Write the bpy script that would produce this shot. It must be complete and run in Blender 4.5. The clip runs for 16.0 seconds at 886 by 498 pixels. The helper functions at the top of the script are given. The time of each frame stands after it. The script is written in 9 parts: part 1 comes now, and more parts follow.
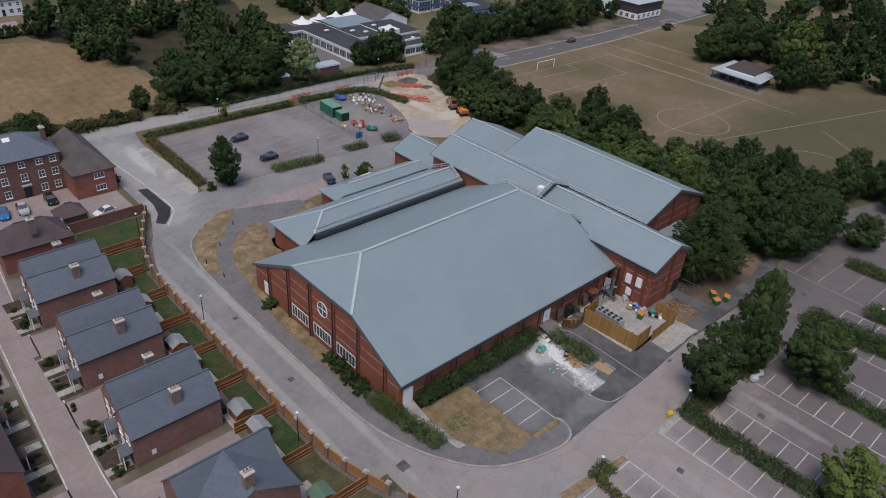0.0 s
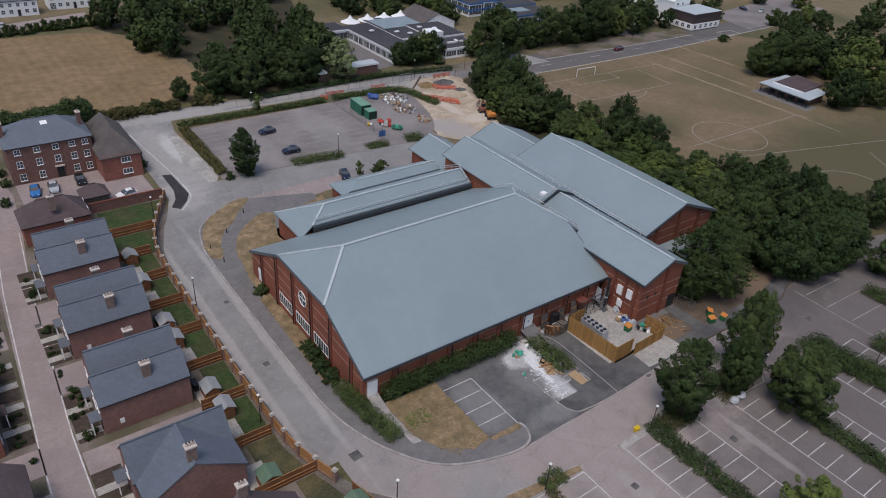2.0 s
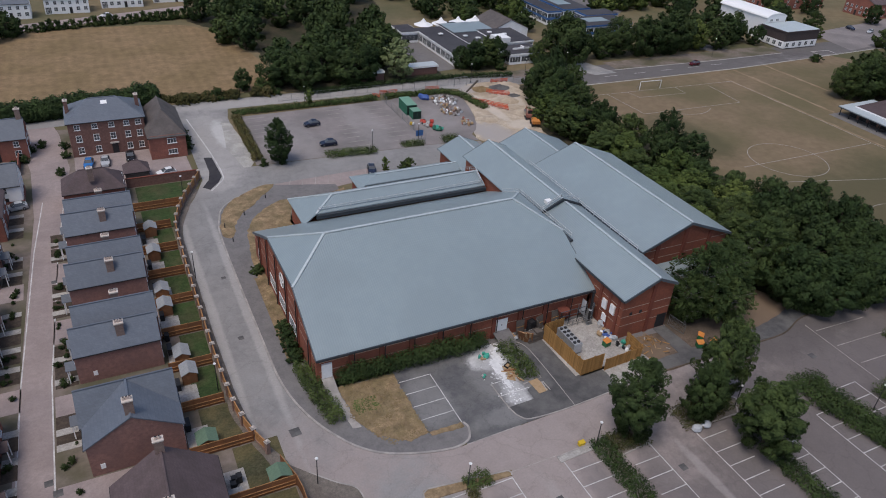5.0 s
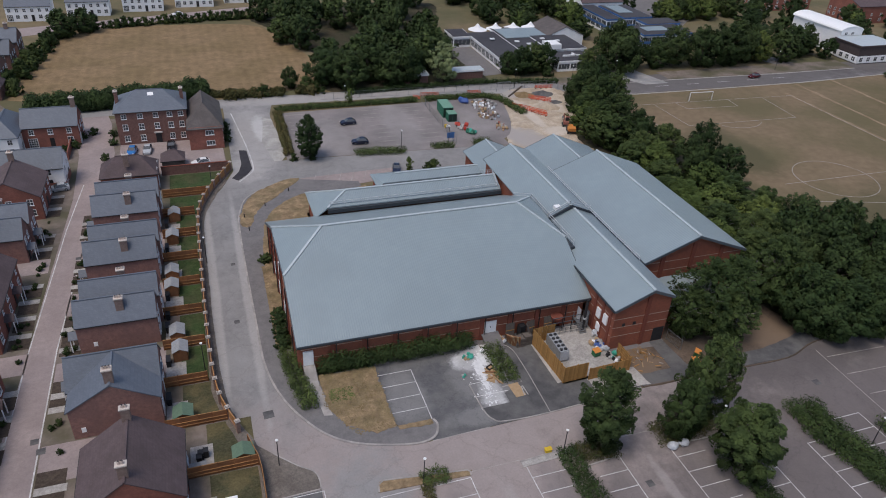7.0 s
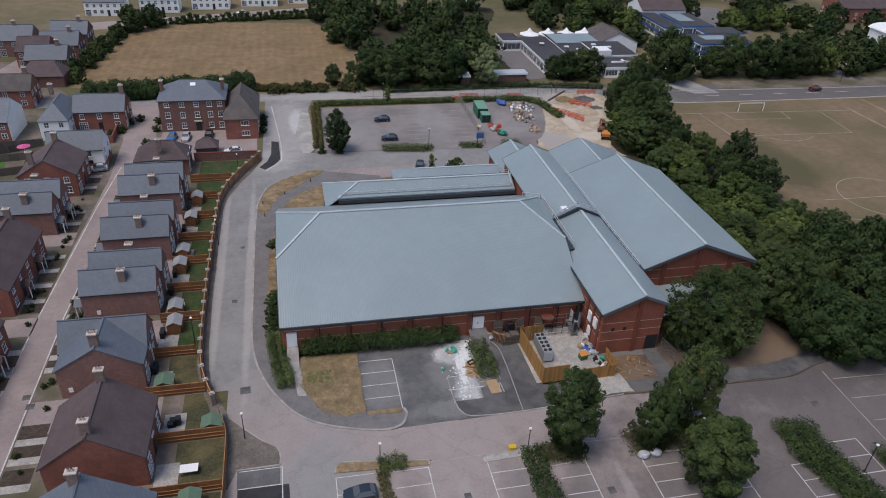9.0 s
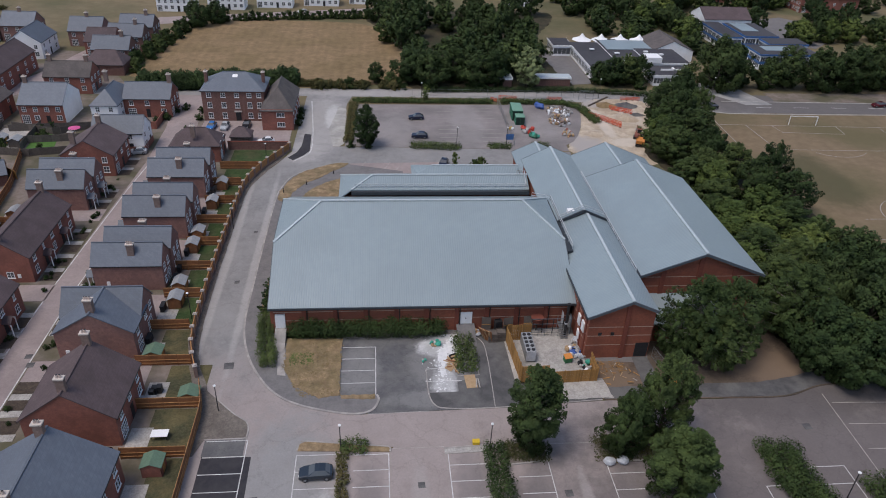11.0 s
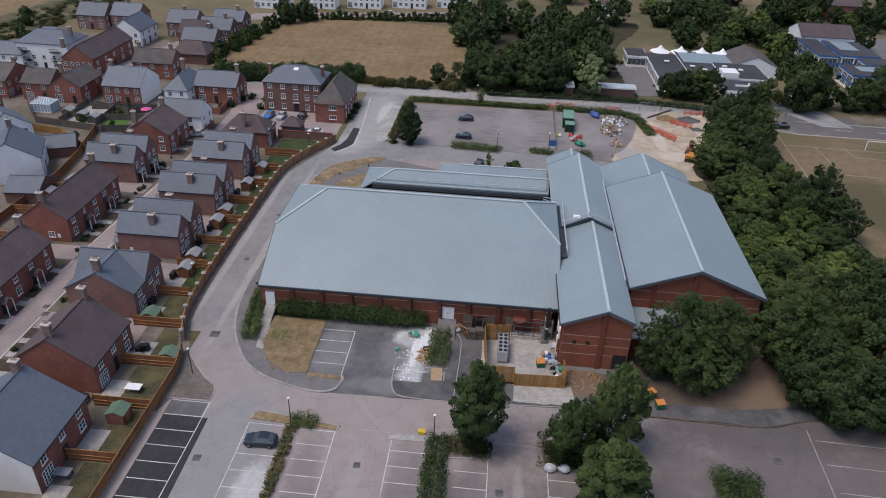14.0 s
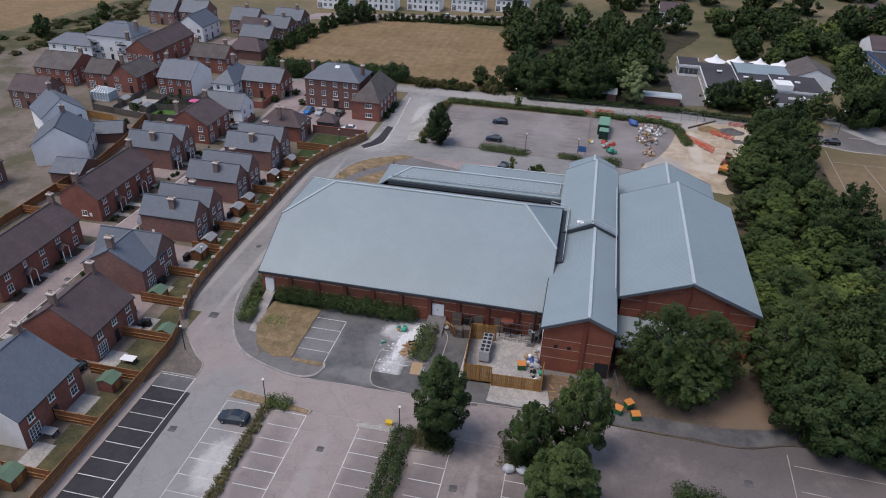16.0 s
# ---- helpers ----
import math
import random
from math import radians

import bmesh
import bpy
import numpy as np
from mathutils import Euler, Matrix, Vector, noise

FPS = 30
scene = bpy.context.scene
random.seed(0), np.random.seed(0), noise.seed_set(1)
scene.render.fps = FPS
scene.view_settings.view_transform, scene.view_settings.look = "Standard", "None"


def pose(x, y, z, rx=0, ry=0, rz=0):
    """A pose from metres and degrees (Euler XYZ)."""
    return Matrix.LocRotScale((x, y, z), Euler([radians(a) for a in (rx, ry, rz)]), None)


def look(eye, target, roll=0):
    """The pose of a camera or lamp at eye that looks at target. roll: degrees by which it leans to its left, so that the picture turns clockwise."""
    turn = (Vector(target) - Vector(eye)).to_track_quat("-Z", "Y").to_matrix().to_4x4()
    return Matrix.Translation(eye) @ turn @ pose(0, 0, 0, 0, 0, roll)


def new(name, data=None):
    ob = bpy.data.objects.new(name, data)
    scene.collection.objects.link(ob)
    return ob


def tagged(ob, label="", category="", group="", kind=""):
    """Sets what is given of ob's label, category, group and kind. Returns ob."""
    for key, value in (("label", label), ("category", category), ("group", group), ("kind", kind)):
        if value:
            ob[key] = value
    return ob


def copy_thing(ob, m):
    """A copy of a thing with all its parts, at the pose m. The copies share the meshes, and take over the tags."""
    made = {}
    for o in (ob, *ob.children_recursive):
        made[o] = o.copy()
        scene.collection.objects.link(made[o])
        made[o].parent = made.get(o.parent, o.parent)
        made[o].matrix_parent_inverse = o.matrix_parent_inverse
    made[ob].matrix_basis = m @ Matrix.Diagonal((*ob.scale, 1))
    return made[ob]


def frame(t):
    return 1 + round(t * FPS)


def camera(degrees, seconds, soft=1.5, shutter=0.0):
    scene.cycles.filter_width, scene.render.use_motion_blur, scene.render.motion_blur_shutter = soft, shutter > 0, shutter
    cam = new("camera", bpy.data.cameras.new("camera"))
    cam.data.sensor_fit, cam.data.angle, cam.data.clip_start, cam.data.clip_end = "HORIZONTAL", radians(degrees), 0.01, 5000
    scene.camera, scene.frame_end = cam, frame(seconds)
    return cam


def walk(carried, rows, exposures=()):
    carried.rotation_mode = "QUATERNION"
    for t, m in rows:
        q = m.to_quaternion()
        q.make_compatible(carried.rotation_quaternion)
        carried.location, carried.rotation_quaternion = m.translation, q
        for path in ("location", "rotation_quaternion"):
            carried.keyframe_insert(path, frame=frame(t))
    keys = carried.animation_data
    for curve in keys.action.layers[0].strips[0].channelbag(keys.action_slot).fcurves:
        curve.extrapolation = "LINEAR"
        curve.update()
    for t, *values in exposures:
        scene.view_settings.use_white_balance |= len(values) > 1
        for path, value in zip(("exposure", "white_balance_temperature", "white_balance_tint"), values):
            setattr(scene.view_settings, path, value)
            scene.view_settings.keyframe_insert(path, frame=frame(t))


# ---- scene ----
cam = camera(64.27, 16.0, 1.0)
PATH = [
    (0.0, -42.283, -48.126, 64.823, 58.055, -3.611, -42.475),
    (0.5, -40.272, -50.335, 64.855, 58.073, -3.626, -40.871),
    (1.0, -38.194, -52.511, 65.038, 58.054, -3.669, -39.235),
    (1.5, -36.001, -54.674, 65.229, 58.026, -3.692, -37.555),
    (2.0, -33.707, -56.796, 65.589, 57.95, -3.677, -35.883),
    (2.5, -31.345, -58.834, 65.899, 57.884, -3.667, -34.241),
    (3.0, -28.915, -60.822, 66.085, 57.862, -3.64, -32.59),
    (3.5, -26.435, -62.776, 66.211, 57.878, -3.596, -30.942),
    (4.0, -23.871, -64.69, 66.222, 57.883, -3.511, -29.246),
    (6.5, -10.535, -72.78, 66.723, 57.971, -3.043, -20.407),
    (7.0, -7.623, -74.186, 66.587, 58.045, -2.831, -18.623),
    (7.5, -4.751, -75.517, 66.392, 58.131, -2.691, -16.857),
    (8.0, -1.858, -76.723, 66.1, 58.23, -2.534, -15.108),
    (8.5, 1.045, -77.851, 65.775, 58.316, -2.432, -13.378),
    (9.0, 3.91, -78.861, 65.403, 58.425, -2.412, -11.695),
    (11.5, 18.575, -82.598, 64.339, 58.776, -2.136, -3.045),
    (12.0, 21.566, -83.063, 64.262, 58.82, -2.067, -1.328),
    (12.5, 24.368, -83.429, 64.193, 58.864, -2.039, 0.253),
    (13.0, 27.341, -83.741, 64.109, 58.916, -2.013, 1.949),
    (13.5, 30.33, -83.971, 64.066, 58.97, -1.996, 3.652),
    (14.0, 33.338, -84.11, 64.014, 59.026, -1.969, 5.353),
    (14.5, 36.37, -84.163, 63.978, 59.057, -1.911, 7.063),
    (15.0, 39.393, -84.156, 64.007, 59.091, -1.852, 8.743),
    (15.5, 42.397, -84.041, 64.05, 59.142, -1.796, 10.461),
    (16.0, 45.391, -83.816, 64.152, 59.159, -1.713, 12.208),
]
walk(cam, [(t, pose(*p)) for t, *p in PATH], [(0.0, 0.17, 6790, 12), (8.0, 0.23, 6780, 12), (16.0, 0.34, 6730, 13)])

# ---- light ----
world = bpy.data.worlds.new("world")
scene.world = world
world.use_nodes = True
wn, wl = world.node_tree.nodes, world.node_tree.links
sky = wn.new("ShaderNodeTexSky")
sky.sky_type = "NISHITA"
sky.sun_disc = False
sky.sun_elevation, sky.sun_rotation = radians(65), radians(240)
sky.air_density, sky.dust_density, sky.ozone_density = 1.0, 1.6, 1.5
wl.new(sky.outputs[0], wn["Background"].inputs[0])
wn["Background"].inputs[1].default_value = 0.128
sun_data = bpy.data.lights.new("sun", "SUN")
sun_data.energy, sun_data.angle, sun_data.color = 1.45, radians(28), (1.0, 0.95, 0.90)
sun = new("sun", sun_data)
sun.matrix_world = look((-60, -80, 100), (-60 + 0.40, -80 + 0.23, 100 - 1.0))

# ---- materials ----
def mat(name, base, second=None, scale=1.0, rough=0.8, metal=0.0, bump=0.0, bump_scale=30.0, coarse=None, coarse_scale=0.08, amount=0.5, spec=0.3):
    """A mixed two-scale surface: base and second colour by fine noise, coarse colour by wide stains, relief by fine noise."""
    m = bpy.data.materials.new(name)
    m.use_nodes = True
    n, l = m.node_tree.nodes, m.node_tree.links
    b = n["Principled BSDF"]
    b.inputs["Roughness"].default_value, b.inputs["Metallic"].default_value = rough, metal
    b.inputs["Specular IOR Level"].default_value = spec
    co = n.new("ShaderNodeTexCoord")
    out = None
    second = second or tuple(c * 0.8 for c in base)
    f = n.new("ShaderNodeTexNoise")
    f.inputs["Scale"].default_value, f.inputs["Detail"].default_value, f.inputs["Roughness"].default_value = scale, 6.0, 0.65
    l.new(co.outputs["Object"], f.inputs["Vector"])
    r = n.new("ShaderNodeValToRGB")
    r.color_ramp.elements[0].position, r.color_ramp.elements[1].position = 0.38, 0.64
    r.color_ramp.elements[0].color, r.color_ramp.elements[1].color = (*base, 1), (*second, 1)
    l.new(f.outputs["Fac"], r.inputs["Fac"])
    out = r.outputs["Color"]
    if coarse:
        g = n.new("ShaderNodeTexNoise")
        g.inputs["Scale"].default_value, g.inputs["Detail"].default_value = coarse_scale, 5.0
        l.new(co.outputs["Object"], g.inputs["Vector"])
        h = n.new("ShaderNodeValToRGB")
        h.color_ramp.elements[0].position, h.color_ramp.elements[1].position = 0.42, 0.62
        h.color_ramp.elements[1].color = (amount, amount, amount, 1)
        l.new(g.outputs["Fac"], h.inputs["Fac"])
        x = n.new("ShaderNodeMixRGB")
        x.inputs[2].default_value = (*coarse, 1)
        l.new(h.outputs["Color"], x.inputs[0])
        l.new(out, x.inputs[1])
        out = x.outputs[0]
    l.new(out, b.inputs["Base Color"])
    if bump:
        k = n.new("ShaderNodeTexNoise")
        k.inputs["Scale"].default_value, k.inputs["Detail"].default_value = bump_scale, 3.0
        l.new(co.outputs["Object"], k.inputs["Vector"])
        u = n.new("ShaderNodeBump")
        u.inputs["Strength"].default_value, u.inputs["Distance"].default_value = bump, 0.05
        l.new(k.outputs["Fac"], u.inputs["Height"])
        l.new(u.outputs["Normal"], b.inputs["Normal"])
    return m


def vary(m, amount=0.15, hue=0.0):
    """Brightness differs a little from object to object."""
    n, l = m.node_tree.nodes, m.node_tree.links
    b = n["Principled BSDF"]
    src = b.inputs["Base Color"].links[0].from_socket
    o = n.new("ShaderNodeObjectInfo")
    mr = n.new("ShaderNodeMapRange")
    mr.inputs["To Min"].default_value, mr.inputs["To Max"].default_value = 1 - amount, 1 + amount
    l.new(o.outputs["Random"], mr.inputs["Value"])
    h = n.new("ShaderNodeHueSaturation")
    l.new(mr.outputs[0], h.inputs["Value"])
    l.new(src, h.inputs["Color"])
    if hue:
        m2 = n.new("ShaderNodeMapRange")
        m2.inputs["To Min"].default_value, m2.inputs["To Max"].default_value = 0.5 - hue, 0.5 + hue
        l.new(o.outputs["Random"], m2.inputs["Value"])
        l.new(m2.outputs[0], h.inputs["Hue"])
    l.new(h.outputs["Color"], b.inputs["Base Color"])
    return m


def ribbed(m, axis, pitch, strength, dark=0.85):
    """Fine ribs running down a roof: a wave across the given object axis as relief and a faint tone."""
    n, l = m.node_tree.nodes, m.node_tree.links
    b = n["Principled BSDF"]
    src = b.inputs["Base Color"].links[0].from_socket
    co = n.new("ShaderNodeTexCoord")
    w = n.new("ShaderNodeTexWave")
    w.wave_type, w.bands_direction, w.wave_profile = "BANDS", axis, "SIN"
    w.inputs["Scale"].default_value = 2 * math.pi / 20.0 / pitch
    l.new(co.outputs["Object"], w.inputs["Vector"])
    u = n.new("ShaderNodeBump")
    u.inputs["Strength"].default_value, u.inputs["Distance"].default_value = strength, 0.05
    l.new(w.outputs["Fac"], u.inputs["Height"])
    l.new(u.outputs["Normal"], b.inputs["Normal"])
    mr = n.new("ShaderNodeMapRange")
    mr.inputs["To Min"].default_value, mr.inputs["To Max"].default_value = dark, 1.0
    l.new(w.outputs["Fac"], mr.inputs["Value"])
    x = n.new("ShaderNodeMixRGB")
    x.blend_type = "MULTIPLY"
    x.inputs[0].default_value = 1.0
    l.new(src, x.inputs[1])
    l.new(mr.outputs[0], x.inputs[2])
    l.new(x.outputs[0], b.inputs["Base Color"])
    return m


def coursed(m, width, height, mortar, amount=0.6):
    """Brick or tile courses as a fine mesh of joints, mapped on walls by height and by run."""
    n, l = m.node_tree.nodes, m.node_tree.links
    b = n["Principled BSDF"]
    src = b.inputs["Base Color"].links[0].from_socket
    co, ge = n.new("ShaderNodeTexCoord"), n.new("ShaderNodeSeparateXYZ")
    l.new(co.outputs["Object"], ge.inputs[0])
    ad = n.new("ShaderNodeMath")
    l.new(ge.outputs[0], ad.inputs[0])
    l.new(ge.outputs[1], ad.inputs[1])
    cb = n.new("ShaderNodeCombineXYZ")
    l.new(ad.outputs[0], cb.inputs[0])
    l.new(ge.outputs[2], cb.inputs[1])
    t = n.new("ShaderNodeTexBrick")
    t.inputs["Scale"].default_value = 1.0
    t.inputs["Brick Width"].default_value, t.inputs["Row Height"].default_value = width, height
    t.inputs["Mortar Size"].default_value = 0.012
    t.inputs["Color1"].default_value, t.inputs["Color2"].default_value = (1, 1, 1, 1), (0.72, 0.72, 0.72, 1)
    t.inputs["Mortar"].default_value = (*mortar, 1)
    l.new(cb.outputs[0], t.inputs["Vector"])
    x = n.new("ShaderNodeMixRGB")
    x.blend_type = "MULTIPLY"
    x.inputs[0].default_value = amount
    l.new(src, x.inputs[1])
    l.new(t.outputs["Color"], x.inputs[2])
    l.new(x.outputs[0], b.inputs["Base Color"])
    return m


def glass_mat(name, tone):
    m = bpy.data.materials.new(name)
    m.use_nodes = True
    b = m.node_tree.nodes["Principled BSDF"]
    b.inputs["Base Color"].default_value = (*tone, 1)
    b.inputs["Roughness"].default_value = 0.08
    b.inputs["Specular IOR Level"].default_value = 0.7
    return m


M = {}
M["steel_x"] = ribbed(mat("roof_steel", (0.236, 0.293, 0.316), (0.251, 0.308, 0.330), 0.6, 0.38, 0.0, coarse=(0.22, 0.27, 0.29), coarse_scale=0.12, amount=0.6, spec=0.55), "X", 0.333, 0.35, 0.95)
M["steel_y"] = ribbed(mat("roof_steel_across", (0.236, 0.293, 0.316), (0.251, 0.308, 0.330), 0.6, 0.38, 0.0, coarse=(0.22, 0.27, 0.29), coarse_scale=0.12, amount=0.6, spec=0.55), "Y", 0.333, 0.35, 0.95)
M["flashing"] = mat("pale_flashing", (0.45, 0.50, 0.52), (0.39, 0.44, 0.46), 2.0, 0.45, spec=0.4)
M["gutter"] = mat("dark_gutter", (0.035, 0.042, 0.05), (0.05, 0.057, 0.065), 3.0, 0.5)
M["fascia"] = mat("grey_fascia", (0.085, 0.10, 0.115), (0.10, 0.115, 0.13), 3.0, 0.5)
M["brick_red"] = coursed(mat("red_brick", (0.32, 0.105, 0.062), (0.25, 0.085, 0.054), 3.0, 0.9, bump=0.2, coarse=(0.2, 0.073, 0.05), coarse_scale=0.3, amount=0.6), 0.225, 0.075, (0.8, 0.75, 0.7), 0.5)
M["brick_pier"] = mat("darker_brick", (0.21, 0.064, 0.042), (0.16, 0.05, 0.035), 4.0, 0.9, bump=0.2)
M["band"] = mat("pale_brick_band", (0.46, 0.34, 0.27), (0.38, 0.27, 0.21), 5.0, 0.9)
M["brick_house"] = coursed(mat("multi_stock_brick", (0.31, 0.17, 0.143), (0.225, 0.124, 0.11), 2.5, 0.9, bump=0.2, coarse=(0.2, 0.118, 0.108), coarse_scale=0.4, amount=0.6), 0.225, 0.075, (0.8, 0.75, 0.7), 0.5)
M["brick_orange"] = coursed(mat("orange_brick", (0.33, 0.13, 0.096), (0.25, 0.102, 0.08), 2.5, 0.9, bump=0.2, coarse=(0.2, 0.085, 0.066), coarse_scale=0.4, amount=0.6), 0.225, 0.075, (0.8, 0.75, 0.7), 0.5)
M["brick_dark"] = coursed(mat("brown_brick", (0.225, 0.122, 0.1), (0.165, 0.088, 0.075), 2.5, 0.9, bump=0.2), 0.225, 0.075, (0.8, 0.75, 0.7), 0.5)
M["render"] = mat("white_render", (0.86, 0.86, 0.86), (0.8, 0.8, 0.81), 1.0, 0.85, coarse=(0.72, 0.72, 0.71), coarse_scale=0.3, amount=0.4)
M["slate"] = coursed(vary(mat("blue_grey_slate", (0.112, 0.131, 0.163), (0.127, 0.146, 0.178), 1.5, 0.55, bump=0.1, bump_scale=6, coarse=(0.104, 0.121, 0.15), coarse_scale=0.4, amount=0.5, spec=0.4), 0.1), 0.3, 0.22, (0.6, 0.6, 0.6), 0.45)
M["tile"] = coursed(vary(mat("brown_roof_tile", (0.104, 0.076, 0.08), (0.126, 0.092, 0.094), 2.0, 0.8, bump=0.3, bump_scale=6, coarse=(0.088, 0.065, 0.066), coarse_scale=0.4, amount=0.7), 0.15), 0.2, 0.2, (0.6, 0.6, 0.6), 0.45)
M["tile_grey"] = coursed(vary(mat("grey_brown_tile", (0.115, 0.1, 0.096), (0.14, 0.12, 0.113), 2.0, 0.8, bump=0.3, bump_scale=6, coarse=(0.09, 0.078, 0.075), coarse_scale=0.4, amount=0.7), 0.12), 0.2, 0.2, (0.6, 0.6, 0.6), 0.45)
M["white"] = mat("white_paint", (0.84, 0.84, 0.84), (0.78, 0.78, 0.78), 3.0, 0.5)
M["glass"] = glass_mat("window_glass", (0.075, 0.082, 0.09))
M["pot"] = mat("pale_clay_pot", (0.56, 0.46, 0.41), (0.46, 0.37, 0.33), 4.0, 0.8)
M["cap"] = mat("pale_mortar_cap", (0.56, 0.50, 0.45), (0.46, 0.40, 0.36), 4.0, 0.9)
M["asphalt"] = mat("grey_asphalt", (0.215, 0.208, 0.205), (0.25, 0.242, 0.237), 0.9, 0.9, bump=0.1, coarse=(0.27, 0.262, 0.255), coarse_scale=0.11, amount=0.8)
M["asphalt_old"] = mat("brownish_asphalt", (0.225, 0.2, 0.195), (0.26, 0.232, 0.225), 0.8, 0.9, bump=0.1, coarse=(0.165, 0.15, 0.146), coarse_scale=0.1, amount=0.8)
M["asphalt_dark"] = mat("dark_asphalt", (0.075, 0.073, 0.075), (0.1, 0.098, 0.098), 0.8, 0.9, bump=0.1, coarse=(0.16, 0.155, 0.15), coarse_scale=0.2, amount=0.6)
M["asphalt_new"] = mat("black_new_asphalt", (0.03, 0.028, 0.033), (0.042, 0.04, 0.045), 1.2, 0.85, bump=0.1, coarse=(0.05, 0.047, 0.05), coarse_scale=0.3, amount=0.6)
M["asphalt_pale"] = mat("dusty_pale_asphalt", (0.30, 0.295, 0.288), (0.36, 0.35, 0.335), 0.7, 0.9, bump=0.1, coarse=(0.22, 0.22, 0.222), coarse_scale=0.14, amount=0.8)
M["paving"] = mat("block_paving", (0.30, 0.245, 0.235), (0.345, 0.285, 0.27), 1.4, 0.9, bump=0.15, coarse=(0.25, 0.205, 0.2), coarse_scale=0.15, amount=0.7)
M["path"] = mat("grey_footpath", (0.15, 0.142, 0.142), (0.178, 0.168, 0.166), 1.0, 0.9, bump=0.1, coarse=(0.195, 0.185, 0.18), coarse_scale=0.25, amount=0.6)
M["slab"] = mat("pale_slab", (0.42, 0.40, 0.37), (0.35, 0.33, 0.31), 1.5, 0.9, coarse=(0.3, 0.28, 0.26), coarse_scale=0.4, amount=0.5)
M["kerb"] = mat("concrete_kerb", (0.40, 0.37, 0.345), (0.29, 0.27, 0.255), 0.8, 0.9, coarse=(0.24, 0.225, 0.215), coarse_scale=0.4, amount=0.6)
M["line"] = mat("worn_white_line", (0.68, 0.67, 0.66), (0.5, 0.49, 0.48), 3.0, 0.8, coarse=(0.32, 0.31, 0.3), coarse_scale=0.6, amount=0.6)
M["line_faint"] = mat("faded_white_line", (0.42, 0.39, 0.36), (0.34, 0.31, 0.28), 3.0, 0.9, coarse=(0.24, 0.22, 0.2), coarse_scale=0.5, amount=0.8)
M["straw"] = ribbed(mat("dry_straw_grass", (0.22, 0.15, 0.08), (0.275, 0.188, 0.105), 0.7, 1.0, coarse=(0.20, 0.14, 0.07), coarse_scale=0.06, amount=0.8), "X", 2.6, 0.0, 0.93)
M["dry"] = mat("dry_verge_grass", (0.215, 0.15, 0.088), (0.34, 0.245, 0.145), 0.9, 1.0, bump=0.5, bump_scale=5, coarse=(0.14, 0.112, 0.06), coarse_scale=0.35, amount=0.7)
M["lawn"] = mat("garden_lawn", (0.05, 0.055, 0.028), (0.085, 0.078, 0.045), 2.2, 1.0, bump=0.4, bump_scale=6, coarse=(0.14, 0.115, 0.055), coarse_scale=0.35, amount=0.6)
M["lawn_lush"] = mat("dark_green_lawn", (0.03, 0.056, 0.018), (0.048, 0.076, 0.026), 1.2, 1.0, bump=0.4, bump_scale=6, coarse=(0.085, 0.078, 0.04), coarse_scale=0.3, amount=0.55)
M["lawn_green"] = mat("green_lawn", (0.06, 0.14, 0.03), (0.08, 0.165, 0.04), 1.5, 1.0, bump=0.3, bump_scale=6)
M["soil"] = mat("dark_soil", (0.055, 0.042, 0.034), (0.085, 0.065, 0.05), 1.5, 1.0, bump=0.5, bump_scale=5)
# earth toned down so its colour carries the shade under the trees
M["dust"] = mat("bare_earth", (0.105, 0.078, 0.06), (0.165, 0.12, 0.088), 0.6, 1.0, bump=0.4, bump_scale=3, coarse=(0.075, 0.06, 0.046), coarse_scale=0.15, amount=0.8)
M["litter"] = mat("leaf_litter", (0.045, 0.038, 0.024), (0.07, 0.058, 0.034), 0.9, 1.0, bump=0.5, bump_scale=4, coarse=(0.03, 0.034, 0.016), coarse_scale=0.2, amount=0.8)
M["sand"] = mat("building_sand", (0.44, 0.36, 0.275), (0.52, 0.44, 0.345), 0.4, 1.0, bump=0.4, bump_scale=3, coarse=(0.36, 0.285, 0.205), coarse_scale=0.12, amount=0.8)
M["powder"] = mat("white_powder", (0.72, 0.72, 0.72), (0.6, 0.6, 0.6), 1.5, 1.0)
M["rail"] = vary(mat("new_fence_rail", (0.40, 0.205, 0.085), (0.32, 0.16, 0.068), 2.5, 0.8), 0.15)
M["timber"] = vary(mat("orange_fence_timber", (0.28, 0.12, 0.052), (0.21, 0.09, 0.04), 2.5, 0.8, bump=0.2, coarse=(0.17, 0.085, 0.045), coarse_scale=0.5, amount=0.6), 0.15)
M["timber_pale"] = vary(mat("weathered_timber", (0.38, 0.205, 0.068), (0.28, 0.15, 0.052), 2.5, 0.85, bump=0.2), 0.2)
M["timber_grey"] = vary(mat("grey_fence_timber", (0.13, 0.11, 0.095), (0.1, 0.085, 0.075), 2.5, 0.85, bump=0.2), 0.2)
M["felt_green"] = mat("green_felt", (0.12, 0.19, 0.13), (0.1, 0.155, 0.11), 3.0, 0.9)
M["felt_grey"] = mat("grey_felt", (0.3, 0.31, 0.32), (0.24, 0.25, 0.26), 3.0, 0.9)
M["metal"] = mat("galvanised_metal", (0.30, 0.31, 0.32), (0.24, 0.25, 0.26), 4.0, 0.4, 0.6)
M["black"] = mat("black_paint", (0.018, 0.018, 0.02), (0.03, 0.03, 0.032), 3.0, 0.5)
M["flatroof"] = mat("dark_flat_roof", (0.042, 0.040, 0.045), (0.056, 0.053, 0.06), 0.8, 0.8, coarse=(0.07, 0.069, 0.075), coarse_scale=0.1, amount=0.6)
M["blue"] = mat("blue_cladding", (0.045, 0.12, 0.30), (0.06, 0.15, 0.34), 1.0, 0.5)
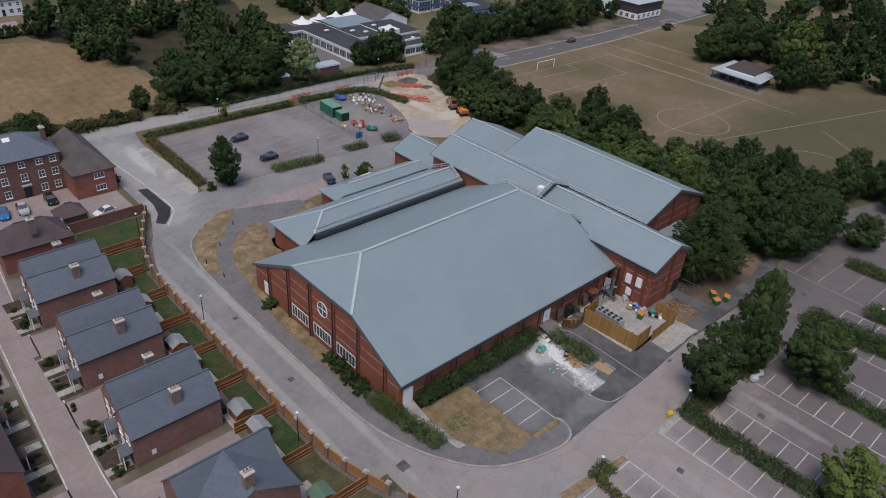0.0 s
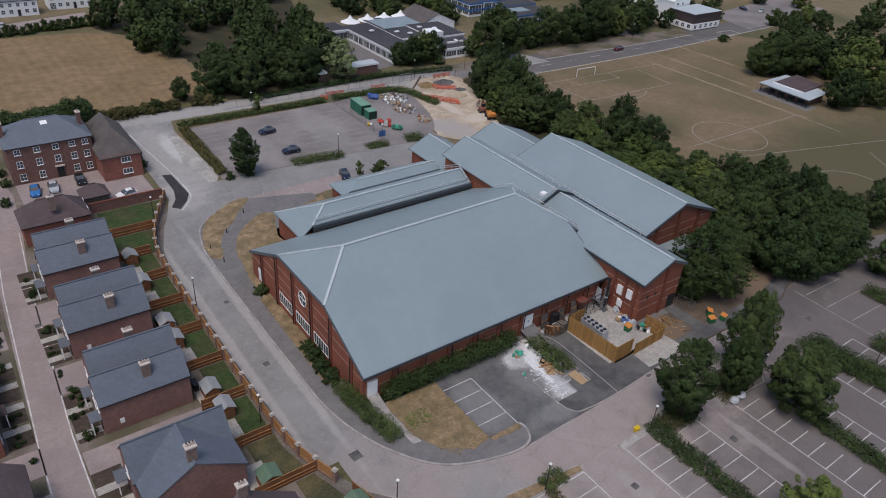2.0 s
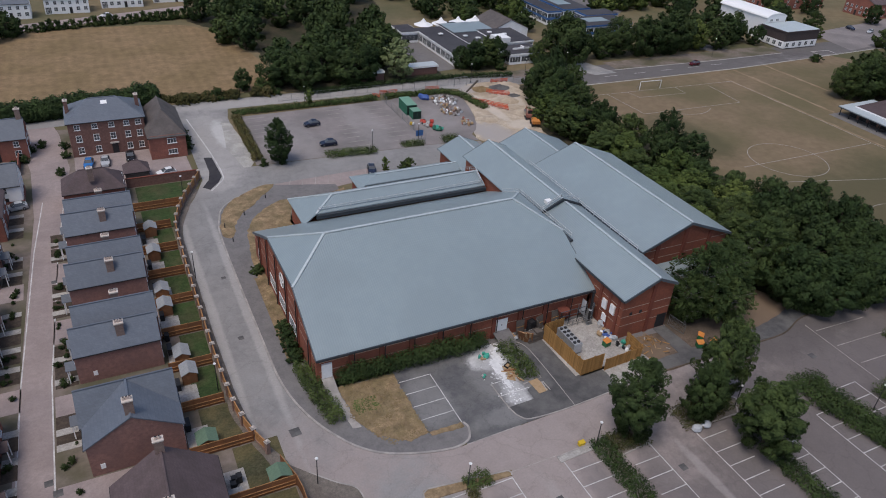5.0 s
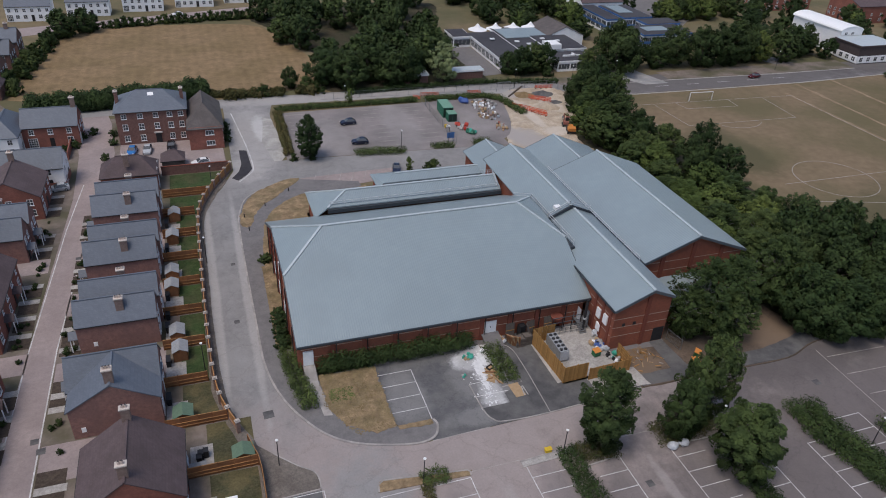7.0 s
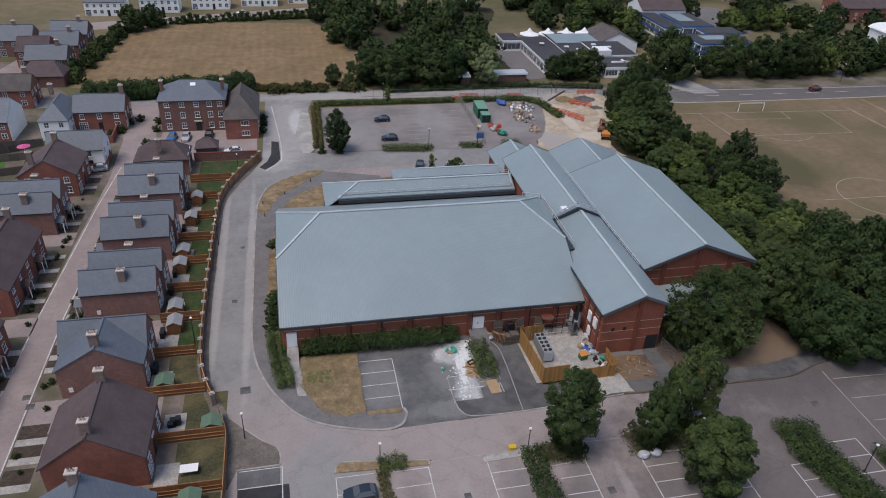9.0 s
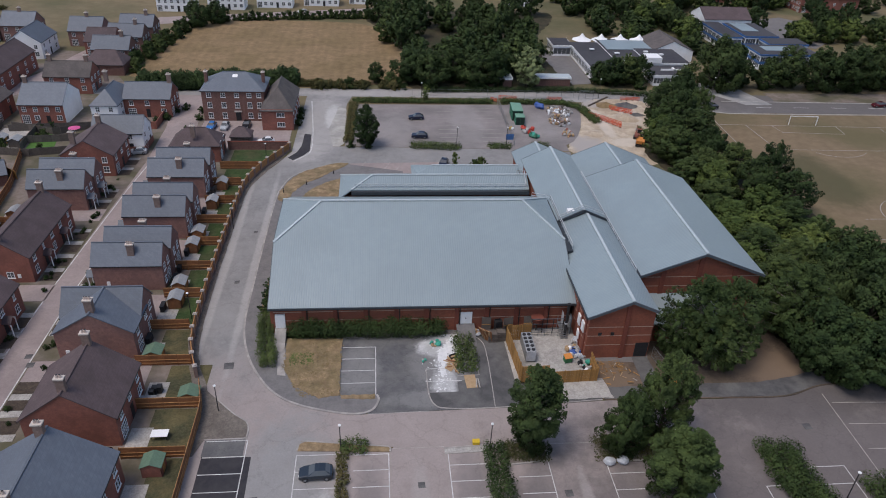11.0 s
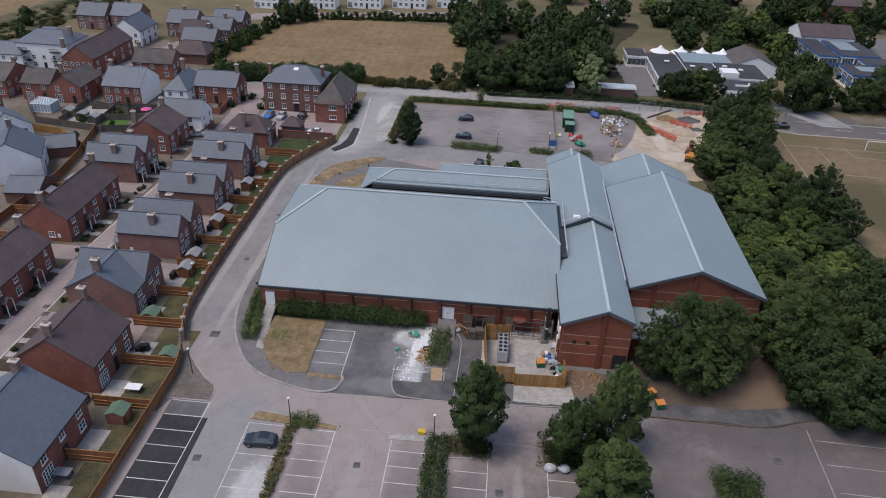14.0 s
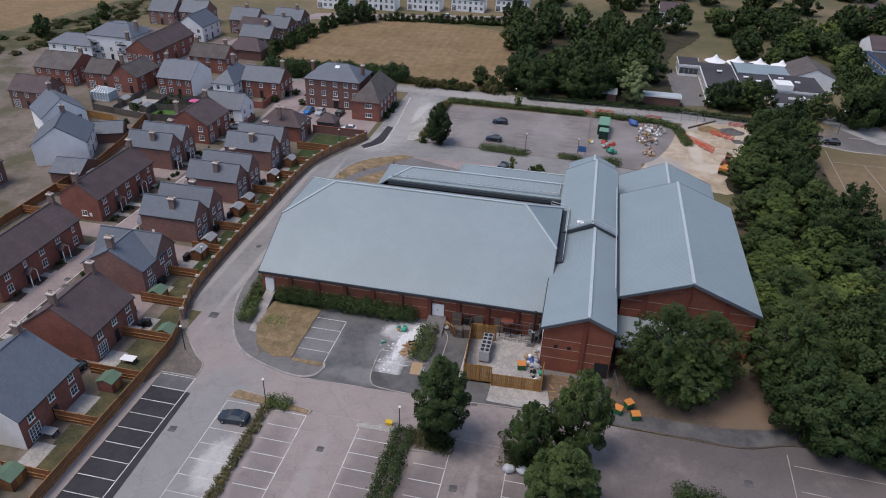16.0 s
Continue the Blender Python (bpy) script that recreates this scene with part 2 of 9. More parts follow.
M["bark"] = mat("bark", (0.075, 0.058, 0.045), (0.11, 0.09, 0.07), 3.0, 0.9, bump=0.4, bump_scale=8)
M["bark_pale"] = mat("birch_bark", (0.35, 0.33, 0.3), (0.18, 0.165, 0.15), 3.0, 0.9)


def leaf_mat(name, a, b, amount=0.3, hue=0.018):
    """Foliage: two tones in drifts through the crown, each tree and each spray a little different."""
    m = mat(name, a, b, 0.55, 0.75, spec=0.15)
    n, l = m.node_tree.nodes, m.node_tree.links
    p = n["Principled BSDF"]
    src = p.inputs["Base Color"].links[0].from_socket
    g = n.new("ShaderNodeNewGeometry")
    o = n.new("ShaderNodeObjectInfo")
    x = n.new("ShaderNodeMix")
    x.inputs[0].default_value = 0.18
    l.new(o.outputs["Random"], x.inputs[2])
    l.new(g.outputs["Random Per Island"], x.inputs[3])
    mr = n.new("ShaderNodeMapRange")
    mr.inputs["To Min"].default_value, mr.inputs["To Max"].default_value = 1 - amount, 1 + amount
    l.new(x.outputs[0], mr.inputs["Value"])
    m2 = n.new("ShaderNodeMapRange")
    m2.inputs["To Min"].default_value, m2.inputs["To Max"].default_value = 0.5 + hue, 0.5 - hue
    l.new(x.outputs[0], m2.inputs["Value"])
    h = n.new("ShaderNodeHueSaturation")
    l.new(mr.outputs[0], h.inputs["Value"])
    l.new(m2.outputs[0], h.inputs["Hue"])
    l.new(src, h.inputs["Color"])
    l.new(h.outputs["Color"], p.inputs["Base Color"])
    return m


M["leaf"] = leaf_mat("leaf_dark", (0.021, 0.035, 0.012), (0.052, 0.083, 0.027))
M["leaf_mid"] = leaf_mat("leaf_mid", (0.027, 0.044, 0.014), (0.078, 0.112, 0.035))
M["leaf_light"] = leaf_mat("leaf_light", (0.052, 0.080, 0.022), (0.122, 0.160, 0.042))
M["leaf_pale"] = leaf_mat("leaf_pale", (0.13, 0.17, 0.075), (0.19, 0.23, 0.11))
M["leaf_dry"] = leaf_mat("leaf_dry", (0.10, 0.085, 0.032), (0.05, 0.06, 0.022))


def blotched(m, colour, spots, amount=0.85, scale=0.35):
    """Soft drifts of another colour over a surface, each an uneven oval (x, y, half width, half length)."""
    n, l = m.node_tree.nodes, m.node_tree.links
    b = n["Principled BSDF"]
    out = b.inputs["Base Color"].links[0].from_socket
    co, no = n.new("ShaderNodeTexCoord"), n.new("ShaderNodeTexNoise")
    no.inputs["Scale"].default_value, no.inputs["Detail"].default_value, no.inputs["Roughness"].default_value = scale, 7.0, 0.7
    l.new(co.outputs["Object"], no.inputs["Vector"])
    for x, y, rx, ry in spots:
        mp, ln = n.new("ShaderNodeMapping"), n.new("ShaderNodeVectorMath")
        mp.inputs["Location"].default_value = (-x / rx, -y / ry, 0)
        mp.inputs["Scale"].default_value = (1 / rx, 1 / ry, 0)
        ln.operation = "LENGTH"
        l.new(co.outputs["Object"], mp.inputs["Vector"])
        l.new(mp.outputs[0], ln.inputs[0])
        ad = n.new("ShaderNodeMath")
        ad.operation = "SUBTRACT"
        l.new(ln.outputs["Value"], ad.inputs[0])
        l.new(no.outputs["Fac"], ad.inputs[1])
        mr = n.new("ShaderNodeMapRange")
        mr.interpolation_type = "SMOOTHSTEP"
        mr.inputs["From Min"].default_value, mr.inputs["From Max"].default_value = 0.62, 0.05
        mr.inputs["To Max"].default_value = amount
        l.new(ad.outputs[0], mr.inputs["Value"])
        mx = n.new("ShaderNodeMixRGB")
        mx.inputs[2].default_value = (*colour, 1)
        l.new(mr.outputs[0], mx.inputs[0])
        l.new(out, mx.inputs[1])
        out = mx.outputs[0]
    l.new(out, b.inputs["Base Color"])
    return m


PINK = (0.315, 0.268, 0.253)
M["asphalt"] = blotched(M["asphalt"], PINK, ((10, -30, 60, 30), (45, -40, 90, 36)), 0.92, 0.12)
M["asphalt"] = blotched(M["asphalt"], (0.37, 0.352, 0.338), ((3, 84, 6.5, 22), (28, 105.6, 44, 3.6), (-1, 66, 5, 7), (78, 100, 14, 5), (-9.7, 20, 0.9, 42), (-4.9, 22, 0.8, 36)), 0.75)
# darker drifts over the east car park, its north edge and the main road
M["asphalt"] = blotched(M["asphalt"], (0.10, 0.088, 0.086), ((96, -42, 66, 46), (70, -16, 16, 5), (150, 100, 66, 16), (230, 108, 60, 20)), 0.75, 0.2)
M["asphalt"] = blotched(M["asphalt"], (0.15, 0.13, 0.127), ((62, -50, 50, 34),), 0.85, 0.2)
M["asphalt"] = blotched(M["asphalt"], (0.265, 0.258, 0.254), ((4.6, -33, 7.5, 20),), 0.95, 0.4)
M["asphalt"] = blotched(M["asphalt"], (0.52, 0.51, 0.5), ((9.2, -33, 2.4, 5), (4.5, 88, 2.0, 9)), 0.75, 0.9)
M["asphalt"] = blotched(M["asphalt"], (0.165, 0.147, 0.145), ((33.6, -34, 2.2, 12), (44.6, -34, 2.4, 12), (26.0, -33, 2.4, 11), (14.4, -33, 2.2, 11), (52, -36, 2.0, 10), (62, -36, 2.2, 9)), 0.55, 0.5)
M["asphalt"] = blotched(M["asphalt"], (0.36, 0.33, 0.315), ((38.9, -32, 0.8, 7), (20, -35, 1.4, 12)), 0.5, 0.7)
M["asphalt_old"] = blotched(M["asphalt_old"], (0.33, 0.31, 0.30), ((38, 84, 5, 18), (20, 78, 5, 14), (55, 82, 8, 10)), 0.35)
M["court"] = blotched(mat("dark_court_asphalt", (0.095, 0.095, 0.1), (0.125, 0.123, 0.125), 0.8, 0.9, bump=0.1, coarse=(0.16, 0.155, 0.15), coarse_scale=0.2, amount=0.6), (0.72, 0.72, 0.72), ((25.4, -3.0, 2.8, 3.4), (25.0, -6.4, 1.9, 4.6), (24.2, -11.2, 1.9, 3.4), (23.0, -3.6, 2.4, 2.2), (25.2, -4.6, 1.4, 3.0)), 1.0, 0.8)
M["court"] = blotched(M["court"], (0.24, 0.235, 0.23), ((24, -7, 5, 8), (13, -8, 3, 6), (22, -14, 6, 2)), 0.6)


def worn(m, cell=5.0, crack=0.12, speck=0.09):
    """Fine speckle, wandering cracks and darker worn patches over a hard surface."""
    n, l = m.node_tree.nodes, m.node_tree.links
    b = n["Principled BSDF"]
    src = b.inputs["Base Color"].links[0].from_socket
    co = n.new("ShaderNodeTexCoord")
    fine, warp, big, vo = n.new("ShaderNodeTexNoise"), n.new("ShaderNodeTexNoise"), n.new("ShaderNodeTexNoise"), n.new("ShaderNodeTexVoronoi")
    for t, sc, de in ((fine, 4.0, 8.0), (warp, 0.6, 4.0), (big, 0.33, 6.0)):
        t.inputs["Scale"].default_value, t.inputs["Detail"].default_value, t.inputs["Roughness"].default_value = sc, de, 0.72
        l.new(co.outputs["Object"], t.inputs["Vector"])
    mv = n.new("ShaderNodeMixRGB")
    mv.blend_type = "ADD"
    mv.inputs[0].default_value = 1.0
    sc = n.new("ShaderNodeVectorMath")
    sc.operation = "SCALE"
    sc.inputs["Scale"].default_value = 2.2
    l.new(warp.outputs["Color"], sc.inputs[0])
    l.new(co.outputs["Object"], mv.inputs[1])
    l.new(sc.outputs[0], mv.inputs[2])
    vo.feature = "DISTANCE_TO_EDGE"
    vo.inputs["Scale"].default_value = 1.0 / cell
    l.new(mv.outputs[0], vo.inputs["Vector"])
    out = src
    for sock, a0, a1, lo, hi in ((fine.outputs["Fac"], 0.3, 0.7, 1 - speck, 1 + speck), (big.outputs["Fac"], 0.36, 0.62, 1 - 0.7 * speck, 1 + 0.4 * speck), (vo.outputs["Distance"], 0.0, 0.022, 1 - crack, 1.0)):
        mr = n.new("ShaderNodeMapRange")
        mr.inputs["From Min"].default_value, mr.inputs["From Max"].default_value = a0, a1
        mr.inputs["To Min"].default_value, mr.inputs["To Max"].default_value = lo, hi
        l.new(sock, mr.inputs["Value"])
        x = n.new("ShaderNodeMixRGB")
        x.blend_type = "MULTIPLY"
        x.inputs[0].default_value = 1.0
        l.new(out, x.inputs[1])
        l.new(mr.outputs[0], x.inputs[2])
        out = x.outputs[0]
    l.new(out, b.inputs["Base Color"])
    return m


worn(M["asphalt"])
worn(M["asphalt_old"], 4.0)
worn(M["court"], 2.8, 0.2)
worn(M["path"], 2.0, 0.1)
worn(M["paving"], 1.2, 0.08)
worn(M["asphalt_dark"], 2.5)
M["estate"] = mat("estate_ground", (0.165, 0.135, 0.115), (0.225, 0.185, 0.16), 0.8, 1.0, bump=0.3, bump_scale=5, coarse=(0.085, 0.082, 0.045), coarse_scale=0.12, amount=0.85)
M["pale_rail"] = mat("pale_steel_rail", (0.5, 0.53, 0.55), (0.42, 0.45, 0.47), 4.0, 0.5)
M["pier"] = mat("pale_pier_brick", (0.30, 0.195, 0.155), (0.22, 0.145, 0.12), 3.0, 0.9, bump=0.2)
M["track"] = mat("trodden_track", (0.30, 0.225, 0.15), (0.24, 0.175, 0.11), 0.6, 1.0, coarse=(0.19, 0.135, 0.08), coarse_scale=0.2, amount=0.7)
M["gravel"] = mat("grey_brown_gravel", (0.15, 0.128, 0.112), (0.19, 0.165, 0.145), 1.5, 1.0, bump=0.4, bump_scale=8, coarse=(0.12, 0.105, 0.09), coarse_scale=0.3, amount=0.6)
M["rough"] = worn(mat("rough_grass", (0.10, 0.09, 0.046), (0.165, 0.135, 0.075), 0.35, 1.0, bump=0.6, bump_scale=2, coarse=(0.05, 0.058, 0.026), coarse_scale=0.12, amount=0.9), 1.5, 0.0, 0.3)
M["strip"] = worn(mat("pale_concrete", (0.43, 0.41, 0.38), (0.36, 0.345, 0.32), 0.8, 0.9, coarse=(0.27, 0.262, 0.25), coarse_scale=0.35, amount=0.6), 2.0, 0.1, 0.2)
M["chim"] = coursed(mat("pale_chimney_brick", (0.25, 0.18, 0.155), (0.19, 0.135, 0.12), 3.0, 0.9, bump=0.2), 0.225, 0.075, (0.8, 0.75, 0.7), 0.4)
for k in ("dust", "dry", "litter", "straw", "lawn", "lawn_lush", "gravel", "sand", "slab", "soil"):
    worn(M[k], 1.5, 0.0, 0.28)


# ---- mesh helpers ----
class Mesh:
    """Gathers faces of one part."""
    def __init__(self):
        self.v, self.f, self.n = [], [], []

    def face(self, *pts):
        i = len(self.v)
        self.v += [tuple(p) for p in pts]
        self.f.append(tuple(range(i, i + len(pts))))
        return self

    def box(self, x0, y0, z0, x1, y1, z1):
        i = len(self.v)
        self.v += [(x0, y0, z0), (x1, y0, z0), (x1, y1, z0), (x0, y1, z0), (x0, y0, z1), (x1, y0, z1), (x1, y1, z1), (x0, y1, z1)]
        self.f += [tuple(i + k for k in q) for q in ((3, 2, 1, 0), (4, 5, 6, 7), (0, 1, 5, 4), (1, 2, 6, 5), (2, 3, 7, 6), (3, 0, 4, 7))]
        return self

    def solid(self, top, drop):
        """A slab: the polygon on top, moved by the vector drop underneath."""
        n, i = len(top), len(self.v)
        d = Vector(drop)
        self.v += [tuple(p) for p in top] + [tuple(Vector(p) + d) for p in top]
        self.f.append(tuple(range(i, i + n)))
        self.f.append(tuple(range(i + 2 * n - 1, i + n - 1, -1)))
        for k in range(n):
            j = (k + 1) % n
            self.f.append((i + k, i + n + k, i + n + j, i + j))
        return self

    def bar(self, a, b, w, h=None, up=(0, 0, 1)):
        """A square bar from a to b."""
        a, b, h = Vector(a), Vector(b), h or w
        d = (b - a).normalized()
        u = Vector(up)
        if abs(d.dot(u)) > 0.99:
            u = Vector((1, 0, 0))
        s = d.cross(u).normalized()
        u = s.cross(d)
        i = len(self.v)
        for p in (a, b):
            for x, y in ((-1, -1), (1, -1), (1, 1), (-1, 1)):
                self.v.append(tuple(p + s * x * w / 2 + u * y * h / 2))
        self.f += [tuple(i + k for k in q) for q in ((3, 2, 1, 0), (4, 5, 6, 7), (0, 1, 5, 4), (1, 2, 6, 5), (2, 3, 7, 6), (3, 0, 4, 7))]
        return self

    def tube(self, a, b, r0, r1=None, n=8):
        a, b, r1 = Vector(a), Vector(b), r0 if r1 is None else r1
        d = (b - a).normalized()
        u = Vector((0, 0, 1)) if abs(d.z) < 0.9 else Vector((1, 0, 0))
        s = d.cross(u).normalized()
        u = s.cross(d)
        i = len(self.v)
        for p, r in ((a, r0), (b, r1)):
            for k in range(n):
                t = 2 * math.pi * k / n
                self.v.append(tuple(p + (s * math.cos(t) + u * math.sin(t)) * r))
        for k in range(n):
            j = (k + 1) % n
            self.f.append((i + k, i + j, i + n + j, i + n + k))
        self.f.append(tuple(range(i + n - 1, i - 1, -1)))
        self.f.append(tuple(range(i + n, i + 2 * n)))
        return self

    def blob(self, c, rx, ry, rz, n=10, rows=6, rough=0.15, floor=None):
        i = len(self.v)
        for a in range(rows + 1):
            ph = math.pi * a / rows
            for k in range(n):
                t = 2 * math.pi * k / n
                q = 1 + random.uniform(-rough, rough)
                z = c[2] + rz * math.cos(ph) * q
                if floor is not None:
                    z = max(z, floor)
                self.v.append((c[0] + rx * math.sin(ph) * math.cos(t) * q, c[1] + ry * math.sin(ph) * math.sin(t) * q, z))
        for a in range(rows):
            for k in range(n):
                j = (k + 1) % n
                self.f.append((i + a * n + k, i + (a + 1) * n + k, i + (a + 1) * n + j, i + a * n + j))
        return self

    def spray(self, p, n, w, soft):
        """One small leaf spray at p, facing n, w wide, shaded along soft."""
        s = n.cross(Vector((random.random() - 0.5, random.random() - 0.5, 0.3))).normalized()
        u = s.cross(n)
        k = len(self.v)
        self.v += [tuple(p - s * w * 0.9 - u * w * 0.5), tuple(p + s * w * 0.9 - u * w * 0.5), tuple(p + u * w * 1.1)]
        self.f.append((k, k + 2, k + 1))
        self.n += [tuple(soft.normalized())] * 3

    def leaves(self, c, r, count, size, squash=1.0, inner=0.25):
        """Leaf sprays spread loosely through a clump."""
        c = Vector(c)
        for _ in range(count):
            d = Vector((random.gauss(0, 1), random.gauss(0, 1), random.gauss(0, 1))).normalized()
            p = c + Vector((d.x, d.y, d.z * squash)) * r * (inner + (1.12 - inner) * random.random() ** 0.6)
            n = (d + Vector((random.uniform(-0.9, 0.9), random.uniform(-0.9, 0.9), random.uniform(-0.2, 1.2)))).normalized()
            self.spray(p, n, size * random.uniform(0.5, 1.35), d * 0.45 + n * 0.6 + Vector((0, 0, 0.35)))
        return self

    def tuft(self, c, d, length, width, count, size, hub):
        """The leaves of one branch end: a tapering brush along d, thinning out towards its tip."""
        c, d, hub = Vector(c), Vector(d), Vector(hub)
        out = (c - hub).normalized()
        e = d.cross(Vector((0.3, 0.2, 1.0))).normalized()
        f = d.cross(e)
        for _ in range(count):
            u = random.random() ** 0.8 * 2 - 1
            t = random.uniform(0, 6.2832)
            q = width * (1 - max(0.0, u) ** 2 * 0.8) * math.sqrt(1 - 0.7 * min(0.0, u) ** 2) * random.random() ** 0.45
            a = e * (math.cos(t) * q) + f * (math.sin(t) * q)
            p = c + d * (u * length * 0.55) + a
            n = (out * 0.6 + a / width * 0.7 + Vector((random.uniform(-0.9, 0.9), random.uniform(-0.9, 0.9), random.uniform(-0.3, 1.1)))).normalized()
            self.spray(p, n, size * random.uniform(0.55, 1.3), out * 0.7 + a / width * 0.5 + n * 0.36 + Vector((0, 0, 0.04)))
        return self

    def data(self, name, material, smooth=False):
        me = bpy.data.meshes.new(name)
        me.from_pydata(self.v, [], self.f)
        me.materials.append(material)
        if smooth:
            me.polygons.foreach_set("use_smooth", [True] * len(me.polygons))
        me.update()
        if self.n:
            me.polygons.foreach_set("use_smooth", [True] * len(me.polygons))
            me.normals_split_custom_set_from_vertices(self.n)
        return me


def part(name, mesh, material, parent=None, label="", smooth=False):
    ob = new(name, mesh if isinstance(mesh, bpy.types.Mesh) else mesh.data(name, material, smooth))
    if parent is not None:
        ob.parent = parent
    if label:
        ob["label"] = label
    return ob


def thing(name, label, category, m=None, group="", kind=""):
    ob = tagged(new(name), label, category, group, kind)
    if m is not None:
        ob.matrix_basis = m
    return ob


def spline(pts, n=6, closed=False):
    """A smooth line through a few plan points."""
    out, c = [], len(pts)
    for i in range(c if closed else c - 1):
        g = (lambda k: pts[k % c]) if closed else (lambda k: pts[min(max(k, 0), c - 1)])
        a, b, d, e = (Vector((*g(i + k), 0)) for k in (-1, 0, 1, 2))
        for s in range(n):
            t = s / n
            p = 0.5 * (2 * b + (d - a) * t + (2 * a - 5 * b + 4 * d - e) * t * t + (3 * b - a - 3 * d + e) * t ** 3)
            out.append((p.x, p.y))
    if not closed:
        out.append(tuple(pts[-1]))
    return out


def flat(name, pts, z, material, label, category, thick=0.15, kind="structure"):
    """A slab of ground surface with its own edge."""
    bm = bmesh.new()
    vs = [bm.verts.new((x, y, z)) for x, y in pts]
    f = bm.faces.new(vs)
    if f.normal.z < 0:
        f.normal_flip()
    bmesh.ops.triangulate(bm, faces=[f])
    ed = [e for e in bm.edges if e.is_boundary]
    r = bmesh.ops.extrude_edge_only(bm, edges=ed)
    for v in r["geom"]:
        if isinstance(v, bmesh.types.BMVert):
            v.co.z -= thick
    me = bpy.data.meshes.new(name)
    bm.to_mesh(me)
    bm.free()
    me.materials.append(material)
    return tagged(new(name, me), label, category, kind=kind)


def ragged(pts, step=0.6, amp=0.25, seed=3):
    """A closed plan outline broken into short uneven runs."""
    rnd = random.Random(seed)
    out = []
    for k, p in enumerate(pts):
        a, b = Vector(p), Vector(pts[(k + 1) % len(pts)])
        n = max(1, int((b - a).length / step))
        for i in range(n):
            q = a.lerp(b, i / n)
            out.append((q.x + rnd.uniform(-amp, amp), q.y + rnd.uniform(-amp, amp)))
    return out


def ribbon(name, line, width, z, material, label, category, thick=0.12, kind="structure", height=None):
    """A strip of even width along a plan line: kerbs, painted lines, edgings."""
    m = Mesh()
    n = len(line)
    L, R = [], []
    for i, p in enumerate(line):
        a, b = Vector(line[max(i - 1, 0)]), Vector(line[min(i + 1, n - 1)])
        d = (b - a).normalized()
        s = Vector((-d.y, d.x)) * width / 2
        L.append((p[0] + s.x, p[1] + s.y))
        R.append((p[0] - s.x, p[1] - s.y))
    for i in range(n - 1):
        m.solid([(*R[i], z), (*R[i + 1], z), (*L[i + 1], z), (*L[i], z)], (0, 0, -thick))
    return tagged(new(name, m.data(name, material)), label, category, kind=kind)

# ---- ground and roads ----
def ground_mat():
    m = mat("parched_ground", (0.16, 0.125, 0.072), (0.205, 0.16, 0.095), 0.25, 1.0, bump=0.5, bump_scale=3, coarse=(0.085, 0.088, 0.042), coarse_scale=0.025, amount=0.85)
    return m


M["ground"] = ground_mat()
g = Mesh().face((-1500, -1200, 0), (1500, -1200, 0), (1500, 1800, 0), (-1500, 1800, 0))
tagged(new("ground", g.data("ground", M["ground"])), "parched brown and green open grassland", "ground", kind="structure")

# hard surfaces of the leisure centre
flat("road", [(-10.4, -2), (-10.4, 47), (-9.6, 52), (-6, 59), (-3.4, 66), (-3.0, 103), (-60, 103), (-60, 109), (60, 109.5), (96, 107), (255, 107), (255, 96), (170, 92), (108, 92.5), (92, 98), (48, 102.2), (9, 103), (7.8, 97), (7, 69), (47, 67.5), (60, 66), (60, 58), (30, 56.6), (8.2, 59.4)]
     + spline([(8.2, 59.4), (-0.8, 54.6), (-3.6, 48), (-4.3, 38.7), (-4.3, 12), (-4.1, 2.8), (-2.8, -3.6), (-0.5, -8.7), (2.3, -12.4), (6.1, -14.7), (12.1, -16.4)], 5)
     + [(0.3, -20.3)] + spline([(0.2, -20.6), (-1.6, -18.6), (-4.3, -15.6), (-7.6, -10.1), (-9.8, -2)], 5), 0.03, M["asphalt"], "grey asphalt access road with pale dusty patches", "road")
flat("car_park", [(-5.5, -19.6), (-0.6, -18.4), (0.3, -20.1), (12.1, -16.42), (30.5, -15.95), (46, -15.2), (61, -15.6), (75.5, -13.1), (100, -11), (128, -18), (128, -90), (-7.2, -90), (-7.2, -22.6)], 0.034, M["asphalt"], "worn pinkish asphalt car park with dusty and darker drifts", "car park")
flat("gravel_plot", ragged(spline([(-7.6, -10.2), (-5.0, -13.1), (-2.6, -15.6), (-0.9, -17.0), (-0.45, -18.4), (-0.5, -19.7)], 4) + [(-5.4, -19.8), (-6.3, -22.4), (-6.9, -22.4), (-6.9, -13)], 1.5, 0.06), 0.09, M["gravel"], "bare grey-brown gravel plot by the fence", "gravel")
ribbon("kerb", spline([(-5.0, -13.1), (-2.6, -15.6), (-0.9, -17.0), (-0.45, -18.4), (-0.5, -19.75)], 4) + [(-5.4, -19.85)], 0.16, 0.12, M["kerb"], "pale concrete kerb round the gravel plot", "kerb")
flat("wall_strip", ragged(spline([(-4.6, 62.4), (-7.4, 56), (-9.4, 50), (-10.3, 44), (-10.4, 26), (-10.3, 10), (-9.9, 0), (-8.9, -5.5), (-7.0, -10.2), (-6.6, -13)], 4) + spline([(-7.6, -13.6), (-8.6, -10.8), (-10.3, -5.5), (-11.4, 0), (-11.4, 10), (-11.3, 26), (-11.1, 45), (-10.2, 51), (-8.4, 56.6), (-6, 62)], 4), 2.0, 0.1), 0.08, M["gravel"], "dark dusty soil strip along the garden wall", "soil")
flat("new_asphalt", [(-5.3, -19.9), (-0.5, -19.9), (-0.5, -22.48), (-5.3, -22.48)], 0.046, M["court"], "dark worn asphalt of the first bay", "asphalt")
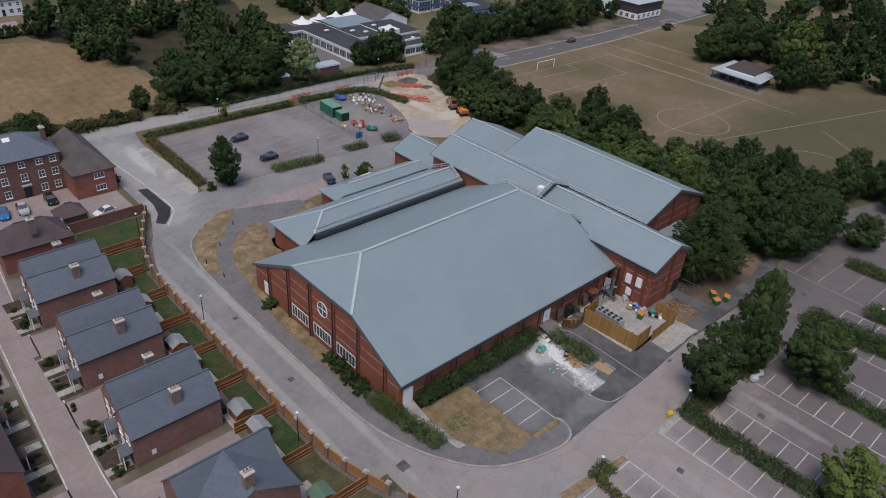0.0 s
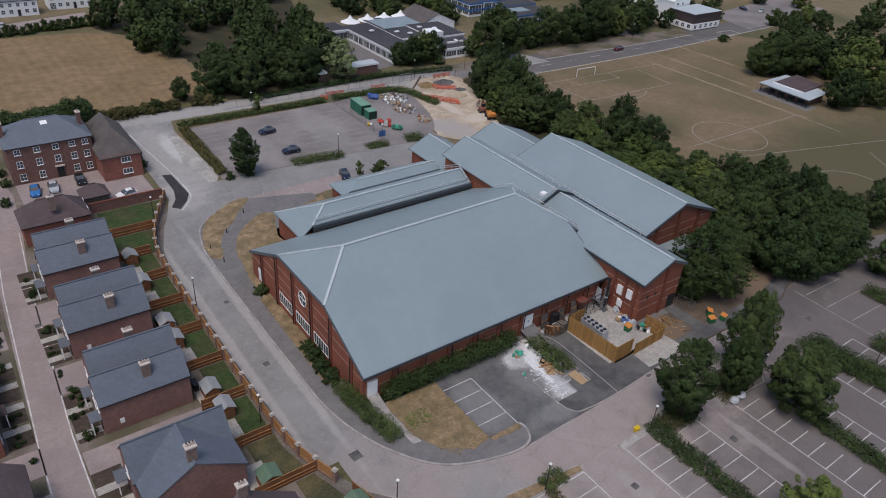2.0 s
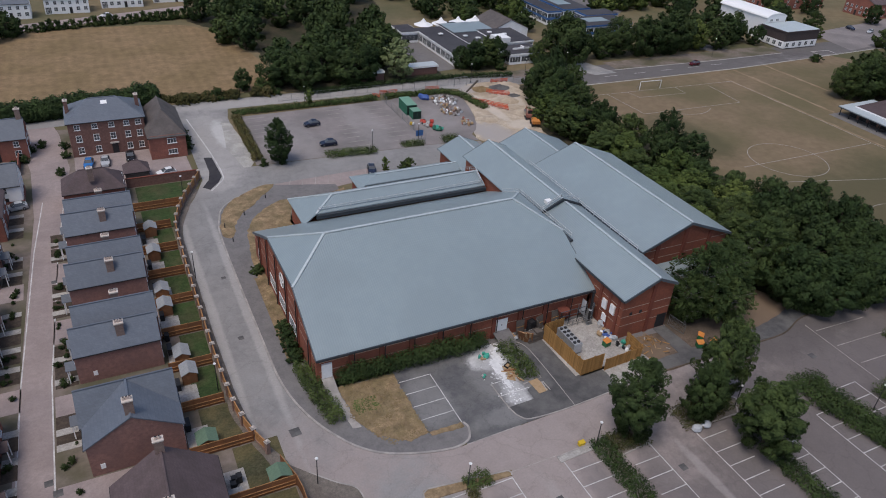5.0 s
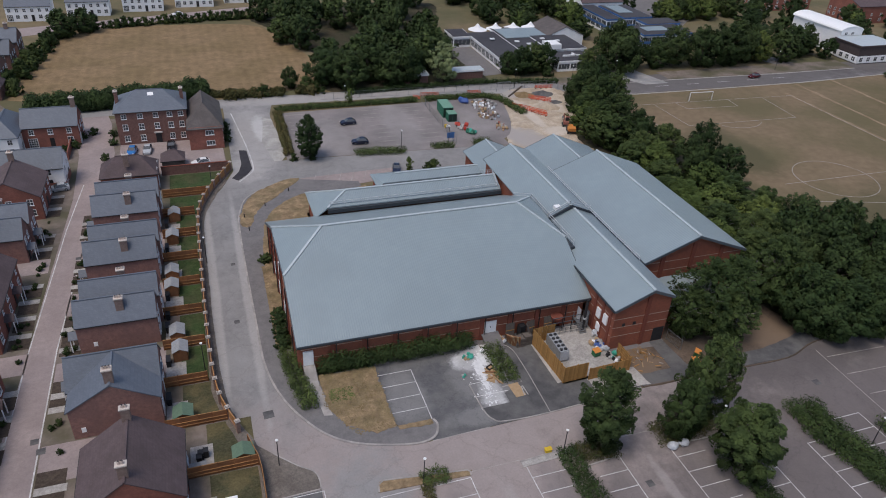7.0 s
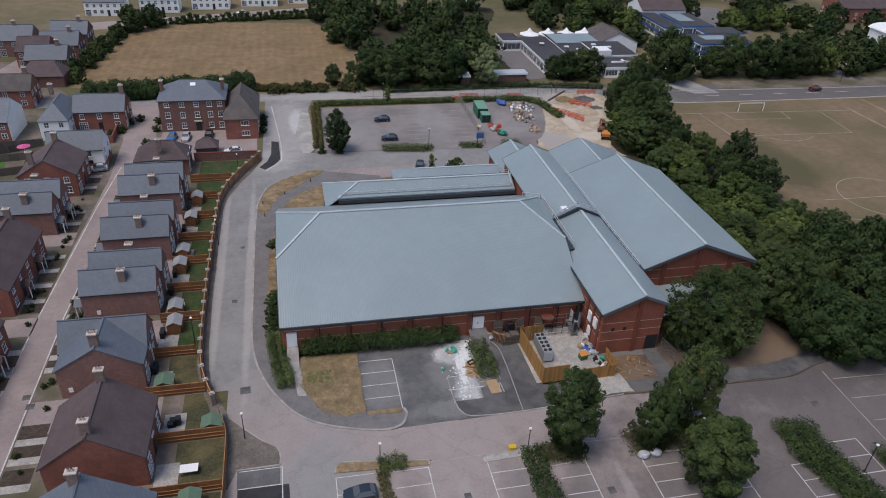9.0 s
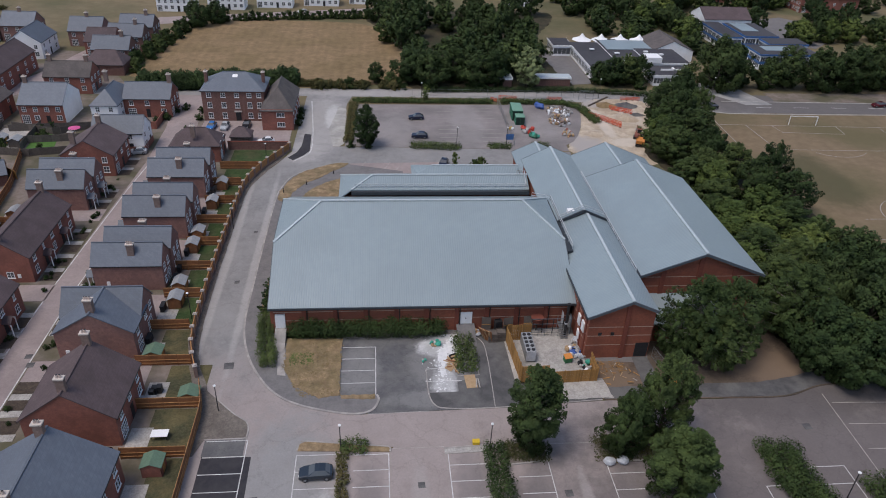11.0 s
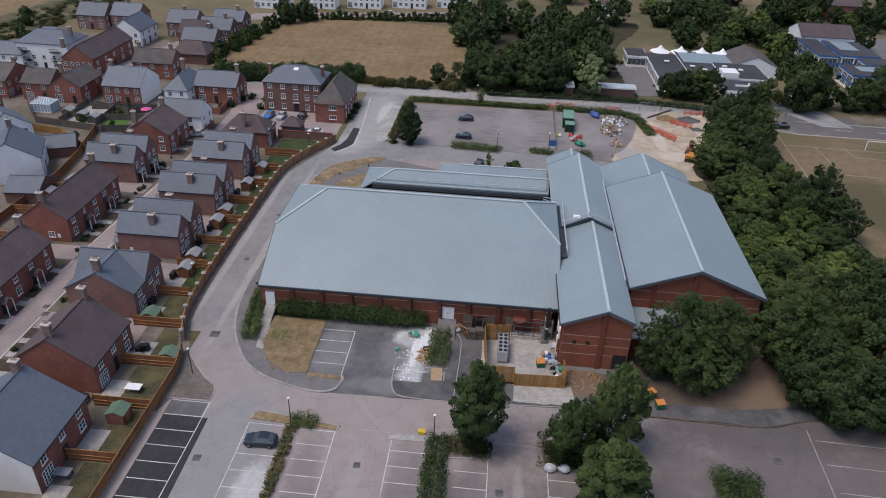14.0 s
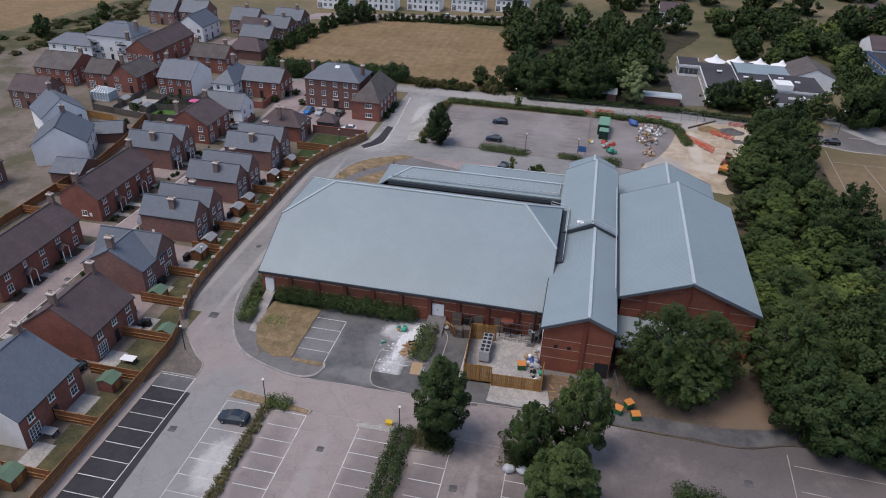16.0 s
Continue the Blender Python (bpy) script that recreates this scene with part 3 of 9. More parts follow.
flat("new_asphalt", [(-5.2, -22.5), (0.5, -22.7), (0.9, -46), (-5.2, -46)], 0.046, M["asphalt_new"], "fresh black asphalt under parking bays", "asphalt")
flat("car_park_north", [(9.6, 96.8), (8.2, 69.2), (46.6, 67.6), (60, 66.5), (61, 97), (47, 97.4)], 0.036, M["asphalt_old"], "empty worn asphalt car park behind the hall", "car park")
ribbon("road_edge_line", spline([(-2.6, 60.7), (-0.6, 63.4), (0.75, 66.4), (0.55, 76), (-0.6, 90), (-1.4, 99)], 4), 0.22, 0.06, M["line"], "pale painted edge of the new footpath", "road marking", 0.02)
flat("new_path", [(-3.9, 62.6), (-2.7, 61.3), (-0.7, 63.8), (0.5, 66.4), (0.2, 75.8), (-1.4, 76.3), (-1.5, 69), (-2.3, 65.4)], 0.10, M["asphalt_new"], "fresh black asphalt footpath", "footpath")
flat("sand_ground", ragged(spline([(62, 64), (60.5, 70), (66, 80), (70, 97), (76, 102), (88, 101.5), (90, 92), (84, 76), (80, 60), (70, 60)], 4, True), 0.8, 0.35), 0.045, blotched(blotched(M["sand"], (0.36, 0.33, 0.31), ((66, 68, 5, 8), (72, 99, 6, 4), (63.5, 72, 3, 6)), 0.9, 0.5), (0.56, 0.50, 0.43), ((73, 84, 2, 12), (76, 72, 5, 3), (82, 90, 3, 8)), 0.7, 0.5), "churned sandy ground of a building site", "sand")
flat("site_ground", spline([(50, 72), (48.6, 96), (60, 97), (69, 96), (66, 80), (60, 70)], 3, True), 0.049, M["asphalt_old"], "dusty asphalt compound floor", "asphalt")

flat("hall_base", [(-0.5, 1.3), (-0.5, 37), (6.5, 37), (6.5, 47.5), (12, 49), (40, 52), (40, 44), (60, 44), (60, 1.3)], 0.117, M["path"], "worn ground strip at the foot of the walls", "paving")
# footpath and verge west and south of the hall
KERB_OUT = spline([(8.2, 59.4), (-0.8, 54.6), (-3.6, 48), (-4.3, 38.7), (-4.3, 12), (-4.1, 2.8), (-2.8, -3.6), (-0.5, -8.7), (2.3, -12.4), (6.1, -14.7), (11.6, -16.2), (14.4, -15.8), (15.4, -14.0), (15.2, -12.9)], 6)
flat("pavement", KERB_OUT + [(10.3, -12.9), (10.3, -1), (2.3, -1), (2.3, 2), (0, 2), (0, 40), (8.3, 46), (21, 48), (21, 55.5)], 0.12, M["path"], "grey asphalt footpath round the hall", "pavement")
ribbon("kerb", KERB_OUT, 0.28, 0.14, M["kerb"], "pale concrete kerb along the footpath", "kerb")
flat("concrete_path", [(0.9, 1.8), (1.9, 1.7), (3.0, -8.8), (1.9, -8.6)], 0.135, M["kerb"], "short worn concrete path to a white door", "footpath")
for x0, x1, y0, label in ((0.7, 2.3, -3.4, "worn concrete ramp up to a white door"), (26.9, 29.6, -3.6, "asphalt ramp up to the double door")):
    tagged(new("ramp", Mesh().solid([(x0, y0, 0.14), (x1, y0, 0.14), (x1, 0.5, 1.2), (x0, 0.5, 1.2)], (0, 0, -0.14)).solid([(x0 + 0.02, y0 + 0.3, 0.13), (x1 - 0.02, y0 + 0.3, 0.13), (x1 - 0.02, 0.48, 1.1), (x0 + 0.02, 0.48, 1.1)], (0, 0, -0.12)).data("ramp", M["kerb" if x0 < 5 else "path"])), label, "ramp", kind="structure")
flat("verge", ragged([(2.8, -7.6), (2.3, -1.0), (10.2, -1.2), (10.3, -12.9), (7.7, -13.2), (4.4, -11.0)], 0.5, 0.2), 0.16, M["dry"], "scorched straw-coloured grass verge", "grass")
flat("verge_north", ragged(spline([(-3.8, 42.8), (-3.3, 48.2), (-0.9, 54), (4.7, 58.6), (9.2, 59.4), (5.2, 54.2), (0.0, 48.2), (-2.2, 42.0)], 4, True), 0.7, 0.2), 0.16, M["dry"], "scorched grass verge beside the road", "grass")
flat("verge_north", ragged(spline([(0.2, 27), (-1.2, 30), (-0.4, 38), (1.2, 45), (6.1, 51.0), (10.9, 52.0), (8.6, 44), (8.0, 36)], 4, True), 0.7, 0.2), 0.165, M["dry"], "patchy dry grass beside the pool roof", "grass")
flat("verge_west", [(-2.2, 6), (-1.8, 28), (0.1, 28), (0.1, 6)], 0.155, M["dry"], "thin dry planting strip at the wall", "grass")
flat("verge_north", [(12, 48.2), (22, 50.5), (22, 53.5), (14, 50.6)], 0.16, M["dry"], "scorched grass verge behind the hall", "grass")
flat("bay_ground", [(10.3, -12.7), (10.3, -1), (22, -0.6), (33.6, -0.6), (33.6, -4), (30.6, -15.9), (21.8, -16.1), (14.0, -16.3), (15.1, -13.0)], 0.05, M["court"], "dark patched asphalt parking court", "asphalt")
flat("pavement_east", spline([(22.0, -12.9), (22.6, -15.0), (24.2, -15.8), (30.6, -15.95)], 5) + [(44.8, -15.0), (44.8, -11.3), (34.6, -11.6), (33.6, -2), (29.2, -0.6), (29.2, -9.6), (26.0, -11.0), (26.0, -12.8)], 0.12, M["asphalt_dark"], "dark asphalt footpath to the service yard", "pavement")
ribbon("kerb", spline([(21.9, -8.2), (22.0, -12.9), (22.6, -15.0), (24.2, -15.8), (30.6, -15.95), (44.8, -15.1)], 5), 0.15, 0.14, M["kerb"], "pale concrete kerb round the service path", "kerb")
flat("soil_strip", ragged([(10.5, -12.85), (14.9, -12.85), (15.0, -13.7), (10.6, -13.6)], 0.5, 0.1), 0.165, M["dry"], "strip of dry soil and weeds at the bays", "soil")
ribbon("kerb", [(14.0, -16.35), (21.8, -16.15)], 0.15, 0.045, M["kerb"], "flush concrete kerb at the parking court", "kerb")
flat("service_base", [(10.4, -1.4), (10.4, 3), (46, 3), (56, 0), (56, -7.5), (46, -8.5), (46, -11.2), (33.2, -11.8), (33.2, -1.2)], 0.045, M["path"], "worn asphalt strip along the south wall", "asphalt")
flat("apron", ragged([(38.2, -11.5), (45.9, -11.1), (46.4, -14.9), (38.2, -14.8)], 0.8, 0.15), 0.135, M["slab"], "pale worn concrete apron before the yard", "concrete")
flat("yard_floor", [(33.8, -11.2), (44.6, -10.8), (44.2, 0), (33.6, 0)], 0.14, M["slab"], "pale concrete floor of the service yard", "concrete")

# earth and path east of the wing, under the trees
# dark earth holds the tree shade in its colour, paler drifts mark open ground
flat("bare_earth", spline([(44.9, -15), (45, -7.8), (53.6, -7.4), (54.5, 0), (74, 0.5), (76, 40), (84, 60), (100, 84), (100, 50), (106, 0), (100, -10.6), (75.5, -12.4), (61, -14.4)], 4, True), 0.05, blotched(M["dust"], (0.195, 0.14, 0.098), ((70, -9, 6, 5), (47, -10, 4, 4), (80, -8, 8, 4)), 0.8, 0.4), "bare brown earth under the trees", "earth")
flat("pavement_east", ragged([(45.2, -15.1), (59, -15.3), (69.9, -15.4), (76.2, -13.5), (85.5, -12.9), (85, -12.2), (78.4, -10.4), (67.8, -12.7), (60, -12.6), (45.2, -12.8)], 1.2, 0.1), 0.13, M["asphalt_dark"], "dark footpath along the car park edge", "pavement")
ribbon("kerb", spline([(45.2, -15.1), (59, -15.35), (69.9, -15.45), (76.2, -13.55), (85.5, -12.95), (91, -13)], 5), 0.2, 0.15, M["dust"], "soil-covered kerb along the car park edge", "kerb")
flat("wing_path", [(51.4, -6.7), (53.6, -6.7), (54.0, -13.0), (51.2, -13.0)], 0.09, M["asphalt_dark"], "short path to the wing's doorway", "footpath")

# leaf litter under the woodland
flat("wood_floor", ragged(spline([(26, 110), (60, 108.8), (72, 112), (70, 130), (72, 165), (84, 205), (40, 204), (12, 192), (21, 170), (26, 150), (28.5, 130)], 4, True), 1.5, 0.6), 0.035, M["litter"], "dark leaf litter under the woodland", "earth")
flat("wood_floor", ragged(spline([(78, 66), (82, 40), (78, 14), (77, -8), (104, -12), (106, 8), (101, 48), (99, 92), (90, 97), (86, 84)], 4, True), 1.0, 0.4), 0.058, M["litter"], "dark leaf litter under the tree belt", "earth")
# fields
flat("hay_field", spline([(-52, 125), (-52.5, 150), (-50, 166), (-34, 182), (-4, 184), (14, 178), (23, 151), (26.5, 130), (24, 116), (8, 112.5), (-6, 113), (-50, 117)], 5, True), 0.04, M["straw"], "mown straw-coloured hay field", "field")
flat("stubble_field", [(-400, 60), (-400, 420), (-170, 420), (-146, 190), (-148, 165), (-150, 140), (-150, 128), (-175, 100), (-200, 60)], 0.04, M["straw"], "harvested stubble field", "field")

flat("rough_grass", ragged([(-172, 96), (-148, 130), (-146, 165), (-143, 200), (-118, 200), (-122, 165), (-127, 118), (-136, 100), (-150, 86)], 3.0, 0.8), 0.05, M["rough"], "rough green and brown grass beside the stubble field", "grass")
flat("concrete_strip", ragged([(5.8, 94.6), (7.8, 93.2), (8.3, 80), (8.4, 71.5), (7.0, 68.8), (5.5, 68.8), (4.0, 79.5)], 1.5, 0.12), 0.06, M["strip"], "pale dusty concrete strip beside the hedge", "concrete")
flat("school_verge", ragged([(128, 101.8), (170, 100.6), (200, 100.8), (200, 109), (128, 109)], 2.0, 0.3), 0.07, M["estate"], "dry rough verge along the main road", "grass")
flat("school_verge", ragged([(92, 103.6), (108, 101.0), (110, 108), (92, 110)], 2.0, 0.3), 0.07, M["estate"], "dry rough verge along the main road", "grass")
# estate street
flat("street", [(-31.2, -60), (-31.2, 17), (-29.6, 50), (-27.9, 66), (-27, 80), (-28.5, 98), (-29.5, 103), (-37, 103), (-36, 95), (-34, 80), (-33.4, 60), (-34.4, 33), (-35.0, 12), (-36, -15), (-38, -60)], 0.035, M["paving"], "pinkish block-paved estate street", "street")
flat("estate_ground", [(-120, -70), (-5.9, -70), (-5.9, -13.5), (-8.6, -9), (-10.9, -1), (-11.2, 46), (-9, 54), (-4.4, 64.6), (-4.6, 98), (-30, 101), (-44, 97), (-56, 118), (-60, 140), (-140, 150), (-140, -70)], 0.02, M["estate"], "dry earth and grass between the houses", "ground")
flat("estate_road", [(-62, 186), (14, 207), (14, 200), (-50, 180), (-60, 176), (-64, 150), (-72, 110), (-80, 96), (-86, 98), (-78, 120), (-70, 160)], 0.035, M["paving"], "block-paved road before white terraces", "street")
for s in (-31.3, -34.9):
    ribbon("street_edging", [(s - 0.9 * (s < -33), -50), (s, 14), (s + 1.5, 48), (s + 2.9, 66)], 0.16, 0.045, M["line"], "pale edging line of the estate street", "edging", 0.02)


# ---- painted bays ----
def stripe(name, a, b, z=0.05, w=0.11, material="line"):
    ribbon(name, [a, b], w, z, M[material], "worn white parking line", "road marking", 0.006)


def bays(x0, x1, y0, n, step, spine=None, z=0.05, material="line"):
    for k in range(n):
        stripe("bay_line", (x0, y0 - k * step), (x1, y0 - k * step), z, material=material)
    if spine is not None:
        stripe("bay_line", (spine, y0 + 0.05), (spine, y0 - (n - 1) * step), z + 0.003, material=material)


bays(-5.1, -0.3, -20.1, 11, 2.52, -0.25, 0.062)
bays(5.8, 10.7, -22.8, 10, 2.46, 5.75, 0.055)
bays(12.4, 16.5, -23.0, 10, 2.38, 16.55)
bays(23.65, 28.2, -22.7, 10, 2.38, 23.6)
bays(31.5, 35.3, -24.85, 10, 2.37, 35.35)
bays(42.35, 46.5, -24.9, 10, 2.36, 42.3)
bays(50.6, 53.4, -27.4, 9, 2.36, 53.45)
stripe("bay_line", (17.0, -22.2), (23.2, -22.2), 0.045, 0.1, "line_faint")
stripe("bay_line", (35.4, -22.3), (41.8, -22.4), 0.045, 0.1, "line_faint")
ribbon("kerb", spline([(27.7, -0.6), (29.2, -1.1), (30.5, -2.8), (30.7, -6.3), (30.6, -10.5), (30.4, -15.8)], 5), 0.12, 0.135, M["kerb"], "thin kerb line through the service path", "kerb")
bays(60.15, 63.8, -30.0, 8, 2.4, 60.1)
bays(66.5, 71.0, -27.5, 9, 2.6, 71.1)
stripe("bay_line", (75.3, -15.2), (74.8, -31.0), material="line_faint")
for y in (-16.9, -20.8, -25.0, -29.0):
    stripe("bay_line", (75.8, y), (86.5, y - 0.4), material="line_faint")
bays(10.4, 15.0, -3.1, 5, 2.48, 15.05, 0.058)
bays(22.0, 26.6, -8.1, 3, 2.5, 21.95, 0.07)
for k in range(11):
    stripe("bay_line", (30.5, 69.5 + 2.5 * k), (35, 69.5 + 2.5 * k), material="line_faint")
    stripe("bay_line", (40.5, 69.5 + 2.5 * k), (45.5, 69.5 + 2.5 * k), material="line_faint")
    stripe("bay_line", (11.5, 72 + 2.3 * k), (16, 72 + 2.3 * k), material="line_faint")
for k in range(7):
    stripe("bay_line", (11.5 + 2.7 * k, 56.2 - 0.02 * k), (13.0 + 2.7 * k, 60.4), 0.06, material="line_faint")
flat("bay_paving", [(9.5, 59.6), (30, 60.4), (30.5, 56), (21, 54.5), (10.5, 55.6)], 0.05, M["paving"], "pinkish paved parking bays behind the pool", "paving")

# main road edges
ribbon("kerb", [(100, 95.2), (110, 92.0), (134, 91.6), (170, 91.6), (255, 95.6)], 0.5, 0.07, M["strip"], "pale worn kerb along the main road", "kerb")
ribbon("kerb", [(112, 101.6), (128, 101.4), (170, 100.4), (200, 100.6)], 0.4, 0.09, M["strip"], "pale worn kerb along the main road", "kerb")
for x in (120, 131, 142, 153, 163):
    stripe("centre_line", (x, 96.9), (x + 4.5, 96.8), 0.05, 0.16)
# sports pitch lines
for a, b in (((104, 91), (101, 28)), ((112, 33.2), (156.3, 33.0)), ((101, 28), (184, 5)), ((156.5, 20), (157, 82)), ((104, 84), (157, 82)), ((95, -2), (180, -24)), ((118, 20), (99, -14)), ((150, 9), (128, -20)), ((111.3, 67.8), (145.1, 66.8)), ((145.1, 66.8), (146.6, 81.6)), ((111.3, 67.8), (110.8, 83.6)), ((118.4, 78.7), (134.5, 77.6)), ((118.4, 78.7), (117.8, 83.4)), ((134.5, 77.6), (135, 82.6))):
    stripe("pitch_line", a, b, 0.045, 0.16, "line_faint")
for cx, cy, r in ((126.0, 33.0, 9.15), (126.0, 1.0, 8.0)):
    ribbon("pitch_circle", [(cx + r * math.cos(k * math.pi / 20), cy + r * math.sin(k * math.pi / 20)) for k in range(41)], 0.16, 0.046, M["line_faint"], "faded white circle on the pitch", "road marking", 0.006)
ribbon("pitch_arc", [(126.6 + 9.15 * math.cos(k * math.pi / 12), 72.4 - 9.15 * math.sin(k * math.pi / 12)) for k in range(3, 10)], 0.16, 0.046, M["line_faint"], "faded white arc on the pitch", "road marking", 0.006)
TURF = mat("worn_turf", (0.172, 0.126, 0.078), (0.215, 0.158, 0.098), 0.5, 1.0, bump=0.4, bump_scale=3, coarse=(0.122, 0.105, 0.054), coarse_scale=0.035, amount=0.85)
flat("worn_turf", [(96, 89.5), (92, 94), (172, 91), (215, 94), (240, 60), (240, -40), (104, -40), (104, -11), (99, 40)], 0.02, blotched(TURF, (0.085, 0.078, 0.04), ((145, 0, 80, 30), (112, 52, 9, 16)), 0.8, 0.1), "worn brown turf of the playing field", "grass")
for a, b in (((166.6, 90.7), (166.2, 52.2)), ((181.5, 91.6), (181.0, 66)), ((157.0, 84), (157.5, 30))):
    flat("worn_track", ragged([(a[0] - 0.6, a[1]), (a[0] + 0.6, a[1]), (b[0] + 0.5, b[1]), (b[0] - 0.5, b[1])], 2.0, 0.35), 0.03, M["track"], "pale trodden track across the field", "track")

# ---- leisure centre ----
centre = thing("leisure_centre", "red brick sports hall under blue-grey ribbed steel roofs", "building", pose(0, 0, 0))
T = 0.22


def slope(name, pts, material, label="", t=T):
    """A roof plane with its thickness."""
    p = [Vector(q) for q in pts]
    n = (p[1] - p[0]).cross(p[2] - p[0]).normalized()
    if n.z < 0:
        p.reverse()
    return part(name, Mesh().solid(p, (0, 0, -t)), M[material], centre, label)


def cap(a, b, w=0.42, name="ridge_cap", material="flashing"):
    a, b = Vector(a), Vector(b)
    return part(name, Mesh().bar(a + Vector((0, 0, 0.05)), b + Vector((0, 0, 0.05)), w, 0.14), M[material], centre)


def wall(name, pts, drop, material="brick_red", label=""):
    return part(name, Mesh().solid(pts, drop), M[material], centre, label)


# main hall: clipped gables at both ends
E0, RZ, RY, KY, NK, NY = 4.85, 13.0, 17.2, 10.2, 24.2, 35.4
SL = (RZ - E0) / RY
NE = RZ - SL * (NY - RY)
KZ = E0 + SL * KY
XW, XE, RW, RE = 0.0, 44.4, 6.8, 38.6
slope("main_roof_south", [(XW, 0, E0), (XE, 0, E0), (XE, KY, KZ), (RE, RY, RZ), (RW, RY, RZ), (XW, KY, KZ)], "steel_x")
slope("main_roof_north", [(XE, NY, NE), (XW, NY, NE), (XW, NK, KZ), (RW, RY, RZ), (RE, RY, RZ), (XE, NK, KZ)], "steel_x")
slope("main_hip_west", [(XW, KY, KZ), (RW, RY, RZ), (XW, NK, KZ)], "steel_y")
slope("main_hip_east", [(XE, NK, KZ), (RE, RY, RZ), (XE, KY, KZ)], "steel_y")
cap((RW, RY, RZ), (RE, RY, RZ))
for x, r in ((XW, RW), (XE, RE)):
    for y in (KY, NK):
        cap((x, y, KZ), (r, RY, RZ), 0.36)
W0, WW = 0.55, 0.12
inner = [(W0, 0), (W0, E0 - 0.1), (KY, KZ - 0.32), (NK, KZ - 0.32), (NY - W0, NE - 0.05), (NY - W0, 0)]
wall("wall_west", [(WW, y, z) for y, z in inner], (0.35, 0, 0))
wall("wall_east", [(XE - W0, y, z) for y, z in inner], (-0.35, 0, 0))
part("wall_south", Mesh().box(WW + 0.35, W0, 0, XE - W0, W0 + 0.35, E0 - 0.1), M["brick_red"], centre)
part("wall_north", Mesh().box(WW + 0.35, NY - W0 - 0.35, 0, XE - W0, NY - W0, NE - 0.1), M["brick_red"], centre)
# eaves and verges
part("gutter", Mesh().box(XW - 0.05, -0.16, E0 - 0.36, XE, 0.0, E0 - 0.06), M["gutter"], centre, "dark eaves gutter")
part("soffit", Mesh().box(XW + 0.02, 0.02, E0 - 0.42, XE, W0 - 0.005, E0 - 0.24), M["fascia"], centre)
for (y0, z0), (y1, z1) in (((0, E0), (KY, KZ)), ((KY, KZ), (NK, KZ)), ((NK, KZ), (NY, NE))):
    part("verge_board", Mesh().bar((XW - 0.04, y0, z0 - 0.2), (XW - 0.04, y1, z1 - 0.2), 0.1, 0.42), M["fascia"], centre, "grey verge board")
v = Mesh().bar((XE + 0.04, 0, E0 - 0.2), (XE + 0.04, KY, KZ - 0.2), 0.1, 0.42)
part("verge_board", v, M["fascia"], centre)
# west wall: piers, pale bands, windows
def west_top(y):
    return min(E0 + SL * y, KZ, NE + SL * (NY - y)) - 0.42


PIERS = [3.2, 8.75, 14.25, 19.8, 25.35, 30.7]
for y in PIERS:
    part("pier", Mesh().box(WW - 0.18, y - 0.3, 0, WW, y + 0.3, west_top(y)), M["brick_pier"], centre)
    part("downpipe", Mesh().tube((WW - 0.26, y + 0.1, 0), (WW - 0.26, y + 0.1, west_top(y) - 0.1), 0.07), M["black"], centre)
for z in (3.9, 5.6, 7.3):
    ys = [y for y in np.arange(W0, NY - W0, 0.1) if west_top(y) > z + 0.1]
    m = Mesh()
    a, b = float(min(ys)), float(max(ys))
    e = [a] + [c for c in PIERS if a < c < b] + [b]
    for p, q in zip(e, e[1:]):
        m.box(WW - 0.012, p + (0.31 if p in PIERS else 0), z, WW + 0.1, q - (0.31 if q in PIERS else 0), z + 0.1)
    part("brick_band", m, M["band"], centre, "pale brick string course")


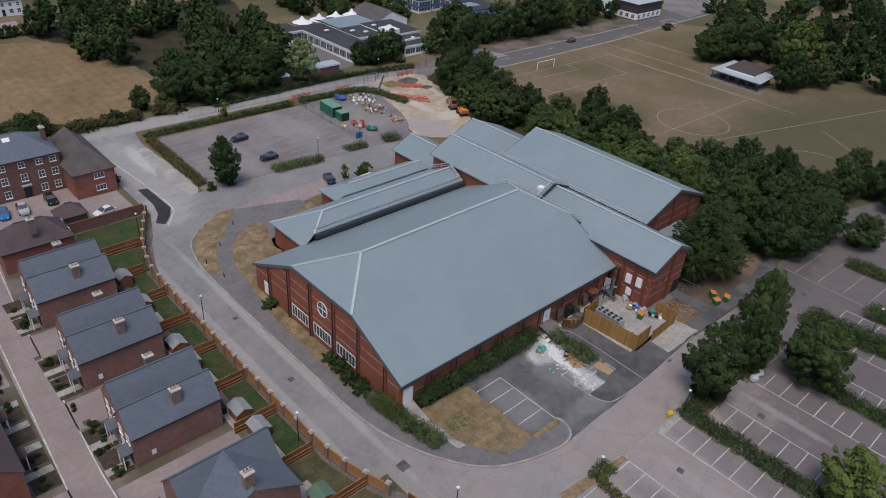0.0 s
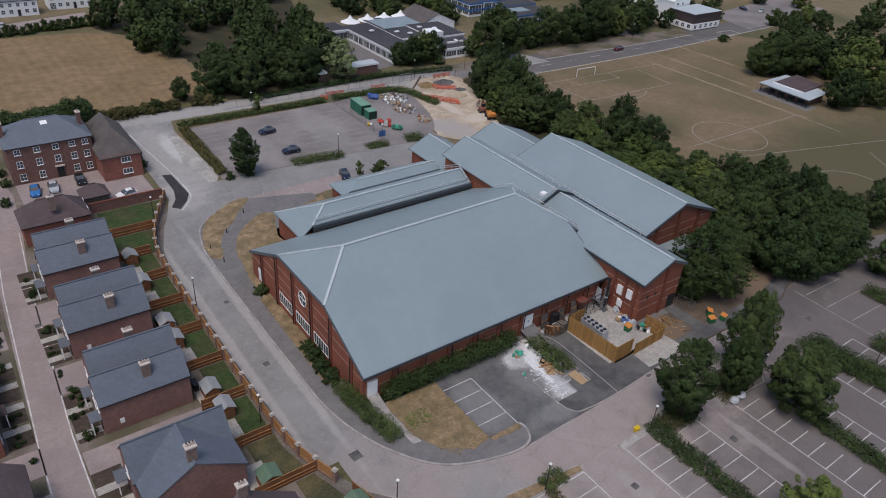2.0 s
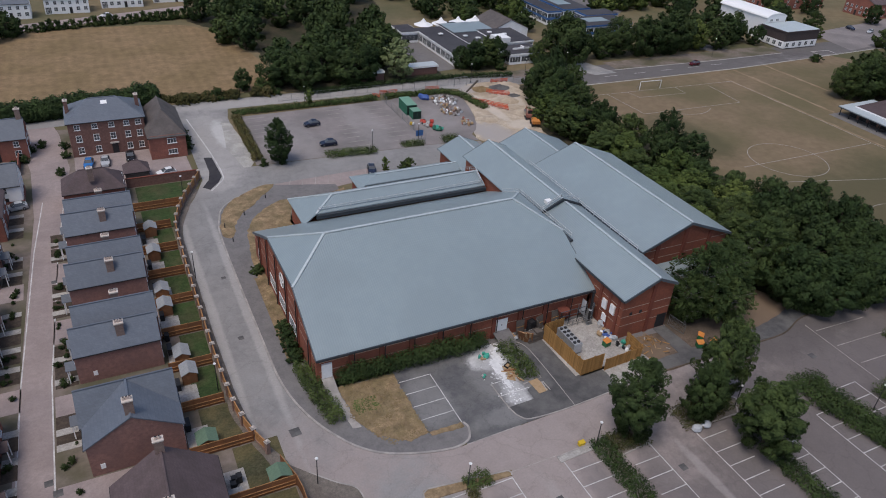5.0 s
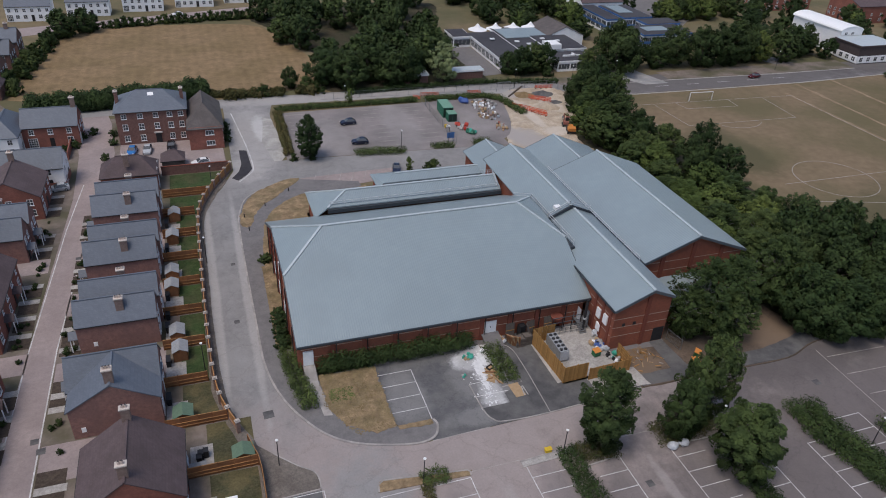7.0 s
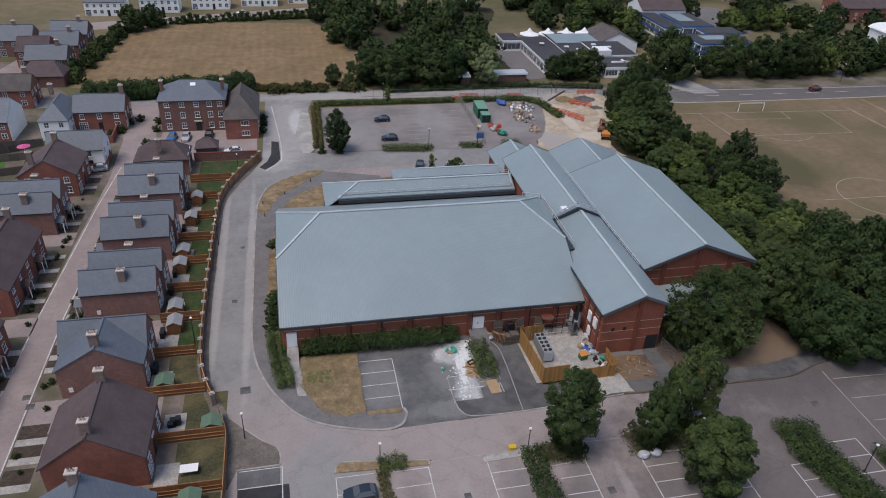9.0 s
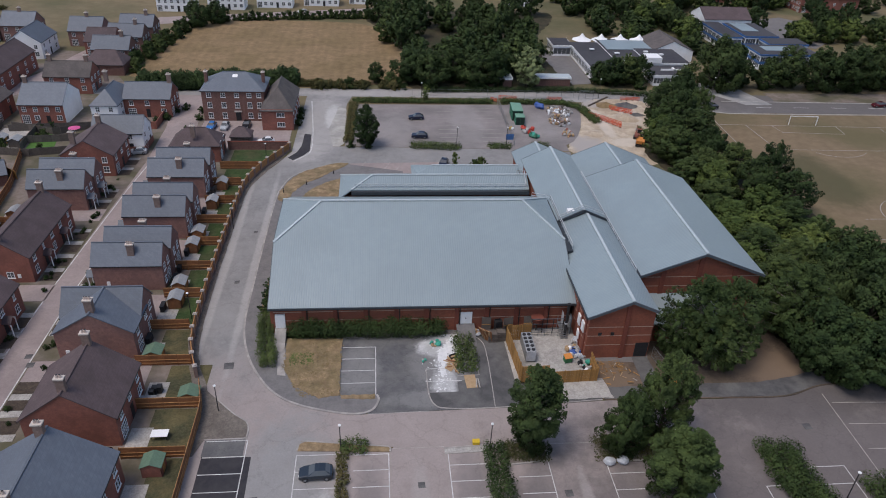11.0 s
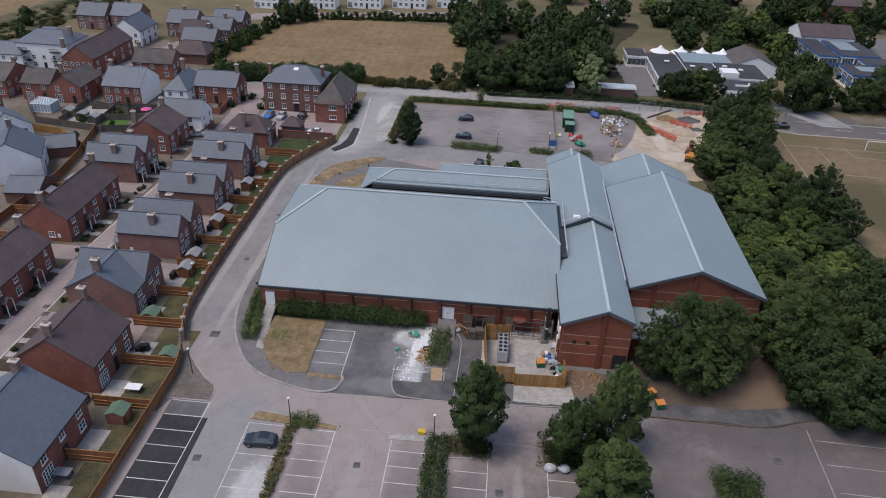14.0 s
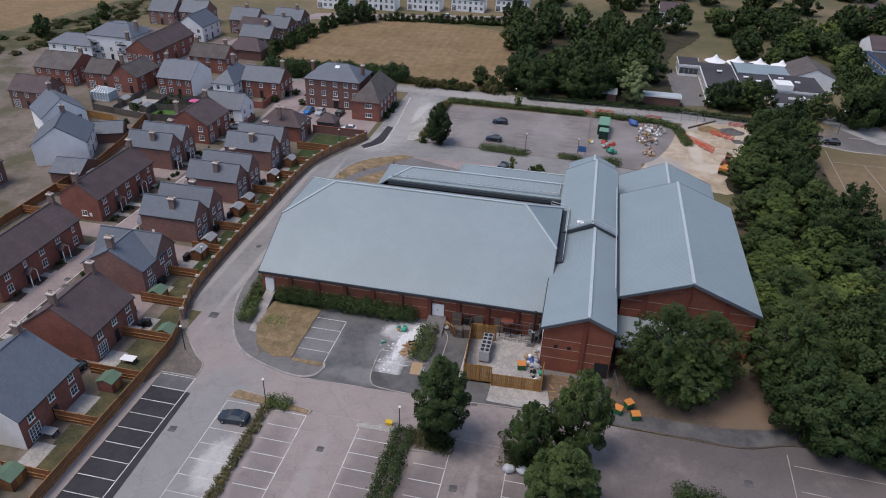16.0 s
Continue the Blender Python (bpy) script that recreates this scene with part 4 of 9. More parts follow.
def window(parent, o, along, up_h, width, cols, rows, out, name="window", frame_w=0.07, depth=0.06, sill=False):
    """A framed window lying on a wall: o its lower corner, along the unit run, out the wall's outward normal."""
    o, al, ou = Vector(o), Vector(along), Vector(out)
    up = Vector((0, 0, 1))
    fr, ou2 = Mesh(), ou * depth
    def slab(m, a0, a1, z0, z1, d0, d1):
        c = [o + al * a + up * z for a, z in ((a0, z0), (a1, z0), (a1, z1), (a0, z1))]
        if al.cross(up).dot(ou) < 0:
            c.reverse()
        m.solid([p + ou * d1 for p in c], ou * (d0 - d1))
    xs, zs, xb, zb = [0.0], [0.0], [], []
    for k in range(cols + 1):
        a = (width - frame_w) * k / cols
        q = (a, a + frame_w) if k in (0, cols) else (a + frame_w * 0.15, a + frame_w * 0.85)
        xs += [v for v in q if v > 0.0]
        xb.append(q)
    for k in range(rows + 1):
        a = (up_h - frame_w) * k / rows
        q = (a, a + frame_w) if k in (0, rows) else (a + frame_w * 0.2, a + frame_w * 0.8)
        zs += [v for v in q if v > 0.0]
        zb.append(q)
    nx, nz = len(xs), len(zs)
    for d in (depth, -0.02):
        fr.v += [tuple(o + al * x + up * z + ou * d) for z in zs for x in xs]
    turn = al.cross(up).dot(ou) < 0
    full = lambda i, k: 0 <= i < nx - 1 and 0 <= k < nz - 1 and (i % 2 == 0 or k % 2 == 0)
    for k in range(nz - 1):
        for i in range(nx - 1):
            if not full(i, k):
                continue
            c = [k * nx + i, k * nx + i + 1, (k + 1) * nx + i + 1, (k + 1) * nx + i]
            fr.f.append(tuple(c[::-1] if turn else c))
            for q, (di, dk) in enumerate(((0, -1), (1, 0), (0, 1), (-1, 0))):
                if not full(i + di, k + dk):
                    e0, e1 = c[q], c[(q + 1) % 4]
                    w4 = (e0, e0 + nx * nz, e1 + nx * nz, e1)
                    fr.f.append(w4[::-1] if turn else w4)
    f = part(name, fr, M["white"], parent)
    if sill:
        sl = Mesh()
        slab(sl, -0.08, width + 0.08, -0.09, 0, -0.02, depth + 0.06)
        part("sill", sl, M["white"], f)
    pa = Mesh()
    slab(pa, frame_w * 0.5, width - frame_w * 0.5, frame_w * 0.5, up_h - frame_w * 0.5, -0.02, 0.02)
    part("pane", pa, M["glass"], f)
    return f


for y in (9.4, 14.95, 20.5):
    window(centre, (WW, y + 4.3, 1.1), (0, -1, 0), 1.95, 4.2, 6, 1, (-1, 0, 0), "window_strip", 0.1)
rw = Mesh()
cy, cz, rr = 16.9, 6.5, 1.15
for k in range(24):
    a, b = 2 * math.pi * k / 24, 2 * math.pi * (k + 1) / 24
    rw.bar((WW - 0.05, cy + rr * math.cos(a), cz + rr * math.sin(a)), (WW - 0.05, cy + rr * math.cos(b), cz + rr * math.sin(b)), 0.09, 0.1, (1, 0, 0))
rw.bar((WW - 0.05, cy - rr, cz), (WW - 0.05, cy + rr, cz), 0.06)
rw.bar((WW - 0.05, cy, cz - rr), (WW - 0.05, cy, cz + rr), 0.06)
rwin = part("round_window", rw, M["white"], centre, "round white-framed window")
part("pane", Mesh().face(*[(WW - 0.02, cy - rr * math.cos(2 * math.pi * k / 24), cz + rr * math.sin(2 * math.pi * k / 24)) for k in range(24)]), M["glass"], rwin)
part("door", Mesh().box(WW - 0.06, 31.4, 0.6, WW, 32.5, 2.8), M["white"], centre, "white west door")
# south wall: piers, band, double door
for x in (4.9, 9.3, 13.7, 18.1, 22.5, 26.9, 31.3, 35.7, 40.1):
    part("pier", Mesh().box(x - 0.3, W0 - 0.18, 0, x + 0.3, W0, E0 - 0.43), M["brick_pier"], centre)
    part("downpipe", Mesh().tube((x + 0.45, W0 - 0.26, 0), (x + 0.45, W0 - 0.26, E0 - 0.4), 0.07), M["black"], centre)
for z in (2.2, 3.7):
    part("brick_band", Mesh().box(W0, W0 - 0.012, z, XE - W0, W0 + 0.1, z + 0.1), M["band"], centre)
d = part("double_door", Mesh().box(27.3, W0 - 0.12, 1.2, 29.2, W0, 3.25), M["white"], centre, "white double door")
part("handle", Mesh().box(28.2, W0 - 0.18, 2.1, 28.32, W0 - 0.12, 2.3), M["black"], d)
sd = part("corner_door", Mesh().box(0.8, W0 - 0.3, 1.2, 2.2, W0, 3.5), M["white"], centre, "white service door at the corner")

# wing with its ridge running north
WX, WR, WEX = 43.9, 49.9, 53.7
WZ, WE, WEE = 10.1, 7.5, 8.45
def gable_roof(y0, y1, xw, xr, xe, zw, zr, ze, tag):
    slope(tag + "_roof_west", [(xw, y0, zw), (xr, y0, zr), (xr, y1, zr), (xw, y1, zw)], "steel_y")
    slope(tag + "_roof_east", [(xr, y0, zr), (xe, y0, ze), (xe, y1, ze), (xr, y1, zr)], "steel_y")
    cap((xr, y0, zr), (xr, y1, zr))
    for y in (y0 - 0.04, y1 + 0.04):
        part("verge_board", Mesh().bar((xw, y, zw - 0.2), (xr, y, zr - 0.2), 0.1, 0.42), M["fascia"], centre, "grey verge board")
        part("verge_board", Mesh().bar((xr, y, zr - 0.2), (xe, y, ze - 0.2), 0.1, 0.42), M["fascia"], centre, "grey verge board")


gable_roof(-7.1, 18.0, WX, WR, WEX, WE, WZ, WEE, "wing")
gable_roof(18.0, 44.4, WX, WR - 0.5, WEX, WE + 0.35, WZ + 0.5, WEE + 0.3, "wing_north")
gable_roof(44.5, 56.6, WX + 0.4, WR - 0.6, WEX, 4.2, 6.5, 4.6, "wing_porch")
wo = 0.5
prof = [(WX + wo, 0), (WX + wo, WE - 0.1), (WR, WZ - 0.3), (WEX - 0.1, WEE - 0.3), (WEX - 0.1, 0)]
wall("wing_wall_south", [(x, -7.1 + wo, z) for x, z in prof], (0, 0.35, 0))
wall("wing_wall_north", [(x, 44.4 - wo, z) for x, z in prof], (0, -0.35, 0))
part("wing_wall_west", Mesh().box(WX + wo, -7.1 + wo + 0.35, 0, WX + wo + 0.35, 44.4 - wo - 0.35, WE - 0.1), M["brick_red"], centre)
part("wing_wall_east", Mesh().box(WEX - 0.45, -7.1 + wo + 0.35, 0, WEX - 0.1, 44.4 - wo - 0.35, WEE - 0.35), M["brick_red"], centre)
part("porch_wall", Mesh().box(WX + 0.9, 44.5, 0, WEX - 0.5, 56.1, 4.0), M["brick_red"], centre)
part("gutter", Mesh().box(WX - 0.14, -7.1, WE - 0.36, WX, 20, WE - 0.08), M["gutter"], centre)
yw = -7.1 + wo
for z in (2.3, 3.9, 5.4):
    part("brick_band", Mesh().box(WX + wo, yw - 0.012, z, WEX - 0.1, yw + 0.1, z + 0.1), M["band"], centre)
    part("brick_band", Mesh().box(WX + wo - 0.012, yw + 0.4, z, WX + wo + 0.1, 0.4, z + 0.1), M["band"], centre)
part("pier", Mesh().box(WR - 0.5, yw - 0.2, 0, WR + 0.1, yw, WZ - 0.75), M["brick_pier"], centre)
for y in (-5.6, -3.6, -1.4):
    part("pier", Mesh().box(WX + wo - 0.15, y - 0.25, 0, WX + wo, y + 0.25, WE - 0.5), M["brick_pier"], centre)
part("doorway", Mesh().box(51.6, yw - 0.02, 0.1, 53.5, yw + 0.05, 2.6), M["black"], centre, "dark open doorway")
for x in (45.9, 47.7):
    part("vent", Mesh().box(x, yw - 0.03, 4.0, x + 0.5, yw, 4.55), M["black"], centre)
for y, z0, z1 in ((-4.6, 3.4, 5.0), (-2.7, 3.2, 4.8), (-3.2, 1.2, 2.4)):
    part("louvre_panel", Mesh().box(WX + wo - 0.25, y - 0.5, z0, WX + wo, y + 0.5, z1), M["white"], centre, "white wall-mounted plant box")

# sports hall, taller, beside the wing
HX, HR, HEX, HS, HN = 53.9, 63.4, 73.2, 1.6, 34.9
HZ, HE = 12.1, 8.4
gable_roof(HS, HN, HX, HR, HEX, HE, HZ, HE - 0.1, "hall")
ho = 0.5
hp = [(HX + ho, 0), (HX + ho, HE - 0.1), (HR, HZ - 0.35), (HEX - ho, HE - 0.2), (HEX - ho, 0)]
wall("hall_wall_south", [(x, HS + ho, z) for x, z in hp], (0, 0.35, 0))
wall("hall_wall_north", [(x, HN - ho, z) for x, z in hp], (0, -0.35, 0))
part("hall_wall_west", Mesh().box(HX + ho, HS + ho + 0.35, 0, HX + ho + 0.35, HN - ho - 0.35, HE - 0.1), M["brick_red"], centre)
part("hall_wall_east", Mesh().box(HEX - ho - 0.35, HS + ho + 0.35, 0, HEX - ho, HN - ho - 0.35, HE - 0.2), M["brick_red"], centre)
for z in (4.4, 6.2, 7.8):
    part("brick_band", Mesh().box(HX + ho, HS + ho - 0.012, z, HEX - ho, HS + ho + 0.1, z + 0.1), M["band"], centre)
for x in (57.6, 63.1, 68.6):
    part("pier", Mesh().box(x - 0.35, HS + ho - 0.2, 0, x + 0.35, HS + ho, HE + (HZ - HE) * (1 - abs(x - HR) / 9.6) - 0.75), M["brick_pier"], centre)
gable_roof(HN + 0.1, 52.2, HX + 0.6, HR - 0.3, HEX - 0.8, 4.6, 8.3, 4.6, "hall_north")
part("hall_north_wall", Mesh().box(HX + 1.1, HN + 0.2, 0, HEX - 1.3, 51.7, 4.4), M["brick_red"], centre)
slope("lean_to_roof", [(54.2, -3.6, 3.5), (66.5, -3.6, 3.5), (66.5, 2.0, 5.0), (54.2, 2.0, 5.0)], "steel_x")
part("lean_to_wall", Mesh().box(54.6, -3.2, 0, 66.1, 1.9, 3.35), M["brick_red"], centre)

# pool block north of the main hall
PX, PR, PY0, PR_Y, PY1 = 8.4, 14.7, 34.9, 38.2, 44.6
PZ, PE, PS = 7.5, 4.4, 6.0
slope("pool_roof_south", [(PX + 2.4, PY0, PS), (WX, PY0, PS), (WX, PR_Y, PZ), (PR, PR_Y, PZ)], "steel_x")
slope("pool_roof_north", [(WX, PY1, PE), (PX, PY1, PE), (PR, PR_Y, PZ), (WX, PR_Y, PZ)], "steel_x")
slope("pool_hip", [(PX, PY1, PE), (PX, PY0 - 0.4, PE), (PX + 2.4, PY0, PS), (PR, PR_Y, PZ)], "steel_y")
cap((PR, PR_Y, PZ), (WX, PR_Y, PZ))
cap((PX + 2.4, PY0, PS), (PR, PR_Y, PZ), 0.36)
cap((PX, PY1, PE), (PR, PR_Y, PZ), 0.36)
part("pool_wall", Mesh().box(PX + 0.5, PY0, 0, WX, PY1 - 0.5, PE - 0.1), M["brick_red"], centre)
part("valley_gutter", Mesh().box(PX + 2.4, PY0 - 0.5, 5.1, WX, PY0 - 0.02, 5.75), M["gutter"], centre, "dark valley gutter")
# low entrance block further north
slope("entrance_roof_south", [(23.6, 45.0, 4.5), (WX, 45.0, 4.5), (WX, 47.2, 5.3), (26.4, 47.2, 5.3)], "steel_x")
slope("entrance_roof_north", [(WX, 51.2, 3.6), (22.4, 51.2, 3.6), (26.4, 47.2, 5.3), (WX, 47.2, 5.3)], "steel_x")
slope("entrance_hip", [(22.4, 51.2, 3.6), (22.4, 45.0, 3.6), (23.6, 45.0, 4.5), (26.4, 47.2, 5.3)], "steel_y")
cap((26.4, 47.2, 5.3), (WX, 47.2, 5.3), 0.36)
part("entrance_wall", Mesh().box(22.9, 44.7, 0, WX, 50.7, 3.5), M["brick_red"], centre)
part("valley_gutter", Mesh().box(24.0, 44.62, 3.9, WX, 44.98, 4.3), M["gutter"], centre)


def railing(pts, h=1.0, gap=2.4, name="roof_railing"):
    m = Mesh()
    posts = []
    for a, b in zip(pts, pts[1:]):
        a, b = Vector(a), Vector(b)
        n = max(1, round((b - a).length / gap))
        posts += [a.lerp(b, k / n) for k in range(n + 1)]
        m.bar(a + Vector((0, 0, h)), b + Vector((0, 0, h)), 0.09)
    r = part(name, m, M["pale_rail"], centre, "pale galvanised safety railing")
    for a, b in zip(pts, pts[1:]):
        a, b = Vector(a), Vector(b)
        part("mid_rail", Mesh().bar(a + Vector((0, 0, h * 0.5)), b + Vector((0, 0, h * 0.5)), 0.08), M["pale_rail"], r)
    for p in posts:
        part("post", Mesh().bar(p, p + Vector((0, 0, h)), 0.07), M["pale_rail"], r)
    return r


part("valley_walkway", Mesh().box(XE + 0.1, KY - 1.5, 8.0, XE + 1.2, NK + 1.5, 8.5), M["gutter"], centre, "dark valley gutter")
railing([(XE + 1.1, KY - 1.0, 8.5), (XE + 1.1, NK + 1.2, 8.5), (XE - 2, NK + 2.2, 8.6)])
railing([(WX + 1.5, 18.4, 8.6), (WR - 0.5, 18.4, 10.6), (WEX - 0.2, 18.4, 9.0)], 0.8)
part("step_flashing", Mesh().bar((WX, 17.9, WE + 0.4), (WR - 0.5, 17.9, WZ + 0.5), 0.25, 0.3).bar((WR - 0.5, 17.9, WZ + 0.5), (WEX, 17.9, WEE + 0.3), 0.25, 0.3), M["gutter"], centre)
part("roof_hatch", Mesh().box(47.0, 18.9, 9.2, 48.1, 19.9, 10.0), M["white"], centre, "white roof access box")
part("valley_gutter", Mesh().box(WEX - 0.05, HS, 8.05, HX + 0.1, HN, 8.5), M["gutter"], centre)
railing([(WEX - 0.35, HS + 0.6, 8.6), (WEX - 0.35, HN, 8.9)], 0.8)
railing([(PX + 3, PY0 + 0.5, 6.1), (WX - 0.5, PY0 + 0.5, 6.1)], 0.8, 3.0)
railing([(WX - 0.6, PY0 + 0.5, 6.1), (WX - 0.6, PR_Y, 7.6), (WX - 0.6, PY1, 4.6)], 0.8)

# ---- houses ----
def chimney(parent, x, y, z0, z1, w=0.62, l=0.95, material="chim", pots=2):
    c = part("chimney", Mesh().box(x - w / 2, y - l / 2, z0, x + w / 2, y + l / 2, z1 - 0.35).box(x - w / 2 - 0.06, y - l / 2 - 0.06, z1 - 0.35, x + w / 2 + 0.06, y + l / 2 + 0.06, z1 - 0.16), M[material], parent)
    part("chimney_cap", Mesh().box(x - w / 2 - 0.1, y - l / 2 - 0.1, z1 - 0.16, x + w / 2 + 0.1, y + l / 2 + 0.1, z1), M["cap"], c)
    for k in range(pots):
        q = (k - (pots - 1) / 2) * 0.33
        a, b = (q, 0) if w > l else (0, q)
        part("chimney_pot", Mesh().tube((x + a, y + b, z1), (x + a, y + b, z1 + 0.38), 0.16, 0.14, 8), M["pot"], c)
        part("pot_mouth", Mesh().tube((x + a, y + b, z1 + 0.38), (x + a, y + b, z1 + 0.41), 0.11, 0.11, 8), M["black"], c)
    return c


def unit_shell(parent, x0, y0, x1, y1, eave, ridge, axis, wall_m, roof_m, over=0.25, hip=(0, 0), skip=()):
    """Walls with gables and a pitched roof; axis: the ridge's direction; hip: how far the ridge stops short at each end."""
    w, r = Mesh(), Mesh()
    t = 0.16
    if axis == "x":
        yc = (y0 + y1) / 2
        s = (ridge - eave) / (yc - y0)
        zo = eave - s * over
        for x, hp, sg in ((x0, hip[0], 1), (x1, hip[1], -1)):
            pts = [(x, y0, 0), (x, y0, eave), (x, yc, ridge - 0.12), (x, y1, eave), (x, y1, 0)] if not hp else [(x, y0, 0), (x, y0, eave), (x, y1, eave), (x, y1, 0)]
            w.solid(pts if sg < 0 else pts[::-1], (0.3 * sg, 0, 0))
        w.box(x0 + 0.3, y0, 0, x1 - 0.3, y0 + 0.3, eave).box(x0 + 0.3, y1 - 0.3, 0, x1 - 0.3, y1, eave)
        a, b = x0 - over * (0.5 if not hip[0] else 1), x1 + over * (0.5 if not hip[1] else 1)
        ra, rb = (x0 + hip[0] if hip[0] else a), (x1 - hip[1] if hip[1] else b)
        r.solid([(a, y0 - over, zo), (b, y0 - over, zo), (rb, yc, ridge), (ra, yc, ridge)], (0, 0, -t))
        r.solid([(b, y1 + over, zo), (a, y1 + over, zo), (ra, yc, ridge), (rb, yc, ridge)], (0, 0, -t))
        if hip[0]:
            r.solid([(a, y1 + over, zo), (a, y0 - over, zo), (ra, yc, ridge)], (0, 0, -t))
        if hip[1]:
            r.solid([(b, y0 - over, zo), (b, y1 + over, zo), (rb, yc, ridge)], (0, 0, -t))
        ends = ((ra, yc, ridge), (rb, yc, ridge))
        eaves = [((a, y0 - over, zo - 0.1), (b, y0 - over, zo - 0.1)), ((a, y1 + over, zo - 0.1), (b, y1 + over, zo - 0.1))]
    else:
        xc = (x0 + x1) / 2
        s = (ridge - eave) / (xc - x0)
        zo = eave - s * over
        for y, hp, sg in ((y0, hip[0], 1), (y1, hip[1], -1)):
            pts = [(x0, y, 0), (x1, y, 0), (x1, y, eave), (xc, y, ridge - 0.12), (x0, y, eave)] if not hp else [(x0, y, 0), (x1, y, 0), (x1, y, eave), (x0, y, eave)]
            w.solid(pts if sg > 0 else pts[::-1], (0, 0.3 * sg, 0))
        w.box(x0, y0 + 0.3, 0, x0 + 0.3, y1 - 0.3, eave).box(x1 - 0.3, y0 + 0.3, 0, x1, y1 - 0.3, eave)
        a, b = y0 - over * (0.5 if not hip[0] else 1), y1 + over * (0.5 if not hip[1] else 1)
        ra, rb = (y0 + hip[0] if hip[0] else a), (y1 - hip[1] if hip[1] else b)
        r.solid([(x0 - over, b, zo), (x0 - over, a, zo), (xc, ra, ridge), (xc, rb, ridge)], (0, 0, -t))
        r.solid([(x1 + over, a, zo), (x1 + over, b, zo), (xc, rb, ridge), (xc, ra, ridge)], (0, 0, -t))
        if hip[0]:
            r.solid([(x0 - over, a, zo), (x1 + over, a, zo), (xc, ra, ridge)], (0, 0, -t))
        if hip[1]:
            r.solid([(x1 + over, b, zo), (x0 - over, b, zo), (xc, rb, ridge)], (0, 0, -t))
        ends = ((xc, ra, ridge), (xc, rb, ridge))
        eaves = [((x0 - over, a, zo - 0.1), (x0 - over, b, zo - 0.1)), ((x1 + over, a, zo - 0.1), (x1 + over, b, zo - 0.1))]
    part("wall", w, M[wall_m], parent)
    part("roof", r, M[roof_m], parent)
    part("ridge_tiles", Mesh().bar(Vector(ends[0]) + Vector((0, 0, 0.02)), Vector(ends[1]) + Vector((0, 0, 0.02)), 0.22, 0.12), M[roof_m], parent)
    for p, q in eaves:
        part("gutter", Mesh().bar(p, q, 0.12, 0.12), M["black"], parent)


def glaze(parent, face, fixed, at, z, w, h, cols=2, rows=2, sill=True):
    """A window on the face looking along -x, +x, -y or +y."""
    if face == "e":
        return window(parent, (fixed, at - w / 2, z), (0, 1, 0), h, w, cols, rows, (1, 0, 0), sill=sill)
    if face == "w":
        return window(parent, (fixed, at + w / 2, z), (0, -1, 0), h, w, cols, rows, (-1, 0, 0), sill=sill)
    if face == "s":
        return window(parent, (at - w / 2, fixed, z), (1, 0, 0), h, w, cols, rows, (0, -1, 0), sill=sill)
    return window(parent, (at + w / 2, fixed, z), (-1, 0, 0), h, w, cols, rows, (0, 1, 0), sill=sill)


def porch(parent, x, y, sg=1, roof_m="slate"):
    """A small gabled porch on posts, in front of a door on an east (sg 1) or west (sg -1) wall."""
    m = Mesh()
    for k in (-0.75, 0.75):
        m.bar((x + sg * 1.1, y + k, 0), (x + sg * 1.1, y + k, 2.3), 0.12)
        m.bar((x + sg * 1.15, y + k, 2.3), (x + sg * 1.15, y, 3.0), 0.1)
    m.bar((x, y - 0.75, 2.3), (x + sg * 1.15, y - 0.75, 2.3), 0.1).bar((x, y + 0.75, 2.3), (x + sg * 1.15, y + 0.75, 2.3), 0.1)
    p = part("porch", m, M["white"], parent, "white-posted gabled porch")
    r = Mesh()
    xs = (x, x + sg * 1.3)
    r.solid([(xs[0], y - 0.95, 2.3), (xs[1], y - 0.95, 2.3), (xs[1], y, 3.1), (xs[0], y, 3.1)], (0, 0, -0.08))
    r.solid([(xs[0], y, 3.1), (xs[1], y, 3.1), (xs[1], y + 0.95, 2.3), (xs[0], y + 0.95, 2.3)], (0, 0, -0.08))
    part("porch_roof", r, M[roof_m], p)
    part("door", Mesh().box(min(x, x + sg * 0.05), y - 0.45, 0.05, max(x, x + sg * 0.05), y + 0.45, 2.1), M["black"], parent, "dark front door")


